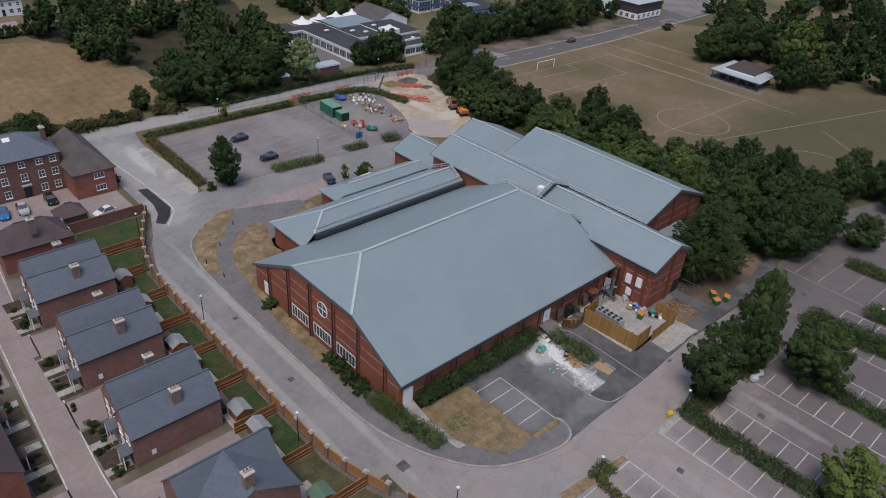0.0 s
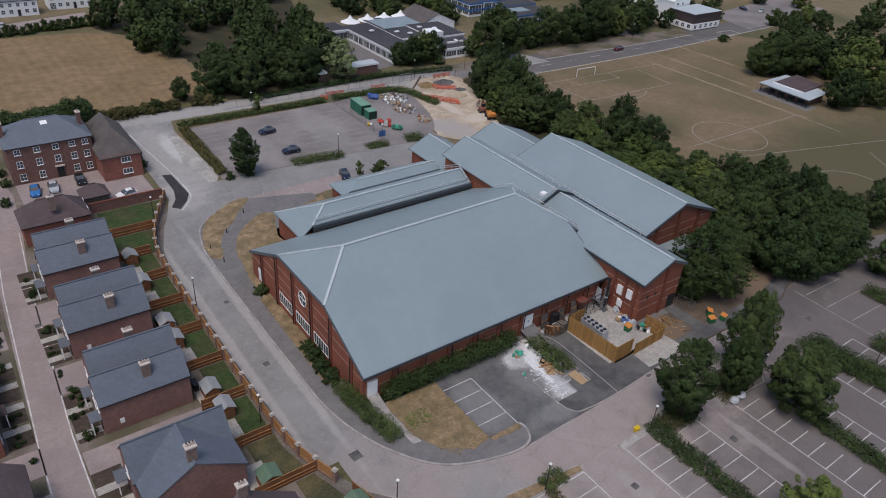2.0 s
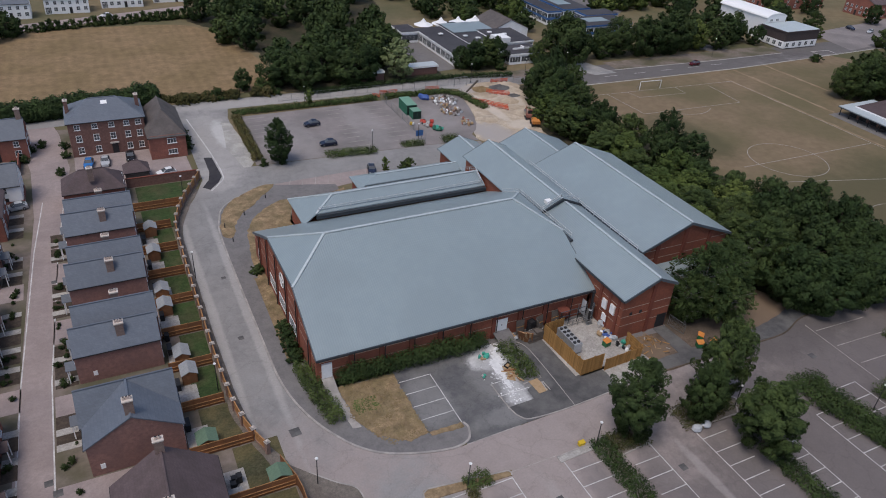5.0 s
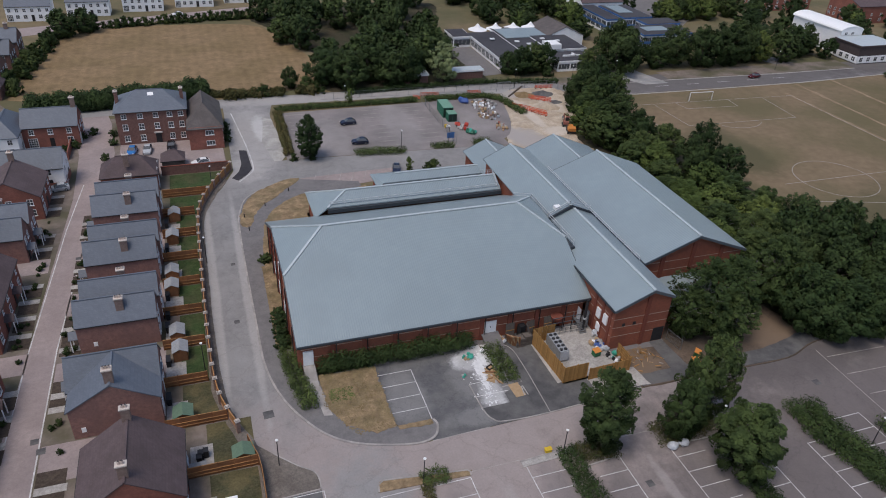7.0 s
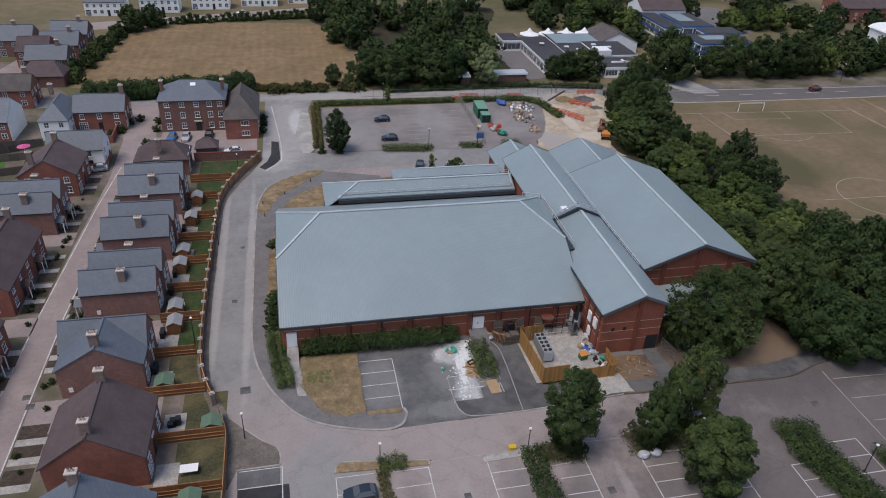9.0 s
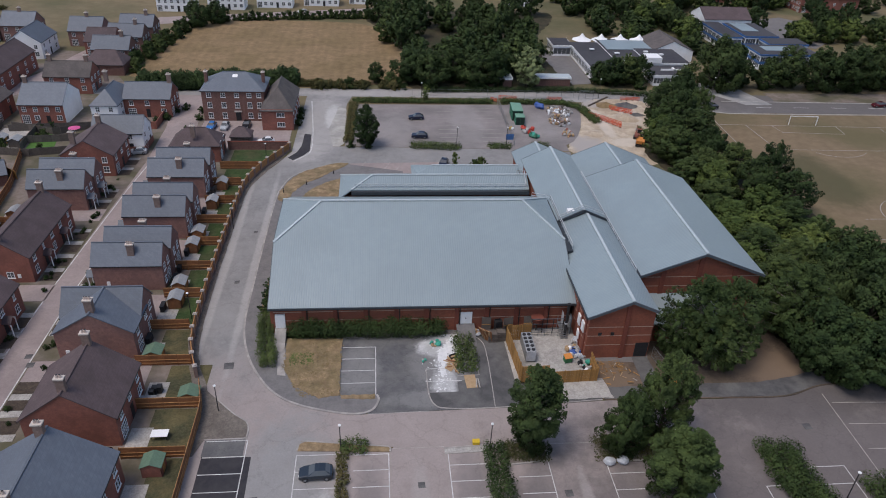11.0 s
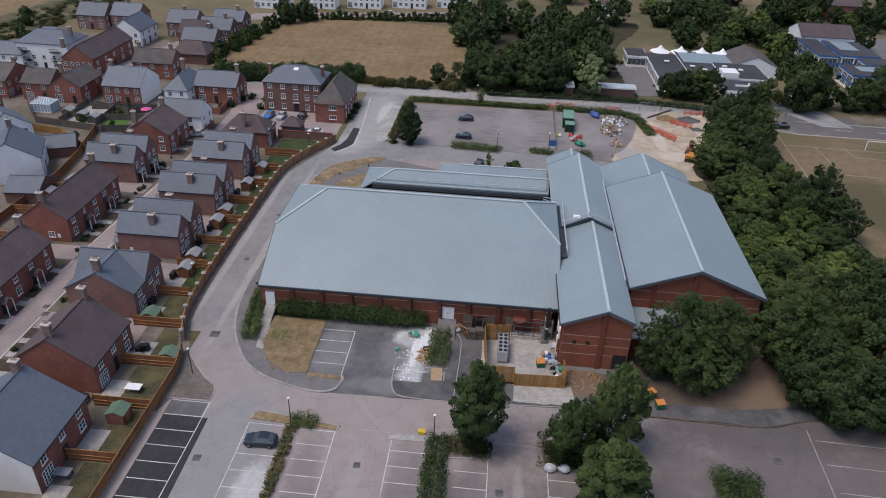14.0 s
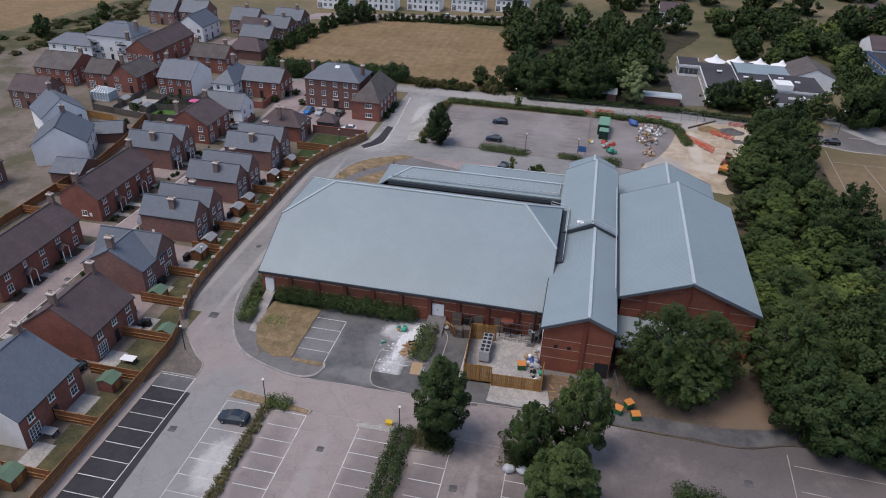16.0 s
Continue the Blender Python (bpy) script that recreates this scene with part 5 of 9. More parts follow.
def m_pair(y0, x0=-28.0, x1=-17.6, group="paired houses along the access road", front="w", dy=9.4):
    """Two narrow houses side by side, each with its own east-west ridge."""
    h = thing("semi_detached_house", "brown brick paired houses with twin slate roofs", "house", pose(0, 0, 0), group)
    u = dy / 2
    for k in range(2):
        a, b = y0 + k * u, y0 + (k + 1) * u
        unit_shell(h, x0 + 0.35 * k, a + 0.02 * k, x1 + 0.35 * k, b, 4.75 + 0.12 * k, 7.35 + 0.15 * k, "x", "brick_house", "slate", 0.2 if k == 0 else 0.05)
        fx, bx = (x0, x1) if front == "w" else (x1, x0)
        ff, bf = ("w", "e") if front == "w" else ("e", "w")
        o = 0.35 * k
        for q in (1.3, 3.3):
            glaze(h, bf, bx + o, a + q, 3.0, 0.95, 1.2)
            glaze(h, ff, fx + o, a + q, 3.0, 0.95, 1.25)
        glaze(h, bf, bx + o, a + 2.9, 0.15, 1.7, 2.1, 4, 4, False)
        glaze(h, bf, bx + o, a + 1.0, 0.95, 0.9, 1.1)
        glaze(h, ff, fx + o, a + 3.3, 0.8, 1.1, 1.35)
        porch(h, fx + o, a + 1.3, -1 if front == "w" else 1)
    cx = x0 + 0.6 * (x1 - x0)
    chimney(h, x0 + 5.9, y0 + 1.25, 5.0, 7.75, 1.0, 0.75, pots=3)
    chimney(h, x0 + 5.9, y0 + dy - 1.0, 5.0, 7.85, 1.0, 0.75, pots=3)
    part("meter_box", Mesh().box(x0 + 1.8, y0 - 0.08, 1.0, x0 + 2.3, y0, 1.7), M["white"], h)
    return h


m_pair(12.2)
m_pair(28.0)
m_pair(43.7)
m_pair(38.6, -47.9, -37.9, "paired houses across the street", "e")

# cross-roofed house
h = thing("detached_house", "brown brick house with crossed slate roofs", "house", pose(0, 0, 0))
unit_shell(h, -27.8, -0.6, -17.16, 4.8, 4.7, 7.6, "x", "brick_house", "slate")
unit_shell(h, -27.4, -4.3, -17.2, 2.0, 4.6, 7.6, "y", "brick_house", "slate")
chimney(h, -22.3, -3.4, 6.0, 9.4, 1.0, 0.75, pots=3)
for y in (-2.6, 0.9, 3.2):
    glaze(h, "e", -17.2 if y < 0 else -17.16, y, 3.0, 1.0, 1.2)
glaze(h, "e", -17.2, -2.4, 0.15, 1.8, 2.1, 4, 4, False)
glaze(h, "e", -17.16, 2.2, 0.15, 1.8, 2.1, 4, 4, False)
glaze(h, "w", -27.8, 2.0, 3.0, 1.0, 1.2)
porch(h, -27.8, 3.2, -1)
part("meter_box", Mesh().box(-26.4, -4.38, 1.0, -25.9, -4.3, 1.7), M["white"], h)

# brown-tiled and slate-roofed houses at the street's south end
def detached(x0, y0, x1, y1, wall_m, roof_m, label, eave=4.7, ridge=8.2, chim=(), faces="we", side=None, axis="y", hip=(0, 0), chim_m=None, wins=3, group=""):
    h = thing("detached_house", label, "house", pose(0, 0, 0), group)
    unit_shell(h, x0, y0, x1, y1, eave, ridge, axis, wall_m, roof_m, hip=hip)
    n = wins
    near = y1 < 96 and x0 > -50
    for f in faces:
        fx = {"w": x0, "e": x1, "s": y0, "n": y1}[f]
        lo, hi = (y0, y1) if f in "we" else (x0, x1)
        for k in range(n):
            at = lo + (hi - lo) * (k + 0.5) / n
            glaze(h, f, fx, at, 3.0, 1.0, 1.2, sill=near)
            if k == n // 2:
                door = {"w": (x0 - 0.05, at - 0.45, x0, at + 0.45), "e": (x1, at - 0.45, x1 + 0.05, at + 0.45), "s": (at - 0.45, y0 - 0.05, at + 0.45, y0), "n": (at - 0.45, y1, at + 0.45, y1 + 0.05)}[f]
                part("door", Mesh().box(door[0], door[1], 0.05, door[2], door[3], 2.1), M["black"], h)
            elif k == 0:
                glaze(h, f, fx, at, 0.15, 1.8, 2.1, 4, 4, False)
            else:
                glaze(h, f, fx, at, 0.9, 1.2, 1.3, sill=near)
    for cx, cy, cz in chim:
        chimney(h, cx, cy, cz - 2.6, cz, 0.95, 0.6, "chim")
    return h


detached(-25.2, -20.2, -14.7, -10.6, "brick_orange", "tile", "orange brick house with a brown tiled roof", 4.6, 8.3, ((-20, -11.1, 9.9), (-20, -19.2, 9.9)), "we", chim_m="brick_orange")
detached(-25.6, -36.0, -12.9, -25.4, "brick_orange", "slate", "brick house with a slate roof and a white rendered end", 4.6, 8.6, ((-19.2, -35.2, 10.0), (-19.6, -26.2, 10.0)), "we", chim_m="brick_orange")
part("rendered_gable", Mesh().solid([(-25.6, -36.01, 0), (-12.9, -36.01, 0), (-12.9, -36.01, 4.5), (-19.25, -36.01, 8.4), (-25.6, -36.01, 4.5)], (0, -0.06, 0)), M["render"], [o for o in scene.objects if o.name.startswith("detached_house")][-1])
detached(-25.0, -54.0, -13.0, -42.0, "brick_orange", "slate", "brick house with a slate roof", 4.6, 8.4, ((-19, -43, 9.8),), "we")


def terrace(x0, y0, x1, y1, doors, label, wall_m="brick_orange"):
    h = thing("terraced_houses", label, "house", pose(0, 0, 0), "brown-tiled terraces across the street")
    unit_shell(h, x0, y0, x1, y1, 4.7, 7.6, "y", wall_m, "tile")
    n = 5
    for k in range(n):
        at = y0 + (y1 - y0) * (k + 0.5) / n
        small = k % 3 == 1
        glaze(h, "e", x1, at, 3.1, 0.6 if small else 1.0, 1.0 if small else 1.2)
        glaze(h, "w", x0, at, 3.1, 1.0, 1.2)
        glaze(h, "w", x0, at, 0.3, 1.4, 2.0)
        if k in doors:
            porch(h, x1, at, 1, "tile")
        else:
            glaze(h, "e", x1, at, 0.85, 1.1, 1.35)
    for y in (y0 + 0.5, y1 - 0.5):
        chimney(h, (x0 + x1) / 2, y, 6.4, 9.2, 0.95, 0.6, "chim")
    glaze(h, "s", y0, x0 + 4.6, 0.9, 1.1, 1.1)
    part("meter_box", Mesh().box(x0 + 5.6, y0 - 0.08, 0.9, x0 + 6.1, y0, 1.6), M["white"], h)
    return h


terrace(-46.0, 14.8, -38.1, 32.4, (1, 3), "long brown-tiled red brick terrace with white porches")
terrace(-44.6, -11.5, -36.7, 7.6, (1, 3), "brown-tiled red brick terrace with white porches")
terrace(-46.0, -33, -38.0, -15, (1, 3), "brown-tiled red brick terrace")

# north-west estate
detached(-47.4, 53.4, -37.3, 63.8, "brick_orange", "tile", "red brick house with a brown tiled roof", 4.7, 7.8, ((-44.5, 54.0, 9.4), (-42.4, 63.2, 9.4)), "es", chim_m="brick_orange")
W1 = detached(-45.4, 65.4, -34.8, 72.0, "render", "slate", "white rendered house with a slate roof", 4.6, 7.4, (), "es", axis="x", wins=2)
part("plinth", Mesh().box(-45.45, 65.34, 0, -34.74, 72.06, 1.4), M["brick_orange"], W1)
detached(-45.0, 86.6, -34.0, 94.5, "brick_orange", "slate", "red brick house with a slate roof and tall chimney", 4.8, 7.6, ((-34.6, 90.5, 9.6),), "es", axis="x", chim_m="brick_orange")
detached(-51.0, 82.0, -45.0, 94.5, "render", "slate", "white rendered house with a hipped slate roof", 4.8, 7.6, ((-50.4, 93.5, 9.2),), "es", hip=(3.0, 3.0), wins=2)
S1 = detached(-67.0, 81.7, -57.0, 92.4, "brick_orange", "slate", "red brick paired houses with a white end wall", 4.9, 8.4, ((-66.4, 87, 9.8),), "s", axis="x", wins=4)
part("rendered_gable", Mesh().solid([(-57.0, 81.7, 0), (-57.0, 92.4, 0), (-57.0, 92.4, 4.8), (-57.0, 87.05, 8.2), (-57.0, 81.7, 4.8)], (0.06, 0, 0)), M["render"], S1)
detached(-69.5, 103.0, -58.0, 110.5, "brick_orange", "tile_grey", "red brick house with a grey-brown tiled roof", 4.7, 7.6, ((-68.5, 106.8, 9.2), (-59.4, 106.8, 9.2)), "se", axis="x")
detached(-80.0, 80.0, -72.0, 91.0, "brick_orange", "tile_grey", "red brick house with a low tiled roof", 4.6, 7.2, ((-79, 85, 8.8),), "se", wins=2)
detached(-88.0, 80.6, -80.2, 89.0, "brick_orange", "tile_grey", "red brick house with a grey-brown tiled roof", 4.6, 7.2, (), "s", axis="x", wins=2)
A = detached(-104.0, 105.0, -89.0, 116.0, "render", "slate", "white rendered flats with dark balconies", 7.6, 10.2, ((-90, 110, 11.4),), "s", axis="x", hip=(4, 4), wins=5)
for x in (-101.5, -92.5):
    for z in (2.6, 5.2):
        b = part("balcony", Mesh().box(x - 1.3, 103.8, z, x + 1.3, 105.0, z + 0.15), M["black"], A, "dark metal balcony")
        for k in range(7):
            part("baluster", Mesh().bar((x - 1.25 + k * 0.416, 103.85, z + 0.15), (x - 1.25 + k * 0.416, 103.85, z + 1.1), 0.07), M["black"], b)
        part("handrail", Mesh().bar((x - 1.3, 103.85, z + 1.1), (x + 1.3, 103.85, z + 1.1), 0.08), M["black"], b)
detached(-88.4, 100.6, -79.6, 124.0, "brick_orange", "tile", "large red brick block under brown tiles", 5.4, 8.6, ((-88, 102, 10.2),), "se", wins=5)
detached(-91.0, 133.0, -81.5, 145.0, "render", "slate", "white rendered house with a slate roof", 5.0, 8.4, (), "se", axis="y", wins=3)
detached(-110.0, 118.0, -98.0, 127.0, "brick_orange", "slate", "brick house with a hipped slate roof", 5.0, 7.6, (), "s", axis="x", hip=(4, 4))
detached(-116.0, 102.5, -101.5, 110.5, "render", "slate", "white rendered house with a hipped slate roof", 4.8, 7.2, (), "se", axis="x", hip=(4, 3), wins=4)

for k, (x, y) in enumerate(((-112, 150), (-101, 152), (-79, 147))):
    detached(x, y, x + 10, y + 9, "brick_house", "slate", "brick house with skylights in its slate roof", 4.9, 8.2, ((x + 5, y + 4.5, 9.4),), "se", axis="x", wins=3)
detached(-70.5, 136.0, -62.0, 146.0, "brick_orange", "tile", "red brick house with a brown tiled roof", 4.7, 7.6, (), "se", axis="x")
for y in (128.0, 142.0, 154.0):
    detached(-66.0, y, -55.5, y + 8.5, "brick_dark", "slate", "dark brick house with a slate roof", 4.7, 7.6, ((-58, y + 4, 9.0),), "se", axis="x", wins=3)
detached(-65.0, 118.5, -54.5, 126.0, "brick_dark", "tile", "dark boarded barn with a brown tiled roof", 3.2, 6.2, (), "", axis="x", hip=(2.5, 2.5))
detached(-103.5, 80.5, -92.0, 92.5, "brick_orange", "tile_grey", "red brick house with a grey-brown tiled roof", 4.7, 7.6, ((-92.8, 87, 9.0),), "se", axis="x", wins=4)

detached(-96.0, 62.0, -86.0, 70.0, "brick_dark", "tile", "dark brick house with a brown tiled roof", 4.7, 7.6, (), "es", axis="x", wins=3)
for cx, cy, turn, args in (
    (-75.3, 53.4, 52.3, (-4.8, -5.0, 4.8, 5.0, "render", "slate", "large white rendered house with pale slate roof", 4.9, 8.5, ((0, 3.6, 10.0),), "es")),
    (-63.7, 39.8, 27.4, (-5.3, -5.4, 5.3, 5.4, "render", "slate", "large white rendered house with a slate roof", 4.9, 8.5, ((0, 4.2, 10.0),), "e")),
    (-60.4, 50.6, 25.0, (-3.2, -2.8, 3.2, 2.8, "brick_dark", "slate", "low brick garage with a slate roof", 2.5, 4.3, (), "", None, "x")),
    (-54.9, 30.6, 6.0, (-3.2, -3.6, 3.2, 3.6, "brick_dark", "slate", "low garage with a slate roof", 2.5, 4.2, (), "", None, "x"))):
    detached(*args).matrix_basis = pose(cx, cy, 0, 0, 0, turn)


detached(-78.0, 14.0, -66.5, 25.0, "brick_dark", "tile", "dark brick house with a brown tiled roof", 4.7, 8.0, ((-72, 24.4, 9.4),), "e", axis="y")
detached(-80.0, -2.0, -68.0, 9.0, "brick_dark", "tile", "dark brick house with a brown tiled roof", 4.7, 8.0, (), "e", axis="y")


# apartment house at the corner
apt = thing("apartment_house", "three-storey brown brick apartment house with hipped slate roof", "house", pose(0, 0, 0))
unit_shell(apt, -26.0, 84.6, -11.4, 95.0, 7.7, 10.6, "x", "brick_dark", "slate", 0.35, (4.5, 4.5))
unit_shell(apt, -11.4, 78.6, -4.2, 94.8, 5.2, 9.0, "y", "brick_orange", "tile_grey", 0.3, (5.0, 3.0))
for x, y in ((-25.6, 90), (-12.0, 90)):
    chimney(apt, x, y, 7.0, 10.6, 0.7, 1.1, "brick_dark")
for i, x in enumerate((-24.3, -21.0, -17.8, -14.9, -12.6)):
    for z in (0.7, 3.3, 5.9):
        if i == 2 and z < 1:
            part("door", Mesh().box(x - 0.6, 84.5, 0.05, x + 0.6, 84.6, 2.3), M["black"], apt, "dark entrance door")
            part("door_surround", Mesh().box(x - 0.85, 84.3, 2.3, x + 0.85, 84.6, 2.6), M["cap"], apt)
        else:
            glaze(apt, "s", 84.6, x, z, 1.1, 1.4 if z < 5 else 1.1)
for z in (0.9, 3.3):
    glaze(apt, "s", 78.6, -7.0, z, 1.8, 1.1, 3, 1)
    for y in (81, 84, 87, 90, 93):
        glaze(apt, "e", -4.2, y, z, 1.0, 1.2)
part("skylight", Mesh().solid([(-19.0, 88.2, 9.75), (-17.8, 88.2, 9.75), (-17.8, 89.0, 10.2), (-19.0, 89.0, 10.2)], (0, 0, -0.06)), M["white"], apt)

# brown house at the head of the row, its carport and court
h = detached(-28.0, 60.4, -17.8, 67.0, "brick_orange", "tile", "low brown-tiled brick house", 3.9, 6.6, ((-23, 61.2, 8.0),), "e", axis="x", hip=(3, 3), wins=2)
cp = thing("carport", "open carport under brown tiles", "carport", pose(0, 0, 0))
unit_shell(cp, -17.2, 69.4, -12.8, 73.2, 2.3, 3.8, "x", "timber_grey", "tile", hip=(1.6, 1.6))
flat("court", [(-26, 68), (-4.6, 68), (-4.6, 78.4), (-11.4, 78.4), (-11.4, 84.5), (-26, 84.5)], 0.05, M["paving"], "block-paved parking court", "paving")
for x0 in (-31.0,):
    for y in (5.2, 21.8, 37.6):
        flat("driveway", [(x0, y), (-17, y), (-17, y + 5.6), (x0, y + 5.6)], 0.045, M["paving"], "block-paved driveway between houses", "driveway")
flat("driveway", [(-31, -10.4), (-15, -10.4), (-15, -4.5), (-31, -4.5)], 0.045, M["paving"], "block-paved driveway between houses", "driveway")
for y in (9.6, 34.6):
    flat("driveway", [(-52, y), (-34.8, y), (-34.8, y + 4.4), (-52, y + 4.4)], 0.045, M["paving"], "block-paved driveway between terraces", "driveway")

# white terraces beyond the hay field
for k in range(5):
    x, y = -65 + k * 17.5, 195 + k * 4.6
    t = detached(x, y, x + 13.5, y + 8, "render", "slate", "white rendered terrace with slate roof", 5.0, 7.6, ((x + 1, y + 4, 8.8), (x + 12.5, y + 4, 8.8)), "s", axis="x", wins=6, group="white terraces beyond the field")

# ---- trees ----
def tree_thing(name, label, height, spread, leaf, tufts, per, size, trunk=0.25, bark="bark", low=0.2, seed=1, droop=0.0, peak=0.4, point=0.75, leaders=4):
    """A tapered trunk with limbs, and a lobed crown of leafy branch ends that leaves gaps and a broken outline."""
    random.seed(seed)
    t = thing(name, label, "tree", pose(0, 0, -500))
    tr, cr = Mesh(), Mesh()
    top = Vector((random.uniform(-0.4, 0.4), random.uniform(-0.4, 0.4), height * 0.86))
    mid = Vector((random.uniform(-0.2, 0.2), random.uniform(-0.2, 0.2), height * 0.35))
    tr.tube((0, 0, -0.1), mid, trunk, trunk * 0.75).tube(mid, top, trunk * 0.75, trunk * 0.2)
    ch = height * (1 - low)
    hub = Vector((0, 0, height * low + ch * 0.35))
    lobes = [(random.uniform(0, 6.28), random.uniform(0.05, 0.95), random.uniform(-0.22, 0.34)) for _ in range(12)]

    def reach(a, f):
        """Crown radius at bearing a and height share f."""
        r = (0.38 + 0.62 * math.sin(math.pi / 2 * f / peak) ** 0.8) if f < peak else math.cos(math.pi / 2 * (f - peak) / (1.02 - peak)) ** point
        g = 0.84
        for b, h, w in lobes:
            g += w * math.exp(-((1 - math.cos(a - b)) / 0.35 + ((f - h) / 0.2) ** 2))
        return r * max(0.45, min(g, 1.18))

    k = 0
    while k < tufts:
        f = random.random()
        a = k * 2.39996 + random.uniform(-0.7, 0.7)
        r = reach(a, f)
        if random.random() > r + 0.2:
            continue
        rho = random.uniform(0.70, 1.0) if k % 4 else random.uniform(0.25, 0.75)
        c = Vector((math.cos(a) * spread * r * rho, math.sin(a) * spread * r * rho, height * low + ch * f * 0.96))
        length = spread * random.uniform(0.2, 0.42)
        d = Vector((math.cos(a) * (0.95 - 0.5 * f), math.sin(a) * (0.95 - 0.5 * f), random.uniform(0.05, 0.5) + 0.75 * f - 2.6 * droop)).normalized()
        cr.tuft(c, d, length, length * random.uniform(0.36, 0.56) * (1 - 0.8 * droop), int(per * (length / spread / 0.3) ** 1.6), size, hub)
        if k % 3 == 0 and f < 0.8:
            tr.tube((0, 0, max(height * 0.12, c.z - spread * 0.5)), c, trunk * 0.3, 0.03, 5)
        k += 1
    for k in range(leaders):
        a, q = random.uniform(0, 6.28), spread * random.uniform(0.02, 0.4)
        length = height * random.uniform(0.12, 0.2)
        cr.tuft((q * math.cos(a), q * math.sin(a), height * (1.0 - 0.35 * q / spread) - length * 0.5), (math.cos(a) * 0.2, math.sin(a) * 0.2, 1), length, length * 0.26, int(per * 0.8), size, hub)
    for f in (0.25, 0.5, 0.72):
        cr.leaves((0, 0, height * low + ch * f), spread * 0.5 * reach(0, f), per * 2, size * 1.5, min(1.4, ch * 0.2 / spread + 0.5))
    part("trunk", tr, M[bark], t)
    part("crown", cr, M[leaf], t)
    t["h0"], t["r0"] = height, spread
    return t


def hedge_run(name, line, width, height, leaf, label, size=0.16, density=26, group=""):
    """A clipped or shaggy hedge along a plan line, made of leaf sprays over twiggy stems."""
    h = thing(name, label, "hedge", pose(0, 0, 0), group)
    lv = Mesh()
    for a, b in zip(line, line[1:]):
        a, b = Vector((*a, 0)), Vector((*b, 0))
        L = (b - a).length
        n = max(1, int(L / 0.7))
        d = (b - a) / n
        s = Vector((-d.y, d.x, 0)).normalized()
        for k in range(n):
            p = a + d * (k + 0.5)
            hh = height * random.uniform(0.8, 1.15)
            ww = width * random.uniform(0.85, 1.15)
            for q in (-0.3, 0.3):
                c = p + s * (q * ww) + Vector((random.uniform(-0.15, 0.15), random.uniform(-0.15, 0.15), hh * 0.5))
                lv.leaves(c, max(ww * 0.36, 0.3), int(density * 2.2 * max(1.0, ww * hh / 3.2)), size * 0.85, hh * 0.5 / max(ww * 0.36, 0.3))
            part("stem", Mesh().tube(p, p + Vector((random.uniform(-0.2, 0.2), random.uniform(-0.2, 0.2), hh * 0.75)), 0.05, 0.02, 5), M["bark"], h)
    part("foliage", lv, M[leaf], h)
    return h


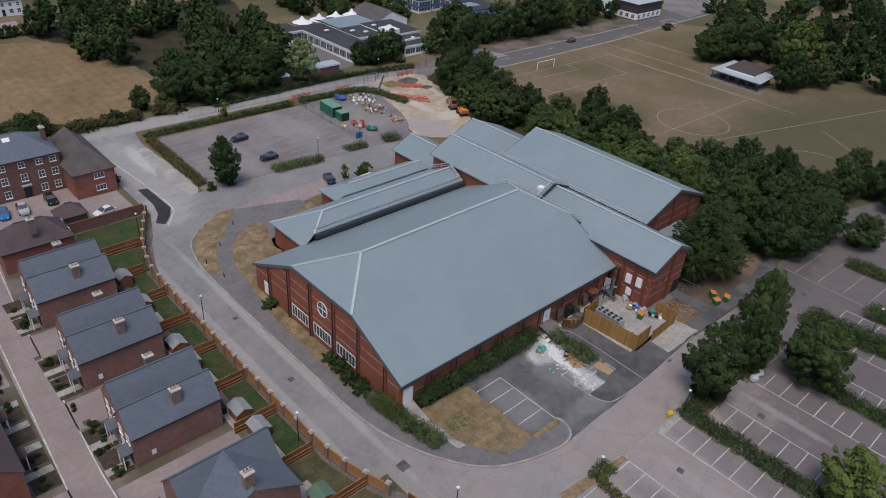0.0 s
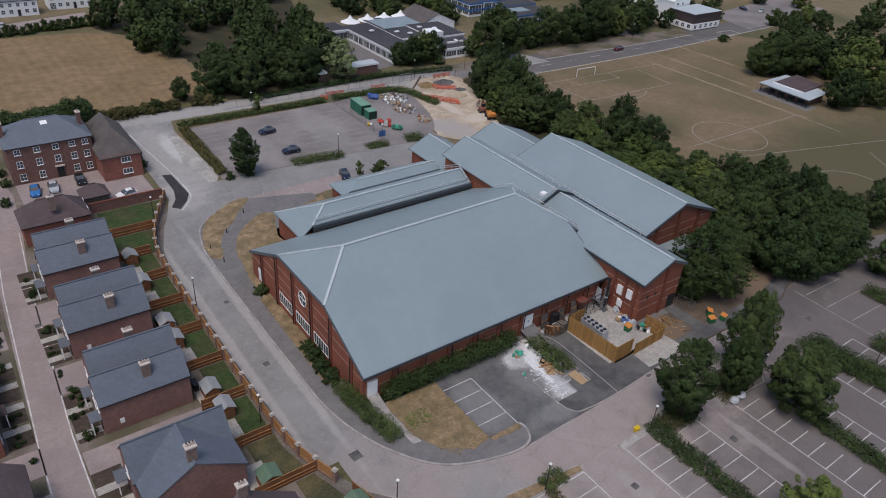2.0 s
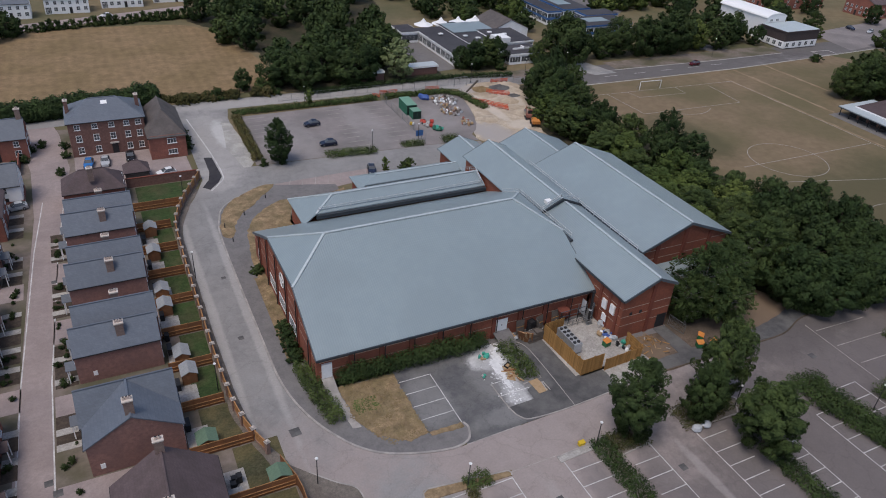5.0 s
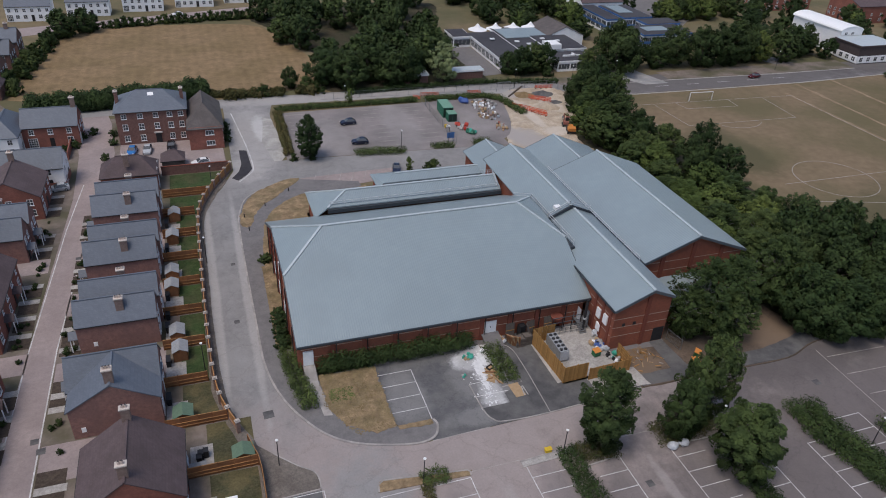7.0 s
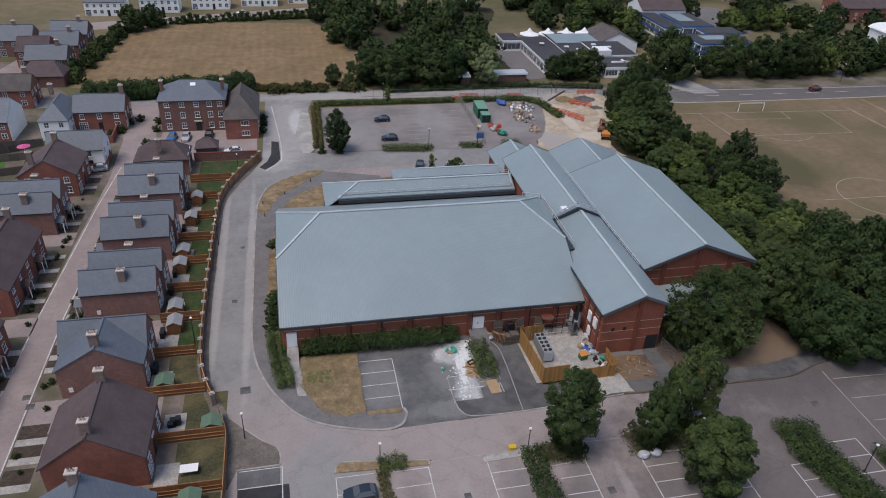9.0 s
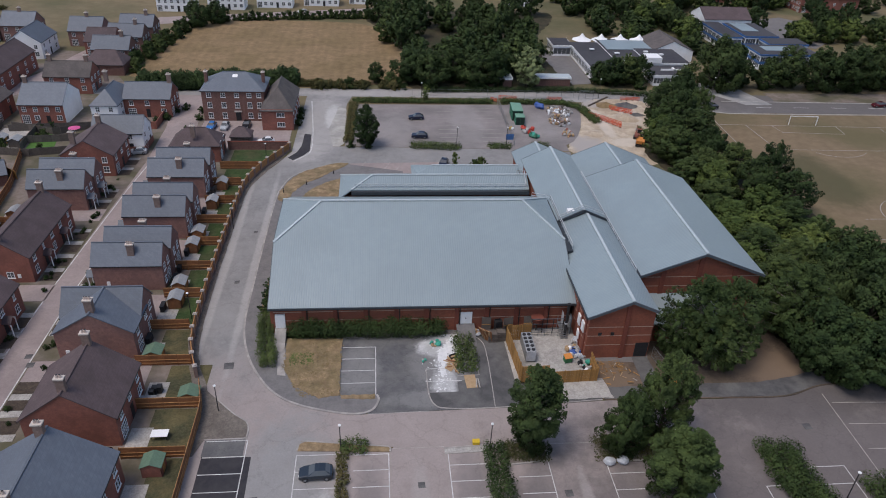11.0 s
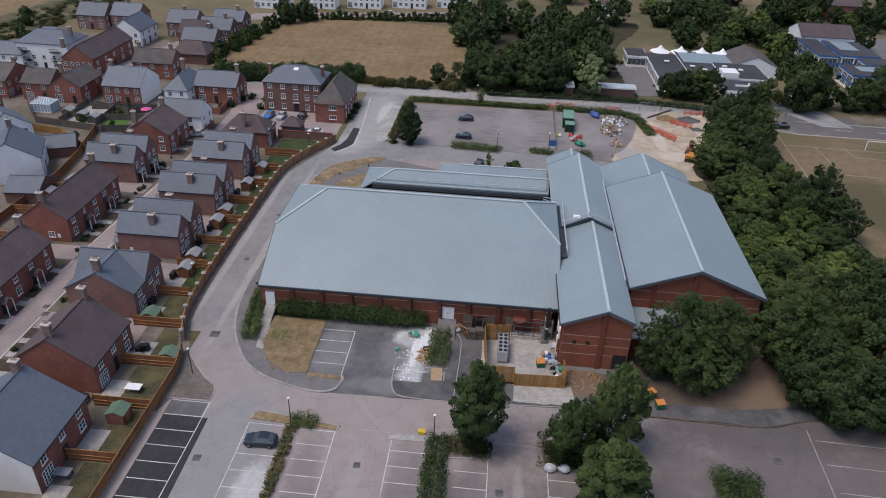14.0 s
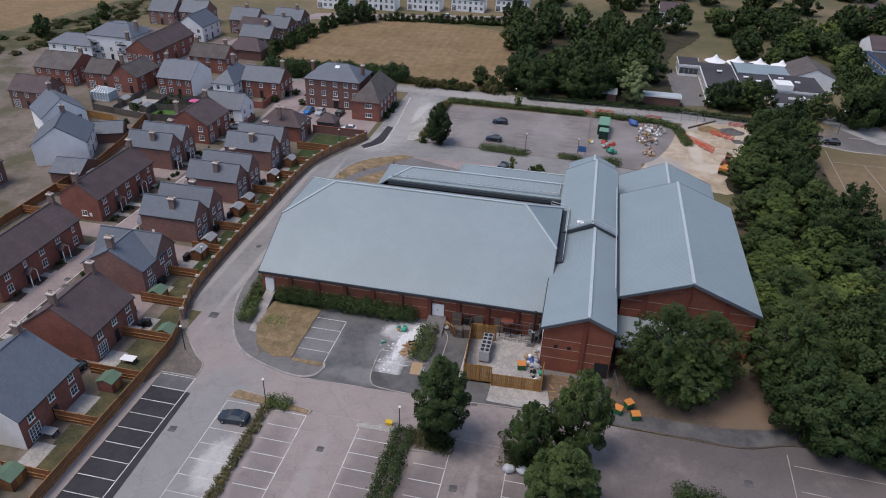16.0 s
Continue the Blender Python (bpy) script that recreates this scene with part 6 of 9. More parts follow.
KINDS = {}
for key, args in {
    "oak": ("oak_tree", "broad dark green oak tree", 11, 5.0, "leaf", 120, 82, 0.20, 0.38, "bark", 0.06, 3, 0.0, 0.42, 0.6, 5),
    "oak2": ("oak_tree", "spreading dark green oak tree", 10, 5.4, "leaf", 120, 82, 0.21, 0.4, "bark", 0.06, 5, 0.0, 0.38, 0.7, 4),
    "ash": ("ash_tree", "tall mid-green ash tree", 12, 4.4, "leaf_mid", 115, 82, 0.185, 0.3, "bark", 0.06, 7, 0.0, 0.36, 0.85, 7),
    "hazel": ("hazel_tree", "bushy yellow-green hazel tree", 8, 4.0, "leaf_light", 95, 75, 0.17, 0.2, "bark", 0.03, 8, 0.0, 0.35, 0.7, 6),
    "far_oak": ("oak_tree", "dark green oak in distant woodland", 11, 5.0, "leaf", 70, 34, 0.40, 0.38, "bark", 0.03, 4, 0.0, 0.4, 0.65, 4),
    "far_ash": ("ash_tree", "mid-green tree in distant woodland", 11, 4.6, "leaf_mid", 70, 34, 0.38, 0.34, "bark", 0.03, 6, 0.0, 0.36, 0.8, 5),
    "far_lime": ("lime_tree", "bright green tree in distant woodland", 10, 4.4, "leaf_light", 66, 34, 0.38, 0.34, "bark", 0.03, 9, 0.0, 0.38, 0.75, 4),
    "maple": ("maple_tree", "dense dark maple tree in the car park", 12.5, 3.6, "leaf", 210, 130, 0.118, 0.2, "bark", 0.03, 11, 0.0, 0.4, 0.62, 7),
    "rowan": ("rowan_tree", "open-crowned tree with mid-green leaves", 11, 4.0, "leaf_mid", 170, 145, 0.12, 0.16, "bark", 0.05, 13, 0.0, 0.34, 0.8, 9),
    "rowan2": ("rowan_tree", "open-crowned tree with mid-green leaves", 11, 4.0, "leaf_mid", 160, 145, 0.122, 0.16, "bark", 0.04, 15, 0.0, 0.4, 0.72, 7),
    "birch": ("birch_tree", "drooping birch with a pale trunk", 11.5, 4.6, "leaf_mid", 200, 105, 0.12, 0.14, "bark_pale", 0.07, 17, 0.32, 0.34, 0.75, 6),
    "willow": ("willow_tree", "pale silvery green willow tree", 10, 4.2, "leaf_pale", 90, 55, 0.23, 0.28, "bark", 0.08, 19, 0.15, 0.4, 0.65, 3),
    "lime": ("lime_tree", "bright yellow-green lime tree", 10, 4.2, "leaf_light", 110, 80, 0.18, 0.3, "bark", 0.06, 23, 0.0, 0.4, 0.65, 4),
    "bush": ("bush", "rounded green bush in uneven leaf", 3.2, 1.9, "leaf_mid", 34, 24, 0.22, 0.1, "bark", 0.0, 29, 0.0, 0.35, 0.6, 3),
    "bush_dry": ("bush", "browning scrub bush on rough ground", 2.4, 1.8, "leaf_dry", 30, 26, 0.2, 0.08, "bark", 0.0, 31, 0.0, 0.35, 0.6, 3),
    "shrub": ("shrub", "dark evergreen shrub beside a wall", 1.9, 1.3, "leaf", 34, 30, 0.12, 0.06, "bark", 0.0, 37, 0.0, 0.4, 0.5, 2),
    "sapling": ("sapling", "thin young tree with light leaves", 5.2, 1.3, "leaf_light", 26, 34, 0.13, 0.06, "bark", 0.25, 41, 0.0, 0.35, 0.9, 2),
}.items():
    KINDS[key] = tree_thing(*args)


def plant(key, x, y, height, radius=None, group="", label=""):
    """Sets a tree of the kind at its place, with its height and crown radius in metres."""
    src = KINDS[key]
    sz = height / src["h0"]
    sx = radius / src["r0"] if radius else sz
    m = pose(x, y, 0, 0, 0, random.uniform(0, 360))
    if src.matrix_basis.translation.z < -100:
        ob = src
    else:
        keep = src.scale.copy()
        src.scale = (1, 1, 1)
        ob = copy_thing(src, m)
        src.scale = keep
    ob.matrix_basis = m @ Matrix.Diagonal((sx, sx, sz, 1))
    if group:
        ob["group"] = group
    if label:
        ob["label"] = label
    return ob


random.seed(77)
# car park trees
plant("maple", 33.8, -23.2, 13.0, 3.8, "car park trees")
plant("rowan2", 44.6, -24.2, 9.6, 3.0, "car park trees")
plant("rowan2", 50.0, -21.6, 13.2, 3.6, "car park trees")
plant("rowan", 49.0, -30.8, 10.4, 4.8, "car park trees")
plant("lime", 31.4, -42.6, 7.6, 4.2, "car park trees")
plant("oak", 95.0, -20.5, 6.5, 4.0, "car park trees")
# birches beside the hall
for x, y, h, r in ((60.4, -6.0, 13.2, 5.2), (65.6, -4.8, 12.0, 5.2), (62.8, -8.8, 8.8, 4.4), (57.6, -6.6, 9.0, 3.0)):
    plant("birch", x, y, h, r, "birches beside the hall")
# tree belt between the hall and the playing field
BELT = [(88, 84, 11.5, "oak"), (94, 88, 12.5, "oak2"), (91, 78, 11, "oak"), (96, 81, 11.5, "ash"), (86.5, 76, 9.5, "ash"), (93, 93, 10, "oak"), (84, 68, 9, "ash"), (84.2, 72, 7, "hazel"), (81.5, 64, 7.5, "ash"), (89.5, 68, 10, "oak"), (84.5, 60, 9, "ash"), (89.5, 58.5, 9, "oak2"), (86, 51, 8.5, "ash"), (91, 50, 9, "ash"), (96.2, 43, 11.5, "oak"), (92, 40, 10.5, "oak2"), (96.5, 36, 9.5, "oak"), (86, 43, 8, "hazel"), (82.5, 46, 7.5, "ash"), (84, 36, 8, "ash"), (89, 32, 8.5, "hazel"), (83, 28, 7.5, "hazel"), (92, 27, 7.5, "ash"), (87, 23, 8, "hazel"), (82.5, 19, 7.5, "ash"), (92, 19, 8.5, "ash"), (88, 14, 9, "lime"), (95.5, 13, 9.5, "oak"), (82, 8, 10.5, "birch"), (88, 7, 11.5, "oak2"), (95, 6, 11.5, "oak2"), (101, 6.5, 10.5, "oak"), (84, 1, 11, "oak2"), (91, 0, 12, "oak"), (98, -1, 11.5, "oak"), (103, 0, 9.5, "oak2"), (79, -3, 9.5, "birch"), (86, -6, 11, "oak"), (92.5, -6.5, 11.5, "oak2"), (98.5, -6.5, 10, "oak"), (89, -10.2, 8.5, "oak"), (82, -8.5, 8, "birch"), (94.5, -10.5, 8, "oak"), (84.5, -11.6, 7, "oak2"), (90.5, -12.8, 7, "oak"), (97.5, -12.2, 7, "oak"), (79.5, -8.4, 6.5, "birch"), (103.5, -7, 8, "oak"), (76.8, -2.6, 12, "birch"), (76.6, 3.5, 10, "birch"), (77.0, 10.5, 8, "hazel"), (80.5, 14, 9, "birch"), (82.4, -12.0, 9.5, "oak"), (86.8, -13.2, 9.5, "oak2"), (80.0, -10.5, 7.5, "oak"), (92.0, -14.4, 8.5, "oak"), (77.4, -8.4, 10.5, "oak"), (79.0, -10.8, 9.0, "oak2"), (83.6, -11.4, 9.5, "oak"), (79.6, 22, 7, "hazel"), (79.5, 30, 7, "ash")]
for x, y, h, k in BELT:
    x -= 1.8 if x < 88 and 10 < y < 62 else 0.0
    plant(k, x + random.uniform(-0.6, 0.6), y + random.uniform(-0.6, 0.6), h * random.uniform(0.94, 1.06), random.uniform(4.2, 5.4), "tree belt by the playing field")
for i in range(24):
    y = random.uniform(-8, 84)
    plant("bush", random.uniform(80, 91), y, random.uniform(2.4, 4.2), None, "undergrowth of the tree belt")
# woodland behind the back road
WOOD = [(25, 115), (31, 111), (37, 116), (43, 110.5), (49, 113), (29, 122), (36, 124), (44, 120), (52, 119), (42, 130), (50, 128), (57, 124), (63, 132), (24, 150), (46, 148), (54, 150), (20, 158), (27, 164), (55, 162), (22, 174), (31, 178), (41, 172), (50, 176), (60, 172), (16, 186), (28, 190), (40, 188), (52, 190), (66, 184), (64, 148), (60, 140), (46, 138), (58, 133)]
for i, (x, y) in enumerate(WOOD):
    plant("oak" if y < 118 else ("far_oak", "far_ash", "far_oak", "far_oak", "far_oak")[i % 5], x + random.uniform(-1, 1), y + random.uniform(-1, 1), random.uniform(9.5, 12.5), random.uniform(4.6, 6.0), "woodland behind the back road")
plant("bush", 91.6, 111.6, 3.4, 2.2, "trees round the school", "grey-green rounded bush by the back road")
plant("willow", 58.6, 112.4, 11.5, 4.8, "woodland behind the back road")
# trees round the school and main road
for x, y, h, k in ((88.5, 115.5, 9.5, "ash"), (84, 114, 8.5, "oak"), (92.5, 117, 8.5, "oak2"), (80.5, 116, 6.5, "far_oak"), (106, 114, 7, "ash"), (115, 112, 15.5, "oak2"), (120, 115, 13, "far_oak"), (123, 118, 7, "ash"), (130, 113, 8, "far_ash"), (137, 114, 12.5, "oak"), (146, 112, 13, "oak2"), (155, 111.5, 13.5, "oak"), (162, 114, 13.5, "oak2"), (170, 113, 10, "lime"), (179, 112, 10, "far_oak"), (188, 116, 10, "far_oak"), (100, 205, 11, "far_oak"), (108, 174, 8, "far_oak"), (117, 184, 9, "far_oak"), (126, 190, 11, "far_lime"), (139, 214, 12, "far_oak"), (150, 205, 11, "far_ash"), (76, 200, 11, "far_oak"), (160, 182, 9, "far_oak"), (185, 175, 10, "far_oak"), (195, 150, 11, "far_ash"), (192, 130, 10, "far_oak"), (122, 148, 8, "far_ash"), (105, 162, 7, "far_lime"), (98, 178, 8, "far_oak"), (128, 166, 8, "far_oak"), (112, 196, 10, "far_oak"), (103, 205, 11, "far_oak"), (93, 202, 10, "far_ash"), (115, 209, 12, "far_oak"), (121, 198, 10, "far_ash"), (113, 180, 8, "far_lime"), (135, 206, 12, "far_oak"), (144, 218, 12, "far_ash"), (194, 119, 10, "oak"), (201, 168, 10, "far_ash"), (193, 144, 9, "far_oak"), (164, 116, 10, "lime"), (172, 118, 11, "oak")):
    plant(k, x, y, h, h * 0.51, "trees round the school")
# trees beside the playing field
for x, y, h, k, q in ((179.5, 60, 10.5, "rowan2", 0.46), (184, 57, 12.5, "oak", 0.5), (189, 62, 13, "far_oak", 0.5), (191, 53, 13, "oak", 0.5), (197, 58, 13.5, "far_oak", 0.5), (199, 49, 12, "far_oak", 0.5), (205, 56, 11, "far_oak", 0.5), (174.2, 30.2, 11.5, "oak", 0.45), (180, 30.5, 9.5, "oak2", 0.48), (191, 36.5, 17, "lime", 0.5), (202, 42, 14, "far_lime", 0.5), (187, 26, 9, "ash", 0.5), (196, 27, 11, "far_oak", 0.5), (207, 33, 9, "far_oak", 0.5), (205, 22, 11, "far_oak", 0.5), (199, 12, 11, "far_oak", 0.48), (252, 47, 9, "far_oak", 0.5), (228, 54, 11, "far_oak", 0.5), (216, 62, 10, "far_ash", 0.5), (222, 72, 10, "far_oak", 0.5), (236, 62, 10, "far_oak", 0.5), (222, 10, 12, "far_oak", 0.5), (236, 20, 11, "far_ash", 0.5), (112, -10, 8.5, "oak", 0.48), (119, -14, 8.5, "oak2", 0.48), (115, -20, 8, "oak", 0.48), (124, -8, 8, "oak", 0.48)):
    plant(k, x, y, h, h * q, "trees beside the playing field")
plant("bush", 204, 90, 2.4, 2.6, "trees beside the playing field")
# scrub and hedgerows by the hay field
for i in range(30):
    plant("bush_dry" if i % 3 else "bush", random.uniform(-6, 24), random.uniform(108.8, 113.0), random.uniform(1.4, 3.0), None, "scrub beside the back road")
hedge_run("hedge", [(30, 107.4), (44, 107.9), (60, 108.6), (72, 108.4), (84, 106.6), (92, 105.4)], 1.6, 1.5, "leaf", "rough dark hedge behind the back road fence", 0.24, 20)
plant("oak", 15.5, 114.5, 6.0, 2.8, "scrub beside the back road")
plant("ash", 19.5, 111.5, 4.6, 2.4, "scrub beside the back road")
hedge_run("hedge", [(-47, 106), (-26, 109.6), (-6.5, 112.6)], 3.6, 4.6, "leaf", "tall clipped hedge south of the hay field", 0.3, 70)
hedge_run("hedge", [(-6.5, 112.0), (10, 109.8)], 2.2, 1.8, "leaf_dry", "low browning scrub hedge beside the back road", 0.25, 36)
for i in range(22):
    f = i / 21
    plant("bush", -54 + random.uniform(-2, 2) + 5 * f, 122 + 54 * f, random.uniform(2.5, 5.0), None, "hedgerow west of the hay field")
for i in range(30):
    f = i / 29
    plant("bush", -48 + 62 * f, 181 + 10 * f + random.uniform(-1, 1), random.uniform(2.2, 3.6), None, "hedgerow north of the hay field")
plant("far_oak", -46, 174, 8.5, 4.6, "hedgerow north of the hay field")
plant("far_oak", -40, 179, 7.5, 4.2, "hedgerow north of the hay field")
for x, y, h in ((-134, 122, 8), (-120, 132, 6), (-130, 150, 7)):
    plant("far_ash", x, y, h, None, "trees by the stubble field")
for i in range(90):
    plant("bush_dry" if i % 3 else "bush", -136 + i * 0.1 + random.uniform(-11, 9), 96 + i * 1.1, random.uniform(0.6, 1.5), random.uniform(1.4, 2.6), "hedgerow by the stubble field")
# car park at the back
plant("maple", 13.2, 69.4, 9.8, 3.3, "car park trees")
for x, y, h in ((9.6, 68.4, 1.8), (13.6, 68.0, 1.6), (38.0, 57.4, 2.6), (36.6, 57.0, 2.2)):
    plant("bush", x, y, h, None, "shrubs of the back car park")
plant("sapling", 28.5, 98.8, 5.2, None, "saplings of the back car park")
plant("sapling", 32.2, 56.4, 4.4, None, "saplings of the back car park")
# shrubs along the hall's west and south walls
for x, y, s in ((-0.9, 29.4, 1.0), (-0.8, 14.0, 0.9), (-0.9, 11.6, 1.15), (-1.2, 9.0, 1.1), (-1.2, 6.4, 1.15), ):
    plant("shrub", x, y, 1.6 * s, 1.45 * s, "shrubs along the hall wall")
hedge_run("hedge", [(2.8, 0.6), (12, 0.3), (25.0, 0.2)], 3.0, 3.0, "leaf_mid", "shaggy laurel hedge along the south wall", 0.14, 60)
hedge_run("hedge", [(0.5, 0.6), (0.75, 5.2)], 0.9, 3.3, "leaf_mid", "climbing shrub at the corner of the hall", 0.12, 90)
hedge_run("hedge", [(-1.0, 4.4), (-0.7, 0), (0.6, -7.2)], 2.0, 1.9, "leaf_mid", "leafy shrub border at the corner of the hall", 0.12, 80)
hedge_run("hedge", [(73.2, -30.2), (74.0, -36)], 3.2, 1.8, "leaf_mid", "rounded green shrub bed in the car park", 0.14, 70)
hedge_run("hedge", [(27.6, -1.6), (27.6, -9.2)], 2.5, 1.4, "leaf_mid", "low green hedge by the parking court", 0.14, 60)
hedge_run("hedge", [(9.0, 71), (9.6, 96.5)], 1.9, 1.4, "leaf_dry", "browning hedge round the back car park", 0.18, 40)
hedge_run("hedge", [(9.6, 98.8), (46.5, 98.6)], 1.9, 1.3, "leaf_mid", "clipped hedge behind the back car park", 0.18, 40)
hedge_run("hedge", [(49, 98.8), (66, 98.2), (69.5, 94.5), (71.5, 84)], 2.0, 1.4, "leaf_mid", "clipped hedge round the compound", 0.18, 40)
hedge_run("hedge", [(23.5, 68.8), (34.5, 67.9)], 2.6, 1.3, "leaf_mid", "low clipped hedge on a kerbed island", 0.15, 45)
hedge_run("hedge", [(41.5, 69.0), (46.5, 68.4)], 2.4, 1.1, "leaf_mid", "low clipped hedge beside the parking sign", 0.15, 45)
hedge_run("hedge", [(51.5, 68.4), (55.0, 67.8)], 2.8, 1.6, "leaf_mid", "low clipped hedge beside the compound", 0.15, 45)
hedge_run("hedge", [(11.0, -22.6), (11.2, -28), (11.3, -60)], 1.2, 0.9, "leaf_dry", "sparse dry hedge between parking rows", 0.13, 36)
hedge_run("hedge", [(10.8, -21.9), (14.0, -22.1)], 1.7, 1.3, "leaf_mid", "leafy shrub bed at the end of the parking row", 0.13, 60)
hedge_run("hedge", [(29.2, -22.4), (29.2, -60)], 2.4, 1.3, "leaf_mid", "overgrown green hedge between parking rows", 0.14, 60)
hedge_run("hedge", [(30.4, -23.2), (35.2, -23.8)], 2.6, 1.0, "leaf_dry", "low browning hedge at the foot of a tree", 0.14, 60)
hedge_run("hedge", [(41.8, -23.6), (50.5, -22.8)], 3.4, 1.0, "leaf_dry", "low browning hedge at the foot of the trees", 0.14, 60)
hedge_run("hedge", [(64.0, -24.4), (63.4, -28), (65.4, -36.5), (67.5, -60)], 4.2, 1.8, "leaf_mid", "broad green hedge between parking rows", 0.15, 70)
hedge_run("hedge", [(86.5, -22), (88, -60)], 3.0, 1.4, "leaf_mid", "broad green hedge at the far parking row", 0.15, 60)
hedge_run("hedge", [(49, -32), (49, -60)], 2.4, 1.2, "leaf_mid", "green hedge between parking rows", 0.14, 60)

# ---- gardens, walls and fences ----
WALL_LINE = [(-3.9, 66.6), (-6.0, 62.2), (-8.4, 57), (-10.2, 51.4), (-11.1, 45.5), (-11.3, 26), (-11.2, 10), (-10.8, 0), (-9.7, -5.5), (-7.7, -10.8)]


def along(line, step):
    """Points at even steps along a plan line, with the run's direction."""
    pts, out, carry = [Vector(p) for p in line], [], 0.0
    for a, b in zip(pts, pts[1:]):
        L = (b - a).length
        d = (b - a) / L
        s = carry
        while s < L:
            out.append((a + d * s, d))
            s += step
        carry = s - L
    return out


wl_ = thing("garden_wall", "brick-piered garden wall with orange timber panels", "wall", pose(0, 0, 0))
posts = along(spline(WALL_LINE, 5), 2.95)
pier_me = Mesh().box(-0.24, -0.24, 0, 0.24, 0.24, 1.95).data("pier", M["pier"])
cap_me = Mesh().box(-0.31, -0.31, 1.95, 0.31, 0.31, 2.05).solid([(-0.24, -0.24, 2.05), (0.24, -0.24, 2.05), (0.24, 0.24, 2.05), (-0.24, 0.24, 2.05)], (0, 0, -0.01)).box(-0.16, -0.16, 2.05, 0.16, 0.16, 2.14).data("pier_cap", M["cap"])
for i, (p, d) in enumerate(posts):
    m4 = Matrix.Translation((p.x, p.y, 0)) @ Matrix.Rotation(math.atan2(d.y, d.x), 4, "Z")
    b = part("pier", pier_me, None, wl_)
    b.matrix_basis = m4
    part("pier_cap", cap_me, None, b)
    if i + 1 < len(posts):
        q = posts[i + 1][0]
        a = Vector((p.x, p.y, 0)) + (Vector((q.x, q.y, 0)) - Vector((p.x, p.y, 0))).normalized() * 0.26
        e = Vector((q.x, q.y, 0)) - (Vector((q.x, q.y, 0)) - Vector((p.x, p.y, 0))).normalized() * 0.26
        part("plinth", Mesh().bar(a + Vector((0, 0, 0.22)), e + Vector((0, 0, 0.22)), 0.22, 0.45), M["pier"], wl_)
        m = Mesh()
        u = (e - a).normalized()
        s = Vector((-u.y, u.x, 0))
        n, L = 14, (e - a).length
        out = []
        for k in range(n):
            off = 0.03 if k % 2 else 0.0
            out += [(L * (k + 0.02) / n, off), (L * (k + 0.98) / n, off)]
        prof = [(q, 0.02 + w) for q, w in out] + [(q, -0.02 - w) for q, w in out[::-1]]
        m.solid([tuple(a + u * q + s * w + Vector((0, 0, 1.8))) for q, w in prof[::-1]], (0, 0, -1.35))
        part("capping", Mesh().bar(a + Vector((0, 0, 1.83)), e + Vector((0, 0, 1.83)), 0.12, 0.06), M["rail"], wl_)
        part("timber_panel", m, M["rail"], wl_)


def fence(line, height=1.8, step=1.83, material="timber", label="orange timber garden fence", group="garden fences", rails=True, outer=False):
    f = thing("timber_fence", label, "fence", pose(0, 0, 0), group)
    ps = along(line, step)
    last = Vector(line[-1])
    if (ps[-1][0] - last).length > 0.4:
        ps.append((last, ps[-1][1]))
    for i, (p, d) in enumerate(ps):
        part("fence_post", Mesh().box(p.x - 0.06, p.y - 0.06, 0, p.x + 0.06, p.y + 0.06, height + 0.08), M[material], f)
        if i + 1 < len(ps):
            q = ps[i + 1][0]
            a, b = Vector((p.x, p.y, 0)), Vector((q.x, q.y, 0))
            u = (b - a).normalized()
            s = Vector((-u.y, u.x, 0))
            m = Mesh()
            n = 9 if rails else 2
            prof = []
            for k in range(n):
                z = 0.1 + (height - 0.12) * k / n
                prof += [(0.035, z), (0.012, z + (height - 0.12) / n * 0.99)]
            prof += [(-0.02, height - 0.02), (-0.02, 0.1)]
            m.solid([tuple(a + s * w + Vector((0, 0, z))) for w, z in prof], b - a)
            for z in ((0.45, 1.0, height) if material == "timber" else (height,)):
                part("rail", Mesh().bar(a + Vector((0, 0, z)) - s * ((-0.07 if outer else 0.05) if z < height else 0), b + Vector((0, 0, z)) - s * ((-0.07 if outer else 0.05) if z < height else 0), 0.07, 0.09), M["rail" if material == "timber" else material], f)
            part("fence_panel", m, M[material], f)
    return f


for y in (49.0, 41.2, 33.4, 25.6, 17.8, 10.0, 2.0):
    fence([(-17.2, y), (-11.4, y)])
fence([(-17.0, -5.9), (-9.8, -5.9)])
fence([(-15.0, -14.2), (-6.9, -14.2)])
fence([(-14.2, -22.3), (-6.8, -22.3)])
fence([(-13.0, -31.0), (-6.9, -31.0)])
fence([(-13.0, -39.5), (-6.9, -39.5)])
fence([(-7.7, -10.8), (-6.6, -15), (-6.5, -50)], 1.8, outer=True)
for y in (56.8,):
    fence([(-17.2, y), (-8.8, y)])
flat("lawn", [(-16.0, 49.2), (-10.4, 49.2), (-9.2, 54), (-8.7, 56.6), (-16.0, 56.6)], 0.07, M["lawn_lush"], "green back garden lawn", "lawn")
flat("lawn", [(-16.0, 57.0), (-8.4, 57.0), (-5.0, 64.6), (-4.6, 66.6), (-16.0, 66.6)], 0.07, M["lawn_lush"], "green back garden lawn", "lawn")
fence([(-54.0, 10), (-54.0, 38), (-55.5, 48), (-59.5, 63)], 1.8)
fence([(-54.0, 10), (-54, -30)], 1.8)
for y in (14, 23.4, 33):
    fence([(-54, y), (-46.2, y)])
for y in (63, 70, 77):
    fence([(-59.5 - (y - 63) * 0.6, y), (-50, y + 2)], 1.7, 1.83, "timber_grey", "weathered grey garden fence", "weathered garden fences")
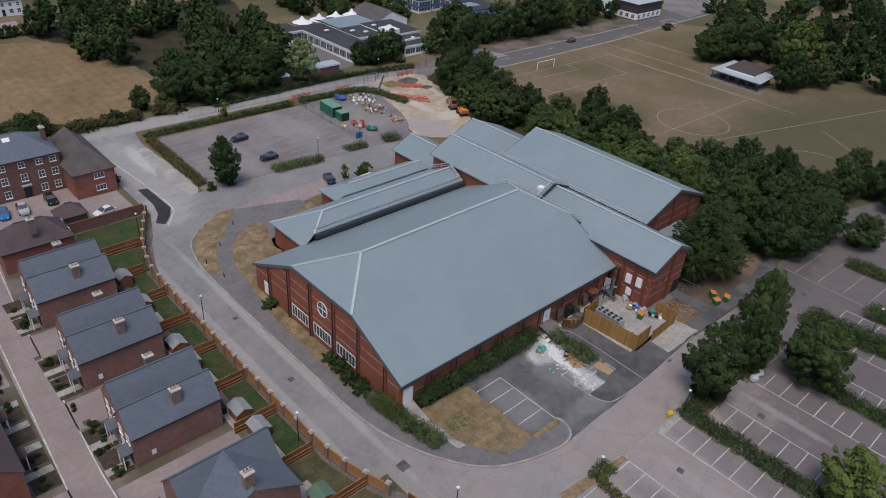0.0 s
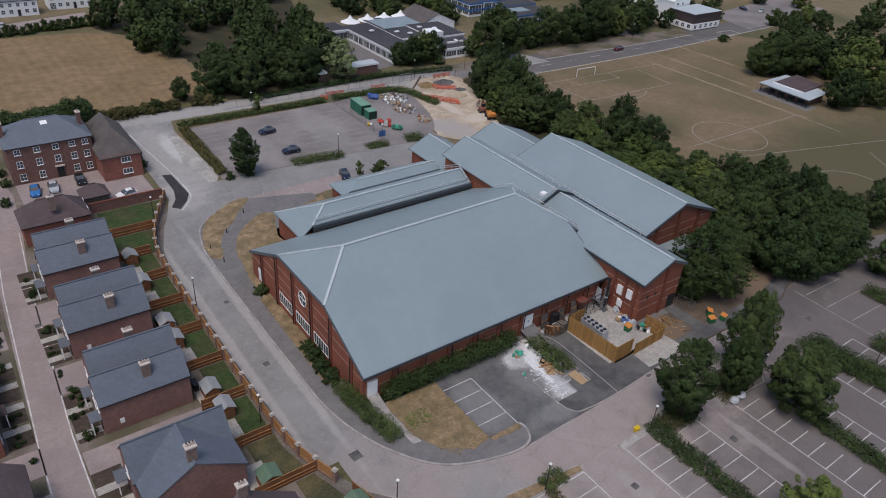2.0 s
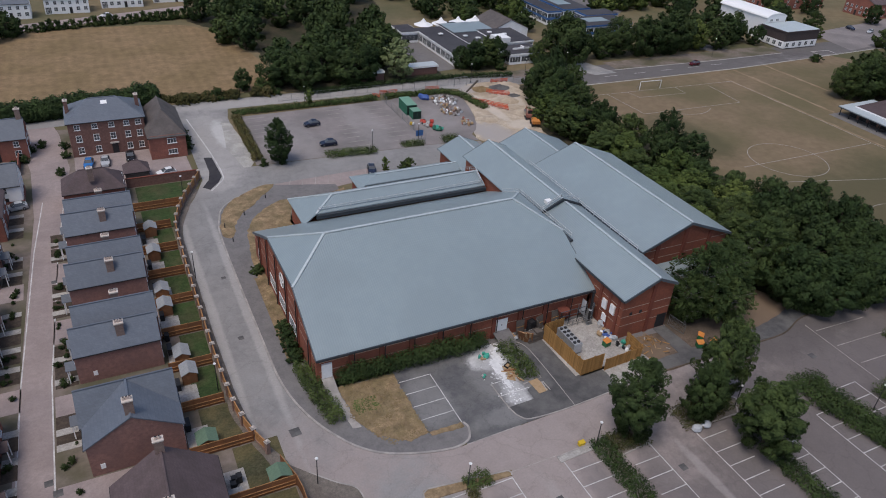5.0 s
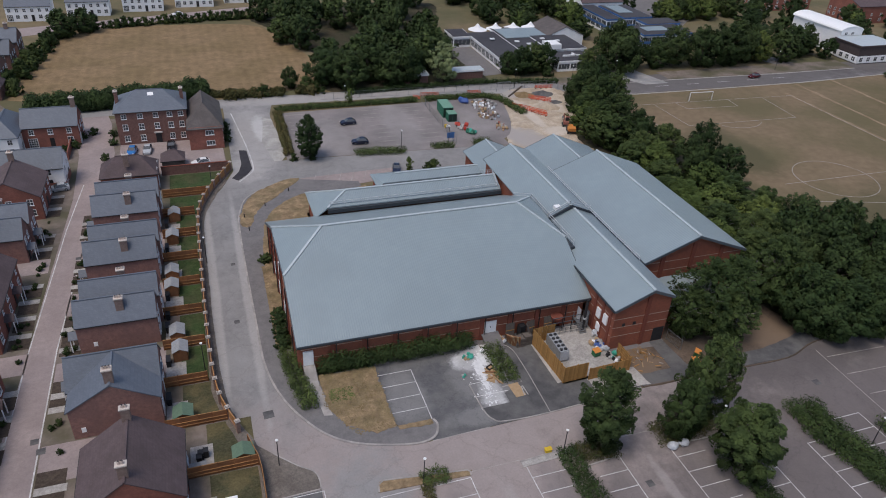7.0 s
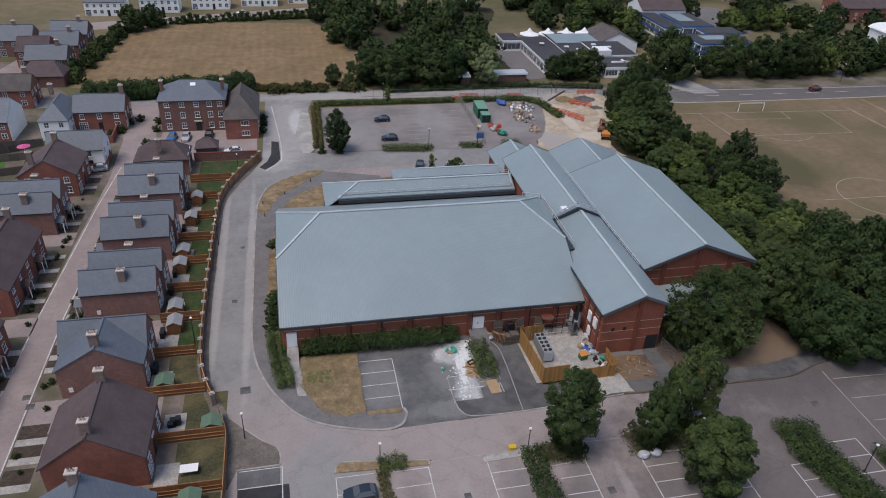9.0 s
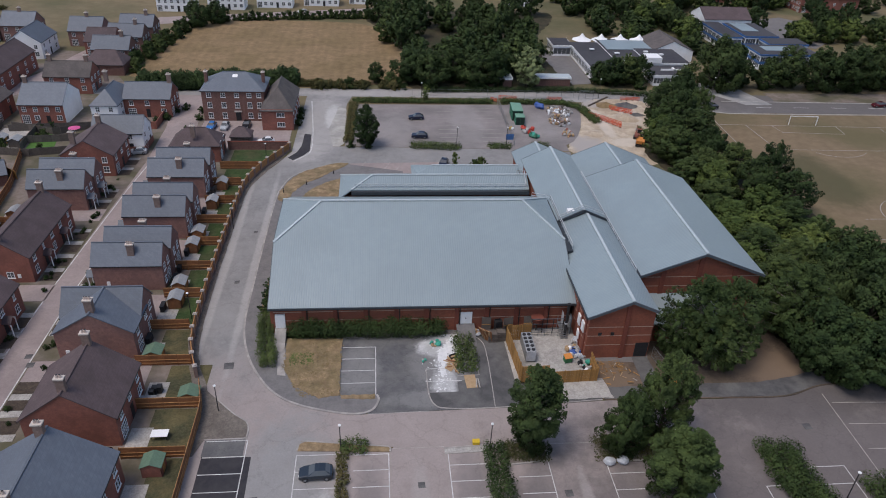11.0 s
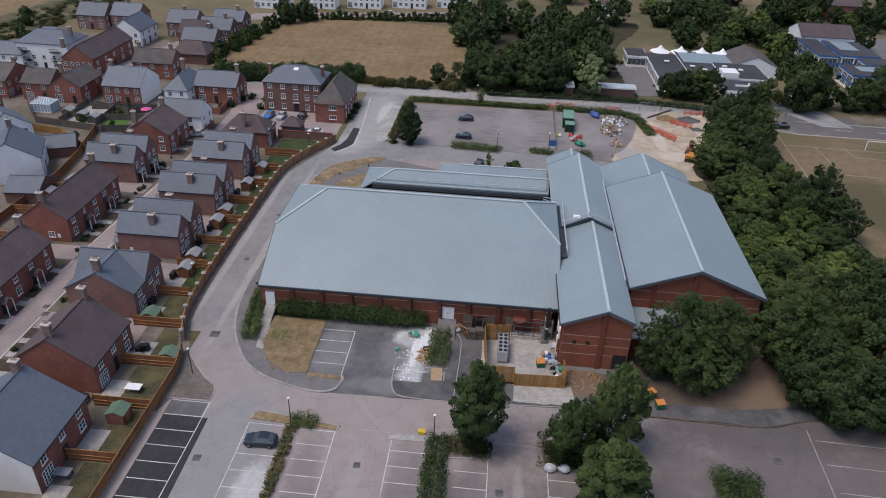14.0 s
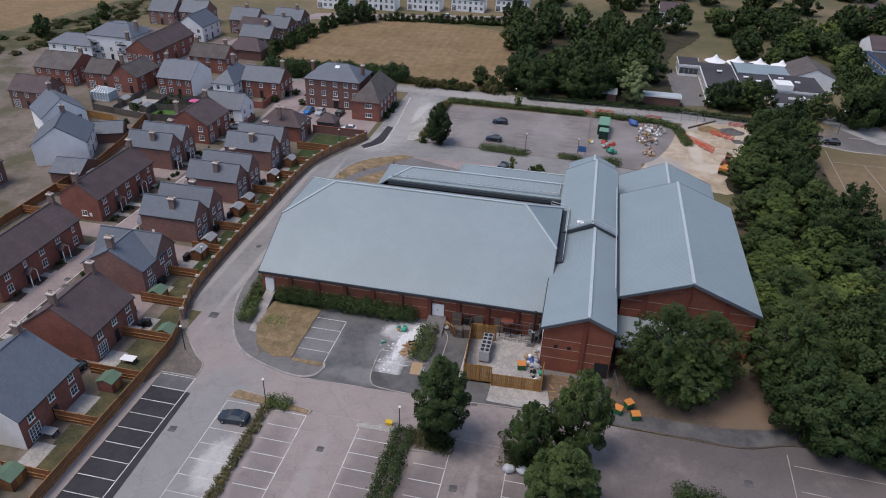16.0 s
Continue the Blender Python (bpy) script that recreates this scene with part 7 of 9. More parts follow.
fence([(-68, 79), (-57, 75), (-50.5, 79)], 1.7, 1.83, "timber_grey", "weathered grey garden fence", "weathered garden fences")
fence([(-58, 63), (-76, 66), (-84, 76)], 1.7, 1.83, "timber_grey", "weathered grey garden fence", "weathered garden fences")
fence([(-56, 52), (-66, 60), (-80, 62)], 1.7, 1.83, "timber_pale", "brown stepped garden fence", "weathered garden fences")
fence([(-61, 66), (-62, 80)], 1.7, 1.83, "timber_grey", "weathered grey garden fence", "weathered garden fences")
fence([(-70, 66), (-70.5, 80)], 1.7, 1.83, "timber_grey", "weathered grey garden fence", "weathered garden fences")
cw = thing("court_wall", "brown brick wall beside the parking court", "wall", pose(0, 0, 0))
part("wall", Mesh().box(-17.4, 67.0, 0, -4.0, 67.25, 1.9), M["brick_dark"], cw)
part("coping", Mesh().box(-17.45, 66.95, 1.9, -3.95, 67.3, 2.0), M["brick_pier"], cw)
gw = thing("garden_wall", "curved red brick garden wall", "wall", pose(0, 0, 0))
part("wall", Mesh().box(-36.0, 79.0, 0, -35.8, 86.5, 1.8).box(-44, 79.0, 0, -36.0, 79.2, 1.8), M["brick_orange"], gw)

# lawns, patios and beds behind the row
for y0, y1, k in ((41.4, 48.8, 0), (33.6, 41.0, 0), (25.8, 33.2, 0), (18.0, 25.4, 0), (10.2, 17.6, 0), (2.2, 9.8, 0), (-5.7, 1.8, 1), (-14.0, -6.1, 1), (-22.1, -14.4, 1), (-30.8, -22.5, 1), (-39.3, -31.2, 1)):
    xe = -11.6 if y0 > -4 else -9.9 if y0 > -10 else -7.0
    xw = -17.0 if y0 > -7 else -14.4 if y0 > -30 else -12.7
    flat("lawn", [(xw + 2.0, y0), (xe, y0), (xe, y1), (xw + 2.0, y1)], 0.07, M["lawn"] if k else M["lawn_lush"], "patchy green back garden lawn", "lawn")
    flat("patio", [(xw, y0 + 0.4), (xw + 2.6, y0 + 0.4), (xw + 2.6, y0 + 4.6), (xw, y0 + 4.6)], 0.095, M["slab"], "pale slabbed garden patio", "patio")


def shed(x, y, w=1.9, l=2.3, roof="felt_grey", wood="timber", label="small orange timber shed with a grey felt roof"):
    s = thing("garden_shed", label, "shed", pose(x, y, 0), "garden sheds")
    b = Mesh()
    for sx in (-1, 1):
        pts = [(sx * w / 2, -l / 2, 0), (sx * w / 2, l / 2, 0), (sx * w / 2, l / 2, 1.7), (sx * w / 2, -l / 2, 1.7)]
        b.solid(pts if sx > 0 else pts[::-1], (-0.05 * sx, 0, 0))
    for sy in (-1, 1):
        pts = [(-w / 2, sy * l / 2, 0), (w / 2, sy * l / 2, 0), (w / 2, sy * l / 2, 1.7), (0, sy * l / 2, 2.15), (-w / 2, sy * l / 2, 1.7)]
        b.solid(pts if sy < 0 else pts[::-1], (0, -0.05 * sy, 0))
    part("wall", b, M[wood], s)
    r = Mesh()
    o = 0.14
    r.solid([(-w / 2 - o, -l / 2 - o, 1.64), (0, -l / 2 - o, 2.2), (0, l / 2 + o, 2.2), (-w / 2 - o, l / 2 + o, 1.64)][::-1], (0, 0, -0.06))
    r.solid([(0, -l / 2 - o, 2.2), (w / 2 + o, -l / 2 - o, 1.64), (w / 2 + o, l / 2 + o, 1.64), (0, l / 2 + o, 2.2)], (0, 0, -0.06))
    part("roof", r, M[roof], s)
    part("door", Mesh().box(w / 2, -0.4, 0.05, w / 2 + 0.03, 0.4, 1.6), M["timber_pale"], s)
    return s


for x, y in ((-15.6, 40.0), (-15.8, 28.4), (-15.3, 12.2), (-15.0, 8.2), (-15.9, 24.2), (-15.2, 48.0)):
    shed(x, y)
shed(-14.9, -4.6, 2.2, 2.0, "felt_green", "timber", "timber shed with a green felt roof")
shed(-8.4, -13.0, 2.3, 1.8, "felt_green", "timber", "low timber shed with a green felt roof")
shed(-10.0, -24.2, 2.2, 2.0, "felt_green", "brick_orange", "small garden playhouse with a green roof")
shed(-11.2, -40.6, 2.4, 2.2, "felt_green", "timber", "timber shed with a green felt roof")
shed(-49.5, 36.0, 2.2, 2.4)
shed(-51.0, 30.0, 2.0, 2.2)
for x, y in ((-66.5, 70), (-63, 69), (-71, 72)):
    shed(x, y, 2.2, 2.6, "felt_grey", "timber_grey", "weathered grey timber shed")
# patio furniture and bins
def table_set(x, y, top, label):
    t = thing("garden_table", label, "table", pose(x, y, 0.1), "garden furniture")
    part("tabletop", Mesh().box(-1.0, -0.6, 0.68, 1.0, 0.6, 0.74), M[top], t)
    for sx in (-0.85, 0.85):
        for sy in (-0.45, 0.45):
            part("leg", Mesh().bar((sx, sy, 0), (sx, sy, 0.68), 0.07), M["black"], t)


table_set(-10.6, -19.2, "white", "white garden table on the lawn")
table_set(-13.6, -13.2, "felt_grey", "grey garden table on a patio")
table_set(-12.0, -33.4, "felt_grey", "grey garden table on a patio")
table_set(-58.5, 79.0, "white", "white round-edged garden table")


def bin_thing(x, y, material="black", label="dark wheeled rubbish bin", z=0.1):
    b = thing("wheelie_bin", label, "bin", pose(x, y, z), "rubbish bins")
    part("body", Mesh().solid([(-0.29, -0.36, 1.0), (0.29, -0.36, 1.0), (0.29, 0.36, 1.0), (-0.29, 0.36, 1.0)], (0, 0, -0.98)), M[material], b)
    part("lid", Mesh().box(-0.32, -0.4, 1.0, 0.32, 0.38, 1.07), M[material], b)
    part("wheel", Mesh().tube((-0.3, 0.36, 0.1), (0.3, 0.36, 0.1), 0.1), M["black"], b)


for y in (14.0, 17.2, 22.2, 29.6, 36.6, 45.0, 6.4, -1.2, -9.6):
    bin_thing(-16.6, y)
    bin_thing(-16.6, y + 0.75)
for x, y in ((-13.2, -11.4), (-12.6, -11.2), (-13.4, -12.0)):
    bin_thing(x, y)
para = thing("parasol", "pink garden parasol on a pole", "parasol", pose(-52.5, 74.5, 0))
M["pink"] = mat("pink_cloth", (0.65, 0.12, 0.3), (0.55, 0.1, 0.25), 2.0, 0.8)
part("pole", Mesh().tube((0, 0, 0), (0, 0, 2.4), 0.03), M["white"], para)
part("canopy", Mesh().tube((0, 0, 2.0), (0, 0, 2.5), 1.35, 0.05, 10), M["pink"], para)
flat("lawn", [(-60.5, 66.5), (-55, 68.5), (-56.8, 77.0), (-61.4, 76.0)], 0.08, M["lawn_green"], "bright green garden lawn", "lawn")
flat("patio", [(-70, 67), (-62.4, 67.5), (-62.6, 79), (-70, 79)], 0.07, M["slab"], "pale gravelled back garden", "patio")
cons = thing("conservatory", "white-framed glass conservatory on a patio", "conservatory", pose(-78.5, 74.5, 0))
cm = Mesh()
for k in range(7):
    a = k / 6 * 5
    cm.bar((a - 2.5, -2, 0), (a - 2.5, -2, 2.2), 0.1).bar((a - 2.5, 2, 0), (a - 2.5, 2, 2.2), 0.1)
    cm.bar((a - 2.5, -2, 2.2), ((a - 2.5) * 0.5, 0, 3.3), 0.09).bar((a - 2.5, 2, 2.2), ((a - 2.5) * 0.5, 0, 3.3), 0.09)
for z in (0.1, 2.2):
    for a, b in (((-2.5, -2), (2.5, -2)), ((2.5, -2), (2.5, 2)), ((2.5, 2), (-2.5, 2)), ((-2.5, 2), (-2.5, -2))):
        cm.bar((*a, z), (*b, z), 0.12)
cm.bar((-1.25, 0, 3.3), (1.25, 0, 3.3), 0.12)
part("frame", cm, M["white"], cons)
part("glazing", Mesh().box(-2.45, -1.95, 0.1, 2.45, 1.95, 2.15), mat("pale_glass", (0.42, 0.5, 0.55), (0.36, 0.44, 0.5), 2.0, 0.15), cons)

# front beds and door paths along the street
random.seed(5)
for y0 in (12.2, 28.0, 43.7):
    for k in range(2):
        y = y0 + k * 4.7
        flat("front_bed", [(-30.9, y + 0.1), (-28.2, y + 0.1), (-28.2, y + 4.5), (-30.9, y + 4.5)], 0.06, M["soil"], "dark planted bed before the houses", "flower bed")
        flat("door_path", [(-31.0, y + 0.8), (-28.1, y + 0.8), (-28.1, y + 1.9), (-31.0, y + 1.9)], 0.08, M["slab"], "pale slabbed path to a front door", "footpath")
for y in (-19, -15, -12, 1.0, 3.6):
    flat("door_path", [(-31.0, y), (-27.6, y), (-27.6, y + 1.1), (-31.0, y + 1.1)], 0.08, M["slab"], "pale slabbed path to a front door", "footpath")
    flat("front_bed", [(-31.0, y + 1.2), (-27.8, y + 1.2), (-27.8, y + 3.4), (-31.0, y + 3.4)], 0.06, M["soil"], "dark planted bed before the houses", "flower bed")
for ya, yb in ((15, 32), (-11, 7.4), (-32, -15), (39, 48), (53.6, 63.6)):
    n = int((yb - ya) / 4)
    for k in range(n):
        y = ya + k * (yb - ya) / n
        flat("front_bed", [(-37.7, y + 0.2), (-35.0, y + 0.2), (-35.0, y + 2.6), (-37.7, y + 2.6)], 0.06, M["soil"], "dark planted bed before the terraces", "flower bed")
        flat("door_path", [(-37.9, y + 2.7), (-35.0, y + 2.7), (-35.0, y + 3.8), (-37.9, y + 3.8)], 0.08, M["slab"], "pale slabbed path to a front door", "footpath")
for _ in range(60):
    side = random.random() < 0.5
    plant("shrub", random.uniform(-30.6, -28.8) if side else random.uniform(-37.4, -35.4), random.choice((random.uniform(12, 21), random.uniform(28, 37), random.uniform(44, 52), random.uniform(-18, 2), random.uniform(15, 32))), random.uniform(0.4, 0.9), None, "small shrubs in the front beds")
for x, y in ((-36.4, 83), (-35.2, 87), (-33.6, 90), (-34.6, 85), (-31.5, 92)):
    plant("shrub", x - 0.4, y, 1.6, 1.3, "shrubs by the corner house")
for x, y in ((-28.6, 77), (-27.4, 85), (-27.6, 90), (-3.2, 86), (-3.3, 90), (-3.4, 82)):
    plant("shrub", x, y, 1.6, 1.2, "shrubs by the apartment house")
for _ in range(10):
    plant("bush", random.uniform(-66, -50), random.uniform(52, 80), random.uniform(1.2, 2.2), None, "garden shrubs in the estate")


# ---- cars ----
def car(x, y, turn, paint, label, group="parked cars"):
    c = thing("car", label, "car", pose(x, y, 0.05, 0, 0, turn) @ Matrix.Diagonal((0.93, 0.98, 1.0, 1)), group)
    st = [(-2.08, 0.62, 0.55, 0.60, 0.62), (-2.0, 0.72, 0.7, 0.74, 0.66), (-1.3, 0.86, 0.86, 0.90, 0.72), (-0.85, 0.87, 0.92, 0.96, 0.70), (-0.1, 0.88, 0.93, 1.40, 0.58), (0.5, 0.88, 0.94, 1.46, 0.58), (1.2, 0.87, 0.94, 1.40, 0.57), (1.75, 0.85, 0.92, 1.05, 0.62), (2.0, 0.78, 0.85, 0.90, 0.64), (2.08, 0.68, 0.55, 0.6, 0.62)]
    b = Mesh()
    rings = []
    for sx, w, belt, roof, wr in st:
        i = len(b.v)
        b.v += [(sx, -w * 0.92, 0.22), (sx, -w, 0.5 if belt > 0.5 else 0.4), (sx, -w, belt), (sx, -wr, roof), (sx, wr, roof), (sx, w, belt), (sx, w, 0.5 if belt > 0.5 else 0.4), (sx, w * 0.92, 0.22)]
        rings.append(i)
    for p, q in zip(rings, rings[1:]):
        for k in range(8):
            j = (k + 1) % 8
            b.f.append((p + k, q + k, q + j, p + j))
    b.f.append(tuple(range(rings[0], rings[0] + 8)))
    b.f.append(tuple(range(rings[-1] + 7, rings[-1] - 1, -1)))
    part("body", b, M[paint], c)
    def pt(i, k, out=0.012):
        v = Vector(b.v[rings[i] + k])
        return v + Vector((0, (out if v.y > 0 else -out), out))
    for k0, k1 in ((2, 3), (5, 4)):
        m = Mesh()
        m.face(pt(3, k0), pt(4, k0), pt(4, k1))
        m.face(pt(4, k0), pt(5, k0), pt(5, k1), pt(4, k1)).face(pt(5, k0), pt(6, k0), pt(6, k1), pt(5, k1)).face(pt(6, k0), pt(7, k0), pt(6, k1))
        part("side_window", m, M["glass"], c)
    part("windscreen", Mesh().face(pt(3, 3), pt(3, 4), pt(4, 4), pt(4, 3)), M["glass"], c)
    part("rear_window", Mesh().face(pt(6, 3), pt(6, 4), pt(7, 4), pt(7, 3)), M["glass"], c)
    for sx in (-1.3, 1.3):
        for sy in (-1, 1):
            w = part("wheel", Mesh().tube((sx, sy * 0.70, 0.31), (sx, sy * 0.90, 0.31), 0.31, 0.31, 14), M["black"], c)
            part("rim", Mesh().tube((sx, sy * 0.895, 0.31), (sx, sy * 0.91, 0.31), 0.19, 0.17, 10), M["metal"], w)
    for sy in (-0.5, 0.5):
        part("headlight", Mesh().box(-2.06, sy - 0.14, 0.58, -1.98, sy + 0.14, 0.7), M["white"], c)


for n_, col in (("paint_navy", (0.012, 0.018, 0.04)), ("paint_black", (0.012, 0.012, 0.014)), ("paint_blue", (0.03, 0.16, 0.42)), ("paint_slate", (0.02, 0.029, 0.042)), ("paint_silver", (0.4, 0.42, 0.44)), ("paint_white", (0.7, 0.7, 0.7)), ("paint_maroon", (0.09, 0.012, 0.016))):
    M[n_] = mat(n_, col, tuple(v * 1.1 for v in col), 2.0, 0.25, spec=0.6)
car(8.25, -25.9, 2, "paint_slate", "dark slate blue hatchback in a bay")
car(25.4, 86.4, 3, "paint_navy", "dark navy saloon in the back car park")
car(25.6, 74.4, -2, "paint_navy", "dark navy hatchback in the back car park")
car(30.0, 58.6, 75, "paint_navy", "dark car parked behind the pool")
car(-23.4, 79.6, 82, "paint_blue", "bright blue car outside the apartments")
car(-20.3, 79.6, 86, "paint_silver", "silver grey car outside the apartments")
car(-15.4, 80.6, 88, "paint_black", "black car outside the apartments")
car(-9.6, 70.6, 10, "paint_white", "white car beside the carport")
car(-16.4, -23.0, 80, "paint_black", "black car beside a garden fence")
car(156.9, 98.3, 4, "paint_maroon", "dark red car on the main road")
car(106.5, 95.8, 2, "paint_black", "black car on the main road")
car(-36.2, 64.6, 10, "paint_silver", "silver car beside the white house")
car(-12, 196.5, 14, "paint_white", "white car before the terraces")
for i, (x, y) in enumerate(((262, 112), (266, 108), (258, 118))):
    car(x, y, 20 + 30 * i, ("paint_silver", "paint_white", "paint_navy")[i], "car parked near the shops")


# ---- lamps, signs and street fittings ----
def lamp(x, y, h, turn=0, head="white", label="slim street lamp on a dark post"):
    l = thing("street_lamp", label, "lamp", pose(x, y, 0, 0, 0, turn), "street lamps")
    part("post", Mesh().tube((0, 0, 0), (0, 0, h), 0.07, 0.05), M["black"], l)
    part("lamp_head", Mesh().tube((0, 0, h), (0, 0, h + 0.1), 0.15, 0.2, 10).tube((0, 0, h + 0.1), (0, 0, h + 0.22), 0.2, 0.09, 10), M[head], l)


for x, y, h in ((-4.6, -15.0, 4.2), (-12.0, 4.4, 4.6), (10.9, -22.4, 4.3), (28.7, -22.9, 4.2), (-10.4, 31.4, 5.0), (68.4, -32.4, 4.5), (33.8, 68.2, 5.0), (45.6, 69.4, 4.6), (-8.0, 59.5, 4.6), (27.5, 99.6, 5.0), (77, 103, 5.5), (50.4, -24.6, 4.0), (110, 104, 6.0), (96, 104.5, 5.0), (170, 104, 6.0)):
    lamp(x, y, h)
for x, y in ((-2.6, 40.4), (1.2, 49.0), (6.4, 54.2), (-3.0, 45.5)):
    b = thing("bollard", "short dark bollard on the verge", "bollard", pose(x, y, 0.15), "verge bollards")
    part("post", Mesh().tube((0, 0, 0), (0, 0, 0.95), 0.09, 0.08), M["black"], b)
    part("band", Mesh().tube((0, 0, 0.75), (0, 0, 0.85), 0.095), M["band"], b)
for x, y, w in ((-29.8, 22.6, 0.9), (-28.8, 18.8, 1.0), (-31.9, -3.4, 0.9), (-31.0, -5.2, 1.0), (-30.6, 38, 0.8), (-4.8, -6.4, 1.3), (-7.0, 14, 0.8), (-6.3, 30, 0.7), (1.6, -29, 0.9), (20.2, -27.8, 0.8), (36.8, -29.8, 0.9), (62, -6, 0.9), (70, -21, 1.0), (52, -14.2, 1.1), (36.8, -15.7, 0.8)):
    cvr = Mesh().box(-w / 2, -w / 2, 0, w / 2, w / 2, 0.03)
    o = part("manhole_cover", cvr, M["asphalt_dark"])
    tagged(o, "square dark iron manhole cover", "manhole cover", "manhole covers")
    o.matrix_basis = pose(x, y, 0.04 if x > -20 else 0.03, 0, 0, 4)
for pts in ([(5.7, -22.1), (5.9, -21.0), (6.6, -20.6), (9.7, -21.0), (16.5, -21.9), (16.8, -22.2), (16.7, -22.7)], [(23.2, -22.5), (28.4, -22.2)], [(30.4, -22.2), (33.6, -21.8), (35.6, -23.6), (35.2, -25.0), (30.6, -25.4)], [(41.6, -22.0), (46, -20.4), (50.4, -20.8), (52.0, -23.4), (50, -25.6), (42, -25.4)]):
    flat("island", spline(pts, 3) if len(pts) > 2 else [(pts[0][0], pts[0][1]), (pts[1][0], pts[1][1]), (pts[1][0], pts[1][1] - 1.0), (pts[0][0], pts[0][1] - 0.9)], 0.13, M["slab"] if len(pts) == 2 else M["dry"] if pts[0][0] < 10 else M["gravel"], "kerbed island of dry soil", "traffic island")
    ribbon("kerb", pts, 0.2, 0.16, M["kerb"], "pale concrete kerb of an island", "kerb")
gb = thing("grit_bin", "small yellow grit bin", "bin", pose(27.1, -22.0, 0.13) @ Matrix.Diagonal((0.75, 0.75, 0.75, 1)))
M["yellow"] = mat("yellow_plastic", (0.62, 0.42, 0.03), (0.55, 0.36, 0.03), 3.0, 0.5)
part("body", Mesh().solid([(-0.55, -0.3, 0.6), (0.55, -0.3, 0.6), (0.55, 0.3, 0.6), (-0.55, 0.3, 0.6)], (0, 0, -0.6)), M["yellow"], gb)
part("lid", Mesh().solid([(-0.6, -0.35, 0.62), (0.6, -0.35, 0.62), (0.6, 0.35, 0.78), (-0.6, 0.35, 0.78)], (0, 0, -0.06)), M["yellow"], gb)

# wrapped bags by the tree
M["wrap"] = mat("white_plastic_wrap", (0.5, 0.52, 0.55), (0.4, 0.42, 0.46), 4.0, 0.35)
for x, y in ((42.6, -25.8), (44.2, -25.7)):
    b = thing("bulk_bag", "white shrink-wrapped bag on the asphalt", "bag", pose(x, y, 0.04), "wrapped bags")
    random.seed(int(x))
    part("bag", Mesh().blob((0, 0, 0.45), 0.75, 0.6, 0.5, 12, 7, 0.1, 0.0), M["wrap"], b)


# ---- service yard ----
yard = thing("yard_fence", "vertical-boarded timber fence of the service yard", "fence", pose(0, 0, 0))
board = Mesh().box(-0.115, -0.02, 0.05, 0.115, 0.02, 2.85).data("board", M["timber_pale"])
def boards(a, b, high=1.0):
    a, b = Vector((*a, 0)), Vector((*b, 0))
    n = int((b - a).length / 0.25)
    r = math.atan2((b - a).y, (b - a).x)
    for k in range(n):
        p = a.lerp(b, (k + 0.5) / n)
        o = part("board", board, None, yard)
        o.matrix_basis = Matrix.Translation(p) @ Matrix.Rotation(r, 4, "Z") @ Matrix.Diagonal((1, 1, high, 1))
    for k in range(0, n + 1, 8):
        p = a.lerp(b, k / n)
        part("post", Mesh().box(p.x - 0.08, p.y - 0.08, 0, p.x + 0.08, p.y + 0.08, 2.95 * high), M["timber_pale"], yard)
    for z in (0.5 * high, 1.5 * high, 2.5 * high):
        u = (b - a).normalized()
        s = Vector((-u.y, u.x, 0)) * 0.06
        part("rail", Mesh().bar(a + s + Vector((0, 0, z)), b + s + Vector((0, 0, z)), 0.06, 0.09), M["timber_pale"], yard)


boards((33.9, -2.4), (34.5, -11.3))
boards((34.5, -11.35), (38.3, -11.2))
boards((38.35, -11.75), (44.9, -11.45), 0.76)
boards((44.95, -11.4), (44.95, -8.0), 0.85)
boards((33.9, -2.4), (37.6, -2.2))
ch = thing("chiller_unit", "long grey roof-fan chiller in the yard", "machine", pose(36.6, -5.2, 0.14))
part("casing", Mesh().box(-0.7, -2.2, 0.25, 0.7, 2.2, 1.9), M["felt_grey"], ch)
part("plinth", Mesh().box(-0.6, -2.0, 0, 0.6, 2.0, 0.25), M["slab"], ch)
part("end_panel", Mesh().box(-0.68, -2.23, 0.3, 0.68, -2.2, 1.85), M["wrap"], ch)
for k in range(5):
    for sx in (-0.34, 0.34):
        part("fan", Mesh().tube((sx, -1.7 + k * 0.85, 1.9), (sx, -1.7 + k * 0.85, 2.0), 0.26, 0.26, 14).tube((sx, -1.7 + k * 0.85, 2.0), (sx, -1.7 + k * 0.85, 2.02), 0.1, 0.08, 8), M["black"], ch)
fl = thing("flue", "tall black flue pipe on a bracket", "pipe", pose(42.8, -1.6, 0.14))
part("pipe", Mesh().tube((0, 0, 0), (0, 0, 5.6), 0.2, 0.2, 12), M["black"], fl)
part("collar", Mesh().tube((0, 0, 2.2), (0, 0, 2.45), 0.26, 0.26, 12), M["wrap"], fl)
part("cowl", Mesh().tube((0, 0, 5.6), (0, 0, 5.75), 0.3, 0.3, 12), M["black"], fl)
gr = thing("guard_rail", "dark steel guard rail across the yard", "railing", pose(0, 0, 0.14))
gm = Mesh()
for k in range(6):
    gm.bar((37.8 + k, -1.6, 0), (37.8 + k, -1.6, 1.1), 0.06)
for z in (0.35, 0.7, 1.1):
    gm.bar((37.8, -1.6, z), (42.8, -1.6, z), 0.05)
part("rails", gm, M["metal"], gr)
st_ = thing("step_platform", "grey steel stair platform at a door", "stairs", pose(43.2, -0.2, 0.14))
part("deck", Mesh().box(-1.2, -0.9, 1.1, 0.6, 0.6, 1.18), M["metal"], st_)
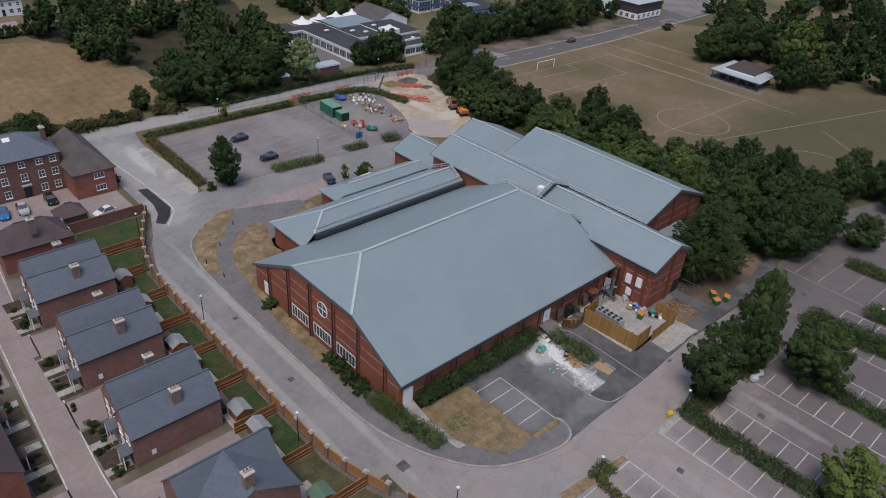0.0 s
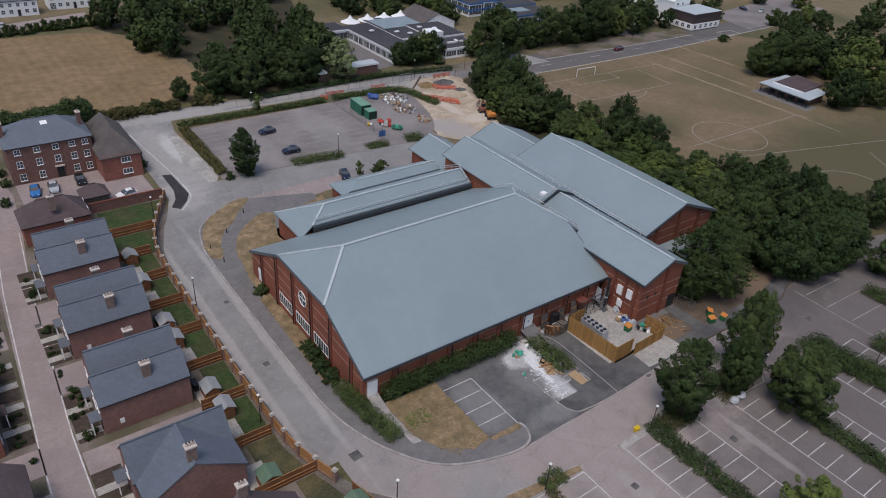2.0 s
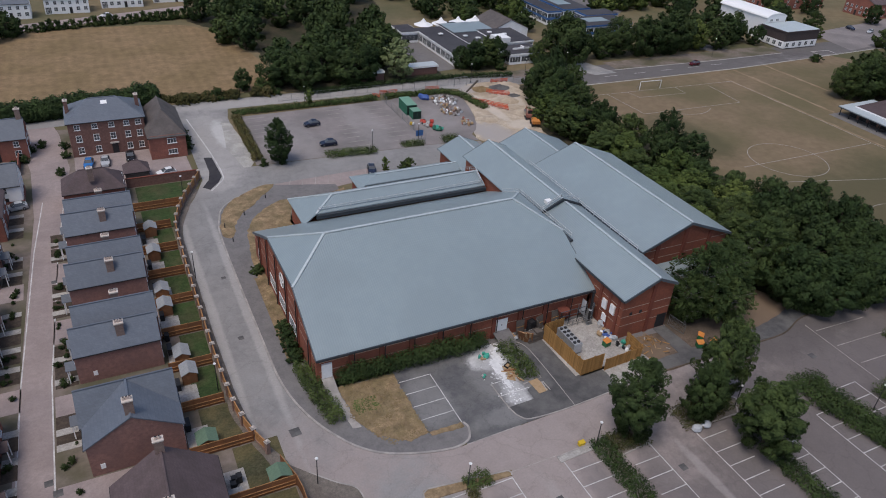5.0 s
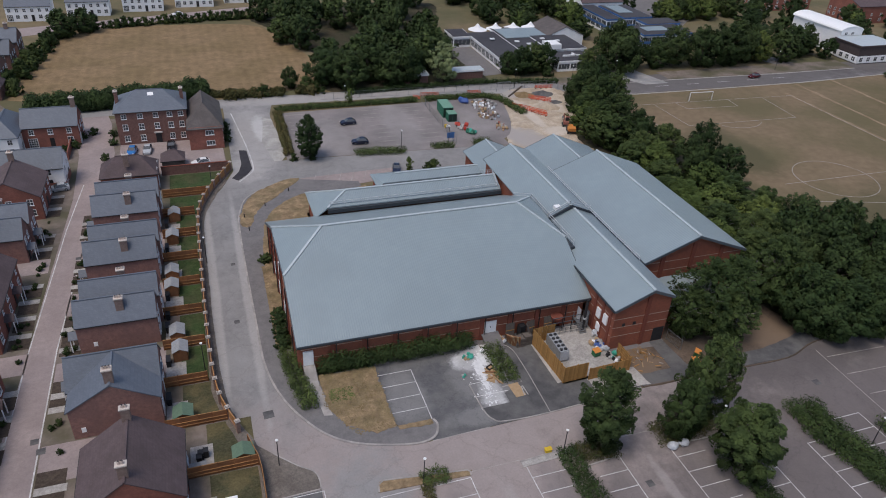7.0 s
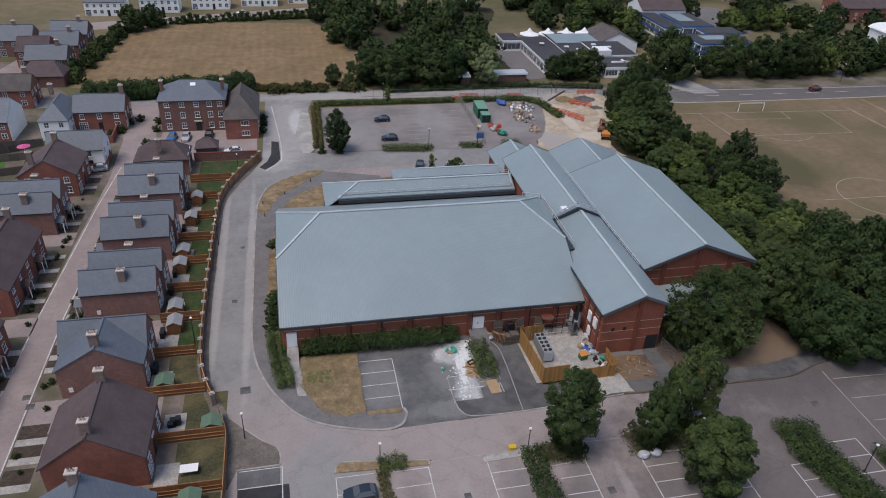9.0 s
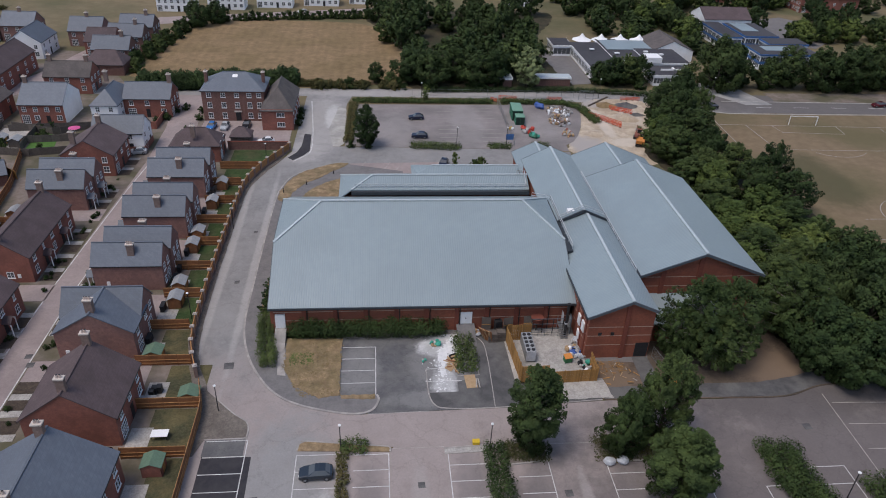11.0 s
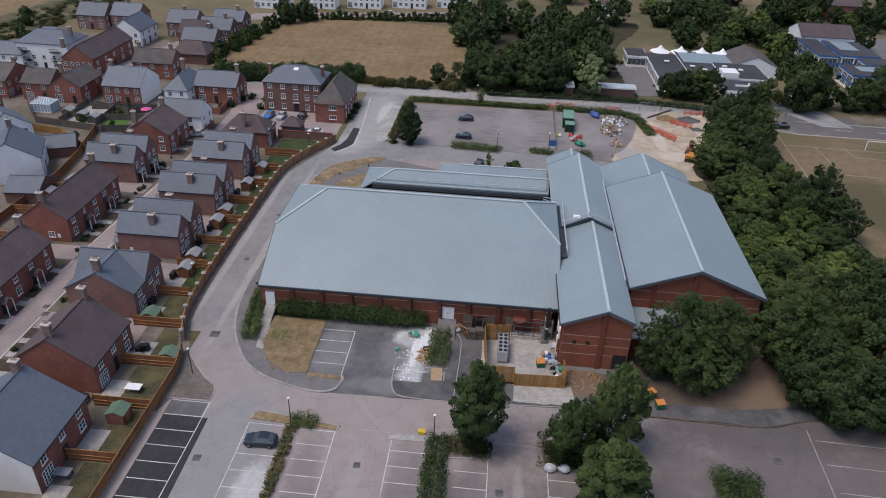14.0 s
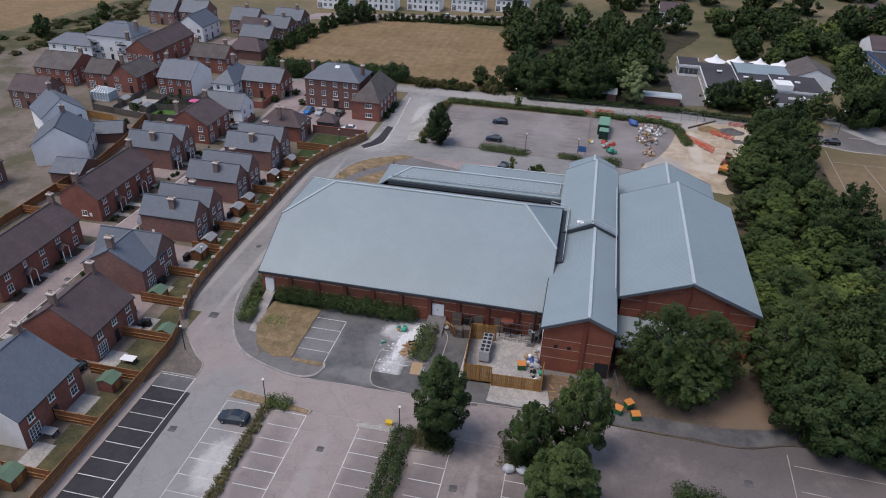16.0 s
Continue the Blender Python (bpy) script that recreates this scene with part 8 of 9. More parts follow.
for k in range(5):
    part("tread", Mesh().box(-1.2, -1.1 - k * 0.26, 0.95 - k * 0.22, 0.0, -0.86 - k * 0.26, 0.99 - k * 0.22), M["metal"], st_)
for sx in (-1.15, 0.55):
    part("leg", Mesh().bar((sx, 0.5, 0), (sx, 0.5, 2.2), 0.07), M["metal"], st_)
dr = thing("service_door", "pale grey service door standing open", "door", pose(42.6, 0.2, 1.3))
part("leaf", Mesh().box(-0.05, -0.9, 0, 0.0, 0.1, 2.1), M["wrap"], dr)
# waste and clutter in the yard
M["bin_green"] = mat("green_plastic", (0.02, 0.12, 0.05), (0.03, 0.15, 0.06), 3.0, 0.5)
M["bin_orange"] = mat("orange_lid", (0.62, 0.25, 0.06), (0.55, 0.2, 0.05), 3.0, 0.5)
M["blue_plastic"] = mat("blue_plastic", (0.05, 0.1, 0.3), (0.07, 0.13, 0.35), 3.0, 0.5)
M["card"] = mat("cardboard", (0.42, 0.29, 0.17), (0.34, 0.23, 0.13), 2.0, 0.9)
M["teal"] = mat("teal_bag", (0.05, 0.33, 0.24), (0.07, 0.4, 0.3), 4.0, 0.6)
M["red"] = mat("red_plastic", (0.48, 0.06, 0.04), (0.4, 0.05, 0.035), 3.0, 0.5)
M["grey_bag"] = mat("grey_rubble_bag", (0.33, 0.32, 0.31), (0.45, 0.43, 0.41), 2.0, 0.8)


def big_bin(x, y, turn, lid="bin_orange", label="green four-wheeled bin with an orange lid", group="four-wheeled bins"):
    b = thing("waste_bin", label, "bin", pose(x, y, 0.14, 0, 0, turn) @ Matrix.Diagonal((0.82, 0.82, 0.85, 1)), group)
    part("body", Mesh().solid([(-0.65, -0.5, 1.05), (0.65, -0.5, 1.05), (0.65, 0.5, 1.05), (-0.65, 0.5, 1.05)], (0, 0, -0.9)), M["bin_green"], b)
    part("lid", Mesh().solid([(-0.7, -0.56, 1.1), (0.7, -0.56, 1.1), (0.7, 0.56, 1.3), (-0.7, 0.56, 1.3)], (0, 0, -0.08)), M[lid], b)
    for sx in (-0.5, 0.5):
        for sy in (-0.38, 0.38):
            part("wheel", Mesh().tube((sx, sy - 0.04, 0.06), (sx, sy + 0.04, 0.06), 0.1), M["black"], b)


big_bin(41.9, -7.4, 10)
big_bin(57.2, -13.6, 15, label="green four-wheeled bin beside the car park")
big_bin(56.4, -11.6, 40, label="green four-wheeled bin beside the car park")
big_bin(55.0, -13.0, -20, label="green four-wheeled bin beside the car park")
random.seed(9)


def heap(cx, cy, r, n, mats, base=0.14, s0=0.25, s1=0.6, name="rubbish_bag", label="tied bag of building rubbish", group="rubbish in the yard"):
    for k in range(n):
        a, d = random.uniform(0, 6.28), r * random.random() ** 0.6
        x, y = cx + d * math.cos(a), cy + d * math.sin(a) * 1.2
        s = random.uniform(s0, s1)
        b = thing(name, label, "rubbish", pose(x, y, base, 0, 0, random.uniform(0, 360)), group)
        part("bag", Mesh().blob((0, 0, s * 0.75), s, s * random.uniform(0.6, 1.0), s * 0.85, 7, 4, 0.26, 0.0), M[random.choice(mats)], b)


heap(43.6, -6.4, 1.3, 9, ("grey_bag", "wrap", "blue_plastic", "grey_bag"))
heap(43.9, -3.2, 0.5, 4, ("grey_bag", "wrap"))
heap(44.2, -9.4, 0.5, 3, ("grey_bag", "white"))


def crate(x, y, z, w, l, h, material, label, name="crate", turn=0, cat="crate"):
    c = thing(name, label, cat, pose(x, y, z, 0, 0, turn), "crates and boards in the yard")
    n = max(2, int(h / 0.3))
    d = h / n
    part("lining", Mesh().box(-w / 2 + 0.05, -l / 2 + 0.05, 0, w / 2 - 0.05, l / 2 - 0.05, h * 0.9), M[material], c)
    for k in range(n):
        for a, b, e, g in ((-w / 2, -l / 2, w / 2, -l / 2 + 0.04), (-w / 2, l / 2 - 0.04, w / 2, l / 2), (-w / 2, -l / 2 + 0.04, -w / 2 + 0.04, l / 2 - 0.04), (w / 2 - 0.04, -l / 2 + 0.04, w / 2, l / 2 - 0.04)):
            part("slat", Mesh().box(a, b, d * k, e, g, d * (k + 0.86)), M[material], c)


crate(32.0, -2.2, 0.13, 1.4, 1.2, 1.5, "timber_grey", "grey wooden crate by the wall")
crate(33.2, -2.0, 0.13, 1.3, 1.2, 1.6, "timber_grey", "grey wooden crate by the wall")
crate(29.6, -0.4, 0.13, 0.6, 0.6, 0.7, "card", "open cardboard box by the door", "cardboard_box", 20, "box")
crate(33.0, -0.4, 0.13, 1.0, 0.9, 2.2, "black", "dark tarpaulined stack by the wall", "covered_stack", 8, "stack")
for k in range(5):
    p = thing("leaning_board", "brown timber sheet leaning on crates", "board", pose(30.9 + 0.12 * k, -1.6 - 0.2 * k, 0.13, 0, -24 + 3 * k, 30 + 6 * k), "crates and boards in the yard")
    part("sheet", Mesh().box(-0.03, -0.6, 0, 0.03, 0.6, 2.2), M["card" if k % 2 else "timber"], p)
rd = thing("cable_drum", "large rusty cable drum on a post", "drum", pose(38.8, -0.2, 0.14))
part("post", Mesh().bar((0, 0, 0), (0, 0, 1.8), 0.16), M["bark"], rd)
part("drum", Mesh().tube((0, 0, 1.8), (0, 0, 2.5), 0.75, 0.95, 14), M["brick_pier"], rd)
random.seed(44)
heap(43.4, -5.4, 1.1, 16, ("grey_bag", "wrap", "blue_plastic", "grey_bag", "card", "white", "black"), 0.14, 0.2, 0.5, label="bag or bundle in the yard's rubbish pile")
heap(43.9, -8.2, 0.8, 10, ("grey_bag", "wrap", "black", "teal"), 0.14, 0.2, 0.45, label="grey rubble bag beside the yard fence")
heap(29.9, -0.6, 0.6, 5, ("card", "wrap", "grey_bag"), 0.13, 0.15, 0.35, label="small sack beside the white door", group="sacks by the white door")
heap(32.6, -1.0, 0.7, 7, ("black", "felt_grey", "grey_bag"), 0.13, 0.35, 0.6, label="dark covered bundle by the wall", group="sacks by the white door")
for k, (x, y, t) in enumerate(((31.3, -0.2, 0), (34.6, -0.4, 10), (33.9, -1.2, 84), (37.6, -0.1, 4))):
    p = thing("partition_panel", "tall weathered board panel against the wall", "board", pose(x, y, 0.13, -8, 0, t), "crates and boards in the yard")
    part("panel", Mesh().box(-0.7, -0.03, 0, 0.7, 0.03, 2.4), M["timber_grey"], p)
    part("brace", Mesh().bar((-0.7, -0.05, 1.2), (0.7, -0.05, 1.2), 0.05, 0.1), M["timber_pale"], p)
fr_ = thing("plant_frame", "dark steel frame of pipes by the wall", "frame", pose(0, 0, 0.14))
for x in (37.9, 39.5, 41.1, 42.6):
    part("upright", Mesh().bar((x, -0.9, 0), (x, -0.9, 2.6), 0.09), M["black"], fr_)
for z in (0.8, 1.7, 2.6):
    part("crossbar", Mesh().bar((37.8, -0.9, z), (42.7, -0.9, z), 0.08), M["fascia"], fr_)
lv_ = thing("louvre_panel", "tall grey louvred panel by the corner", "panel", pose(43.6, -0.4, 0.14))
part("frame", Mesh().box(-0.06, -1.0, 0.2, 0.06, -0.1, 3.2), M["fascia"], lv_)
for k in range(10):
    part("slat", Mesh().box(-0.09, -0.95, 0.35 + k * 0.28, -0.05, -0.15, 0.5 + k * 0.28), M["felt_grey"], lv_)
ribbon("kerb", [(26.2, -0.5), (26.2, -1.5), (28.8, -1.5), (29.1, -9.6), (26.1, -9.8)], 0.14, 0.15, M["kerb"], "pale kerb round the hedge by the parking court", "kerb")
# weeds and scraps on the earth by the wing
for k in range(22):
    x, y = random.uniform(46, 51), random.uniform(-12.2, -7.8)
    p = thing("timber_scrap", "short scrap of timber on bare earth", "scrap", pose(x, y, 0.09, 0, 0, random.uniform(0, 180)), "brash heap beside the wing")
    part("stick", Mesh().box(-random.uniform(0.2, 0.7), -0.06, 0, 0.4, 0.06, 0.05), M[random.choice(("card", "slab", "timber_pale", "bark"))], p)
# plaster powder strewn over the asphalt
random.seed(61)
pw = Mesh()
for x0, y0, x1, y1, n, wd in ((25.8, -2.0, 24.4, -6.0, 60, 0.7), (24.4, -5.5, 24.4, -10.0, 60, 0.55), (24.3, -9.0, 23.6, -12.6, 34, 0.45), (22.8, -2.4, 25.6, -4.2, 24, 0.7), (23.0, -6.0, 24.0, -9.8, 20, 0.8)):
    for _ in range(n):
        f = random.random()
        x, y = x0 + (x1 - x0) * f + random.gauss(0, wd), y0 + (y1 - y0) * f + random.gauss(0, wd)
        r, z, t0 = random.uniform(0.04, 0.22) * random.random() ** 0.5 + 0.04, random.uniform(0.056, 0.062), random.uniform(0, 6.28)
        k = len(pw.v)
        pw.v += [(x + r * random.uniform(0.5, 1.2) * math.cos(t0 + q * 1.047), y + r * random.uniform(0.5, 1.2) * math.sin(t0 + q * 1.047), z) for q in range(6)]
        pw.f.append(tuple(range(k, k + 6)))
for x, y, rx, ry in ((25.5, -3.6, 0.75, 1.35), (24.5, -5.9, 0.8, 1.6), (24.2, -8.4, 0.45, 1.3), (24.6, -4.4, 1.0, 0.8)):
    k = len(pw.v)
    z = 0.064 + 0.003 * len(pw.f) % 0.007
    pw.v += [(x + rx * g * math.cos(q * 0.2094), y + ry * g * math.sin(q * 0.2094), z) for q in range(30) for g in (random.uniform(0.6, 1.2),)]
    pw.f.append(tuple(range(k, k + 30)))
tagged(new("powder_spill", pw.data("powder_spill", M["powder"])), "spilled white plaster powder strewn over asphalt", "powder", kind="stuff")
# spilled building materials in the parking court
random.seed(12)
heap(23.6, -2.8, 0.7, 6, ("teal", "teal", "card"), 0.06, 0.2, 0.45, label="torn teal plaster bag on the asphalt", group="spilled building materials")
heap(26.0, -2.0, 0.4, 2, ("white",), 0.06, 0.25, 0.4, label="white bucket-like bag of plaster", group="spilled building materials")
heap(21.8, -6.5, 0.3, 3, ("grey_bag", "teal"), 0.06, 0.15, 0.35, label="half-empty bag beside the powder", group="spilled building materials")
for k in range(11):
    p = thing("plank", "loose sawn timber plank on the asphalt", "plank", pose(25.6 + random.uniform(-0.5, 0.5), -7.6 + random.uniform(-1.3, 1.2), 0.08 + 0.05 * (k % 5), 0, 0, random.uniform(0, 180)), "spilled building materials")
    part("board", Mesh().box(-0.9, -0.1, 0, 0.9, 0.1, 0.05), M["card" if k % 3 else "timber"], p)
for x, y, w, l, t in ((27.8, -10.9, 1.5, 2.6, 4), (26.0, -6.4, 1.2, 1.6, 20), (25.2, -8.0, 1.0, 1.1, 50)):
    p = thing("board_sheet", "flat sheet of brown board on the ground", "board", pose(x, y, 0.13 if x > 26 else 0.08, 0, 0, t), "spilled building materials")
    part("sheet", Mesh().box(-w / 2, -l / 2, 0, w / 2, l / 2, 0.03), M["card"], p)
for k in range(2):
    p = thing("plank", "pale loose plank on a board", "plank", pose(28.5 + 0.35 * k, -11.3, 0.17, 0, 0, 82 + 10 * k), "spilled building materials")
    part("board", Mesh().box(-0.9, -0.07, 0, 0.9, 0.07, 0.05), M["slab"], p)
bx_ = thing("crate", "small open black plastic crate on boards", "crate", pose(25.9, -5.8, 0.12, 0, 0, 25), "spilled building materials")
part("shell", Mesh().box(-0.5, -0.35, 0, 0.5, -0.3, 0.3).box(-0.5, 0.3, 0, 0.5, 0.35, 0.3).box(-0.5, -0.3, 0, -0.45, 0.3, 0.3).box(0.45, -0.3, 0, 0.5, 0.3, 0.3), M["black"], bx_)
part("base", Mesh().box(-0.45, -0.3, 0, 0.45, 0.3, 0.04), M["card"], bx_)
# leaning site fence and brash by the wing
random.seed(21)
for x, y, t in ((54.6, -8.2, 100), (57.6, -7.6, 20), (68.0, -2.4, 8), (71.0, -2.0, 6)):
    f = thing("site_fence", "galvanised mesh fence panel under the trees", "fence", pose(x, y, 0.05, 0, 0, t), "mesh fence panels")
    m = Mesh().bar((-1.5, 0, 0.1), (1.5, 0, 0.1), 0.05).bar((-1.5, 0, 1.9), (1.5, 0, 1.9), 0.05).bar((-1.5, 0, 0), (-1.5, 0, 1.9), 0.05).bar((1.5, 0, 0), (1.5, 0, 1.9), 0.05)
    for k in range(14):
        m.bar((-1.4 + k * 0.2, 0, 0.1), (-1.4 + k * 0.2, 0, 1.9), 0.02)
    part("panel", m, M["metal"], f)
for k in range(26):
    b = thing("cut_branch", "dry cut branch on bare earth", "branch", pose(47.6 + random.uniform(-1.6, 1.8), -9.2 + random.uniform(-1.4, 1.4), 0.1 + random.uniform(0, 0.5), 0, random.uniform(-30, 30), random.uniform(0, 360)), "brash heap beside the wing")
    part("stick", Mesh().tube((-0.8, 0, 0), (0.8, 0.1, 0.1), 0.035, 0.012, 5), M["timber_pale"], b)


# tufts of scorched grass and weeds on the verges
def tufts(x0, y0, x1, y1, n, leaf, label, inside, size=0.09):
    rnd = random.Random(n)
    m = Mesh()
    while len(m.f) < n:
        x, y = rnd.uniform(x0, x1), rnd.uniform(y0, y1)
        if not inside(x, y):
            continue
        for _ in range(3):
            a, w = rnd.uniform(0, 6.28), rnd.uniform(0.5, 1.3) * size
            dx, dy = math.cos(a) * w, math.sin(a) * w
            ox, oy, h = x + rnd.uniform(-0.15, 0.15), y + rnd.uniform(-0.15, 0.15), rnd.uniform(0.1, 0.5) * size
            m.face((ox - dx, oy - dy, 0.165), (ox + dx, oy + dy, 0.165), (ox - dy * 1.6, oy + dx * 1.6, 0.165 + h))
    tagged(new("grass_tufts", m.data("grass_tufts", M[leaf])), label, "grass", kind="stuff")


M["tuft"] = leaf_mat("scorched_tuft", (0.17, 0.12, 0.06), (0.30, 0.22, 0.12))
tufts(2.4, -13, 10.4, -1, 2600, "tuft", "scorched tufts of grass on the verge", lambda x, y: y > -7.6 - (x - 2.6) * 2.0 or x > 6.5)
tufts(3.2, -6.6, 6.4, -4.2, 500, "leaf_light", "green weeds in scorched grass", lambda x, y: True)
tufts(-1.9, 6, -0.1, 30, 700, "tuft", "dry weeds in the planting strip", lambda x, y: True)

# ---- building site ----
random.seed(31)
def container(x, y, w, l, h, turn, label):
    c = thing("site_container", label, "container", pose(x, y, 0.05, 0, 0, turn), "green site containers")
    n = int(l / 0.3)
    side = []
    for k in range(n):
        y0 = -l / 2 + l * k / n
        side += [(w / 2, y0), (w / 2, y0 + 0.1), (w / 2 + 0.04, y0 + 0.13), (w / 2 + 0.04, y0 + 0.25)]
    side.append((w / 2, l / 2))
    m = Mesh().solid([(x, y, 0) for x, y in side] + [(-x, y, 0) for x, y in reversed(side)], (0, 0, h))
    part("body", m, M["cont_green"], c)
    part("roof", Mesh().box(-w / 2 - 0.05, -l / 2 - 0.05, h, w / 2 + 0.05, l / 2 + 0.05, h + 0.08), M["cont_roof"], c)
    for sx in (-0.5, 0.5):
        part("door", Mesh().box(sx * w / 2 - w / 4 + 0.04, -l / 2 - 0.05, 0.1, sx * w / 2 + w / 4 - 0.04, -l / 2, h - 0.1), M["cont_dark"], c)


M["cont_green"] = mat("green_container_paint", (0.025, 0.13, 0.085), (0.035, 0.16, 0.1), 1.5, 0.5)
M["cont_roof"] = mat("faded_green_roof", (0.14, 0.28, 0.2), (0.17, 0.32, 0.24), 1.5, 0.6)
M["cont_dark"] = mat("dark_green_door", (0.012, 0.03, 0.024), (0.02, 0.04, 0.03), 1.5, 0.5)
container(51.2, 88.6, 2.6, 6.0, 2.6, -3, "green steel container with a faded roof")
container(51.3, 84.0, 2.2, 2.6, 2.0, -3, "small dark green steel container with an open end")
heap(63.0, 92.0, 3.4, 70, ("grey_bag", "wrap", "white", "slab", "grey_bag", "white", "card", "slab", "pier", "timber_grey"), 0.05, 0.22, 0.55, label="bagged rubble in the site compound", group="bagged rubble heap")
heap(61.6, 84.5, 2.6, 50, ("grey_bag", "wrap", "white", "card", "slab", "pier", "timber_grey"), 0.05, 0.22, 0.5, label="bagged rubble in the site compound", group="bagged rubble heap")
heap(61.8, 77.0, 2.0, 24, ("card", "slab", "brick_orange", "grey_bag"), 0.05, 0.22, 0.5, label="bagged rubble in the site compound", group="bagged rubble heap")
heap(58.6, 95.0, 1.0, 3, ("blue_plastic",), 0.05, 0.7, 1.0, label="blue wrapped bundle in the compound", group="bagged rubble heap")
heap(52.4, 78.6, 1.6, 22, ("red", "black", "grey_bag", "red"), 0.05, 0.3, 0.7, label="red and dark tools in the compound", group="site tools heap", name="site_tool")
heap(53.4, 74.6, 1.3, 7, ("blue_plastic", "teal", "cont_green"), 0.05, 0.5, 0.9, label="blue tarpaulined bundle in the compound", group="site tools heap", name="site_bundle")
heap(48.8, 79.5, 0.7, 4, ("white", "yellow"), 0.05, 0.3, 0.5, label="white bag by the compound fence", group="site tools heap")


def mound(x, y, r, h, material, label):
    o = thing("spoil_heap", label, "heap", pose(x, y, 0.03), "spoil heaps")
    m = Mesh()
    n, rows = 18, 6
    for a in range(rows + 1):
        f = a / rows
        for k in range(n):
            t = 2 * math.pi * k / n
            q = r * f * (1 + 0.12 * math.sin(3 * t + x) + random.uniform(-0.05, 0.05))
            m.v.append((q * math.cos(t), q * math.sin(t) * 0.8, h * (1 - f) ** 1.2 + random.uniform(0, 0.06) * (a < rows)))
    for a in range(rows):
        for k in range(n):
            j = (k + 1) % n
            m.f.append((a * n + k, (a + 1) * n + k, (a + 1) * n + j, a * n + j))
    part("mound", m, M[material], o, smooth=True)


mound(79.5, 88.0, 4.2, 1.3, "sand", "pale sand heap on the building site")
mound(77.5, 97.5, 3.0, 1.0, "straw", "brown spoil heap on the building site")
mound(83.0, 97.0, 3.2, 1.2, "asphalt_dark", "grey rubble heap on the building site")
mound(84.0, 90.5, 1.8, 0.6, "asphalt_dark", "small grey rubble heap on sand")
mound(81.0, 78.0, 4.5, 0.8, "sand", "flattened sand heap on the building site")
mound(68.5, 77.5, 3.2, 0.5, "sand", "low earth mound by the compound")


def barrier(x, y, turn):
    b = thing("plastic_barrier", "orange-red plastic site barrier", "barrier", pose(x, y, 0.05, 0, 0, turn), "site barriers")
    m = Mesh()
    for z in (0.25, 0.6, 0.95):
        m.bar((-1.0, 0, z), (1.0, 0, z), 0.05, 0.14)
    for k in range(5):
        m.bar((-1.0 + k * 0.5, 0, 0.1), (-1.0 + k * 0.5, 0, 1.0), 0.06)
    part("panel", m, M["barrier"], b)
    for sx in (-0.7, 0.7):
        part("foot", Mesh().box(sx - 0.08, -0.3, 0, sx + 0.08, 0.3, 0.08), M["black"], b)


M["barrier"] = mat("orange_red_plastic", (0.62, 0.11, 0.05), (0.55, 0.09, 0.045), 3.0, 0.5)
for a, b, n in (((70.6, 90.0), (76.8, 81.0), 5), ((72.2, 88.8), (77.4, 82.6), 4), ((77.6, 95.0), (83.0, 91.6), 3), ((78.0, 93.8), (82.6, 90.8), 3), ((49, 102.0), (53.5, 101.6), 3), ((62, 101.2), (66, 101), 2), ((83, 101.8), (88, 101.4), 3), ((46.5, 100.6), (47.6, 99.6), 1)):
    t = math.degrees(math.atan2(b[1] - a[1], b[0] - a[0]))
    for k in range(n):
        barrier(a[0] + (b[0] - a[0]) * (k + 0.5) / n, a[1] + (b[1] - a[1]) * (k + 0.5) / n, t + random.uniform(-6, 6))


def digger(x, y, turn, paint, label):
    d = thing("dumper", label, "vehicle", pose(x, y, 0.05, 0, 0, turn), "site vehicles")
    part("chassis", Mesh().box(-1.5, -0.7, 0.45, 1.5, 0.7, 0.9), M["black"], d)
    part("skip", Mesh().solid([(-1.9, -0.95, 1.7), (-0.2, -0.95, 1.7), (-0.2, 0.95, 1.7), (-1.9, 0.95, 1.7)], (0.2, 0, -0.8)), M[paint], d)
    part("engine_cover", Mesh().box(0.3, -0.6, 0.9, 1.5, 0.6, 1.5), M[paint], d)
    part("roll_bar", Mesh().bar((0.4, -0.6, 1.4), (0.4, -0.6, 2.6), 0.08).bar((0.4, 0.6, 1.4), (0.4, 0.6, 2.6), 0.08).bar((0.4, -0.6, 2.6), (0.4, 0.6, 2.6), 0.08), M["black"], d)
    for sx in (-1.0, 1.0):
        for sy in (-1, 1):
            part("wheel", Mesh().tube((sx, sy * 0.62, 0.5), (sx, sy * 0.98, 0.5), 0.5, 0.5, 14), M["black"], d)


digger(78.0, 70.2, 70, "bin_orange", "orange site dumper by the trees")
digger(84.6, 68.0, 95, "yellow", "yellow site dumper by the trees")
# mesh fence round the compound
for a, b in (((47.6, 69.5), (47.8, 98)), ((22, 104.2), (87, 102.6)), ((87, 102.6), (92, 98))):
    a, b = Vector((*a, 0)), Vector((*b, 0))
    n = max(1, round((b - a).length / 3.4))
    for k in range(n):
        p, q = a.lerp(b, k / n), a.lerp(b, (k + 0.96) / n)
        f = thing("site_fence", "galvanised mesh site fence panel", "fence", pose(0, 0, 0), "mesh fence panels")
        m = Mesh()
        for z in (0.15, 1.95):
            m.bar(p + Vector((0, 0, z)), q + Vector((0, 0, z)), 0.04)
        for e in range(8):
            c = p.lerp(q, e / 7)
            m.bar(c + Vector((0, 0, 0)), c + Vector((0, 0, 2.0)), 0.05 if e in (0, 7) else 0.018)
        part("mesh_panel", m, M["metal"], f)
gate = thing("height_gate", "pale steel height-limit gate", "gate", pose(73, 101.6, 0.05))
part("frame", Mesh().bar((-2, 0, 0), (-2, 0, 2.6), 0.12).bar((2, 0, 0), (2, 0, 2.6), 0.12).bar((-2, 0, 2.6), (2, 0, 2.6), 0.12), M["metal"], gate)
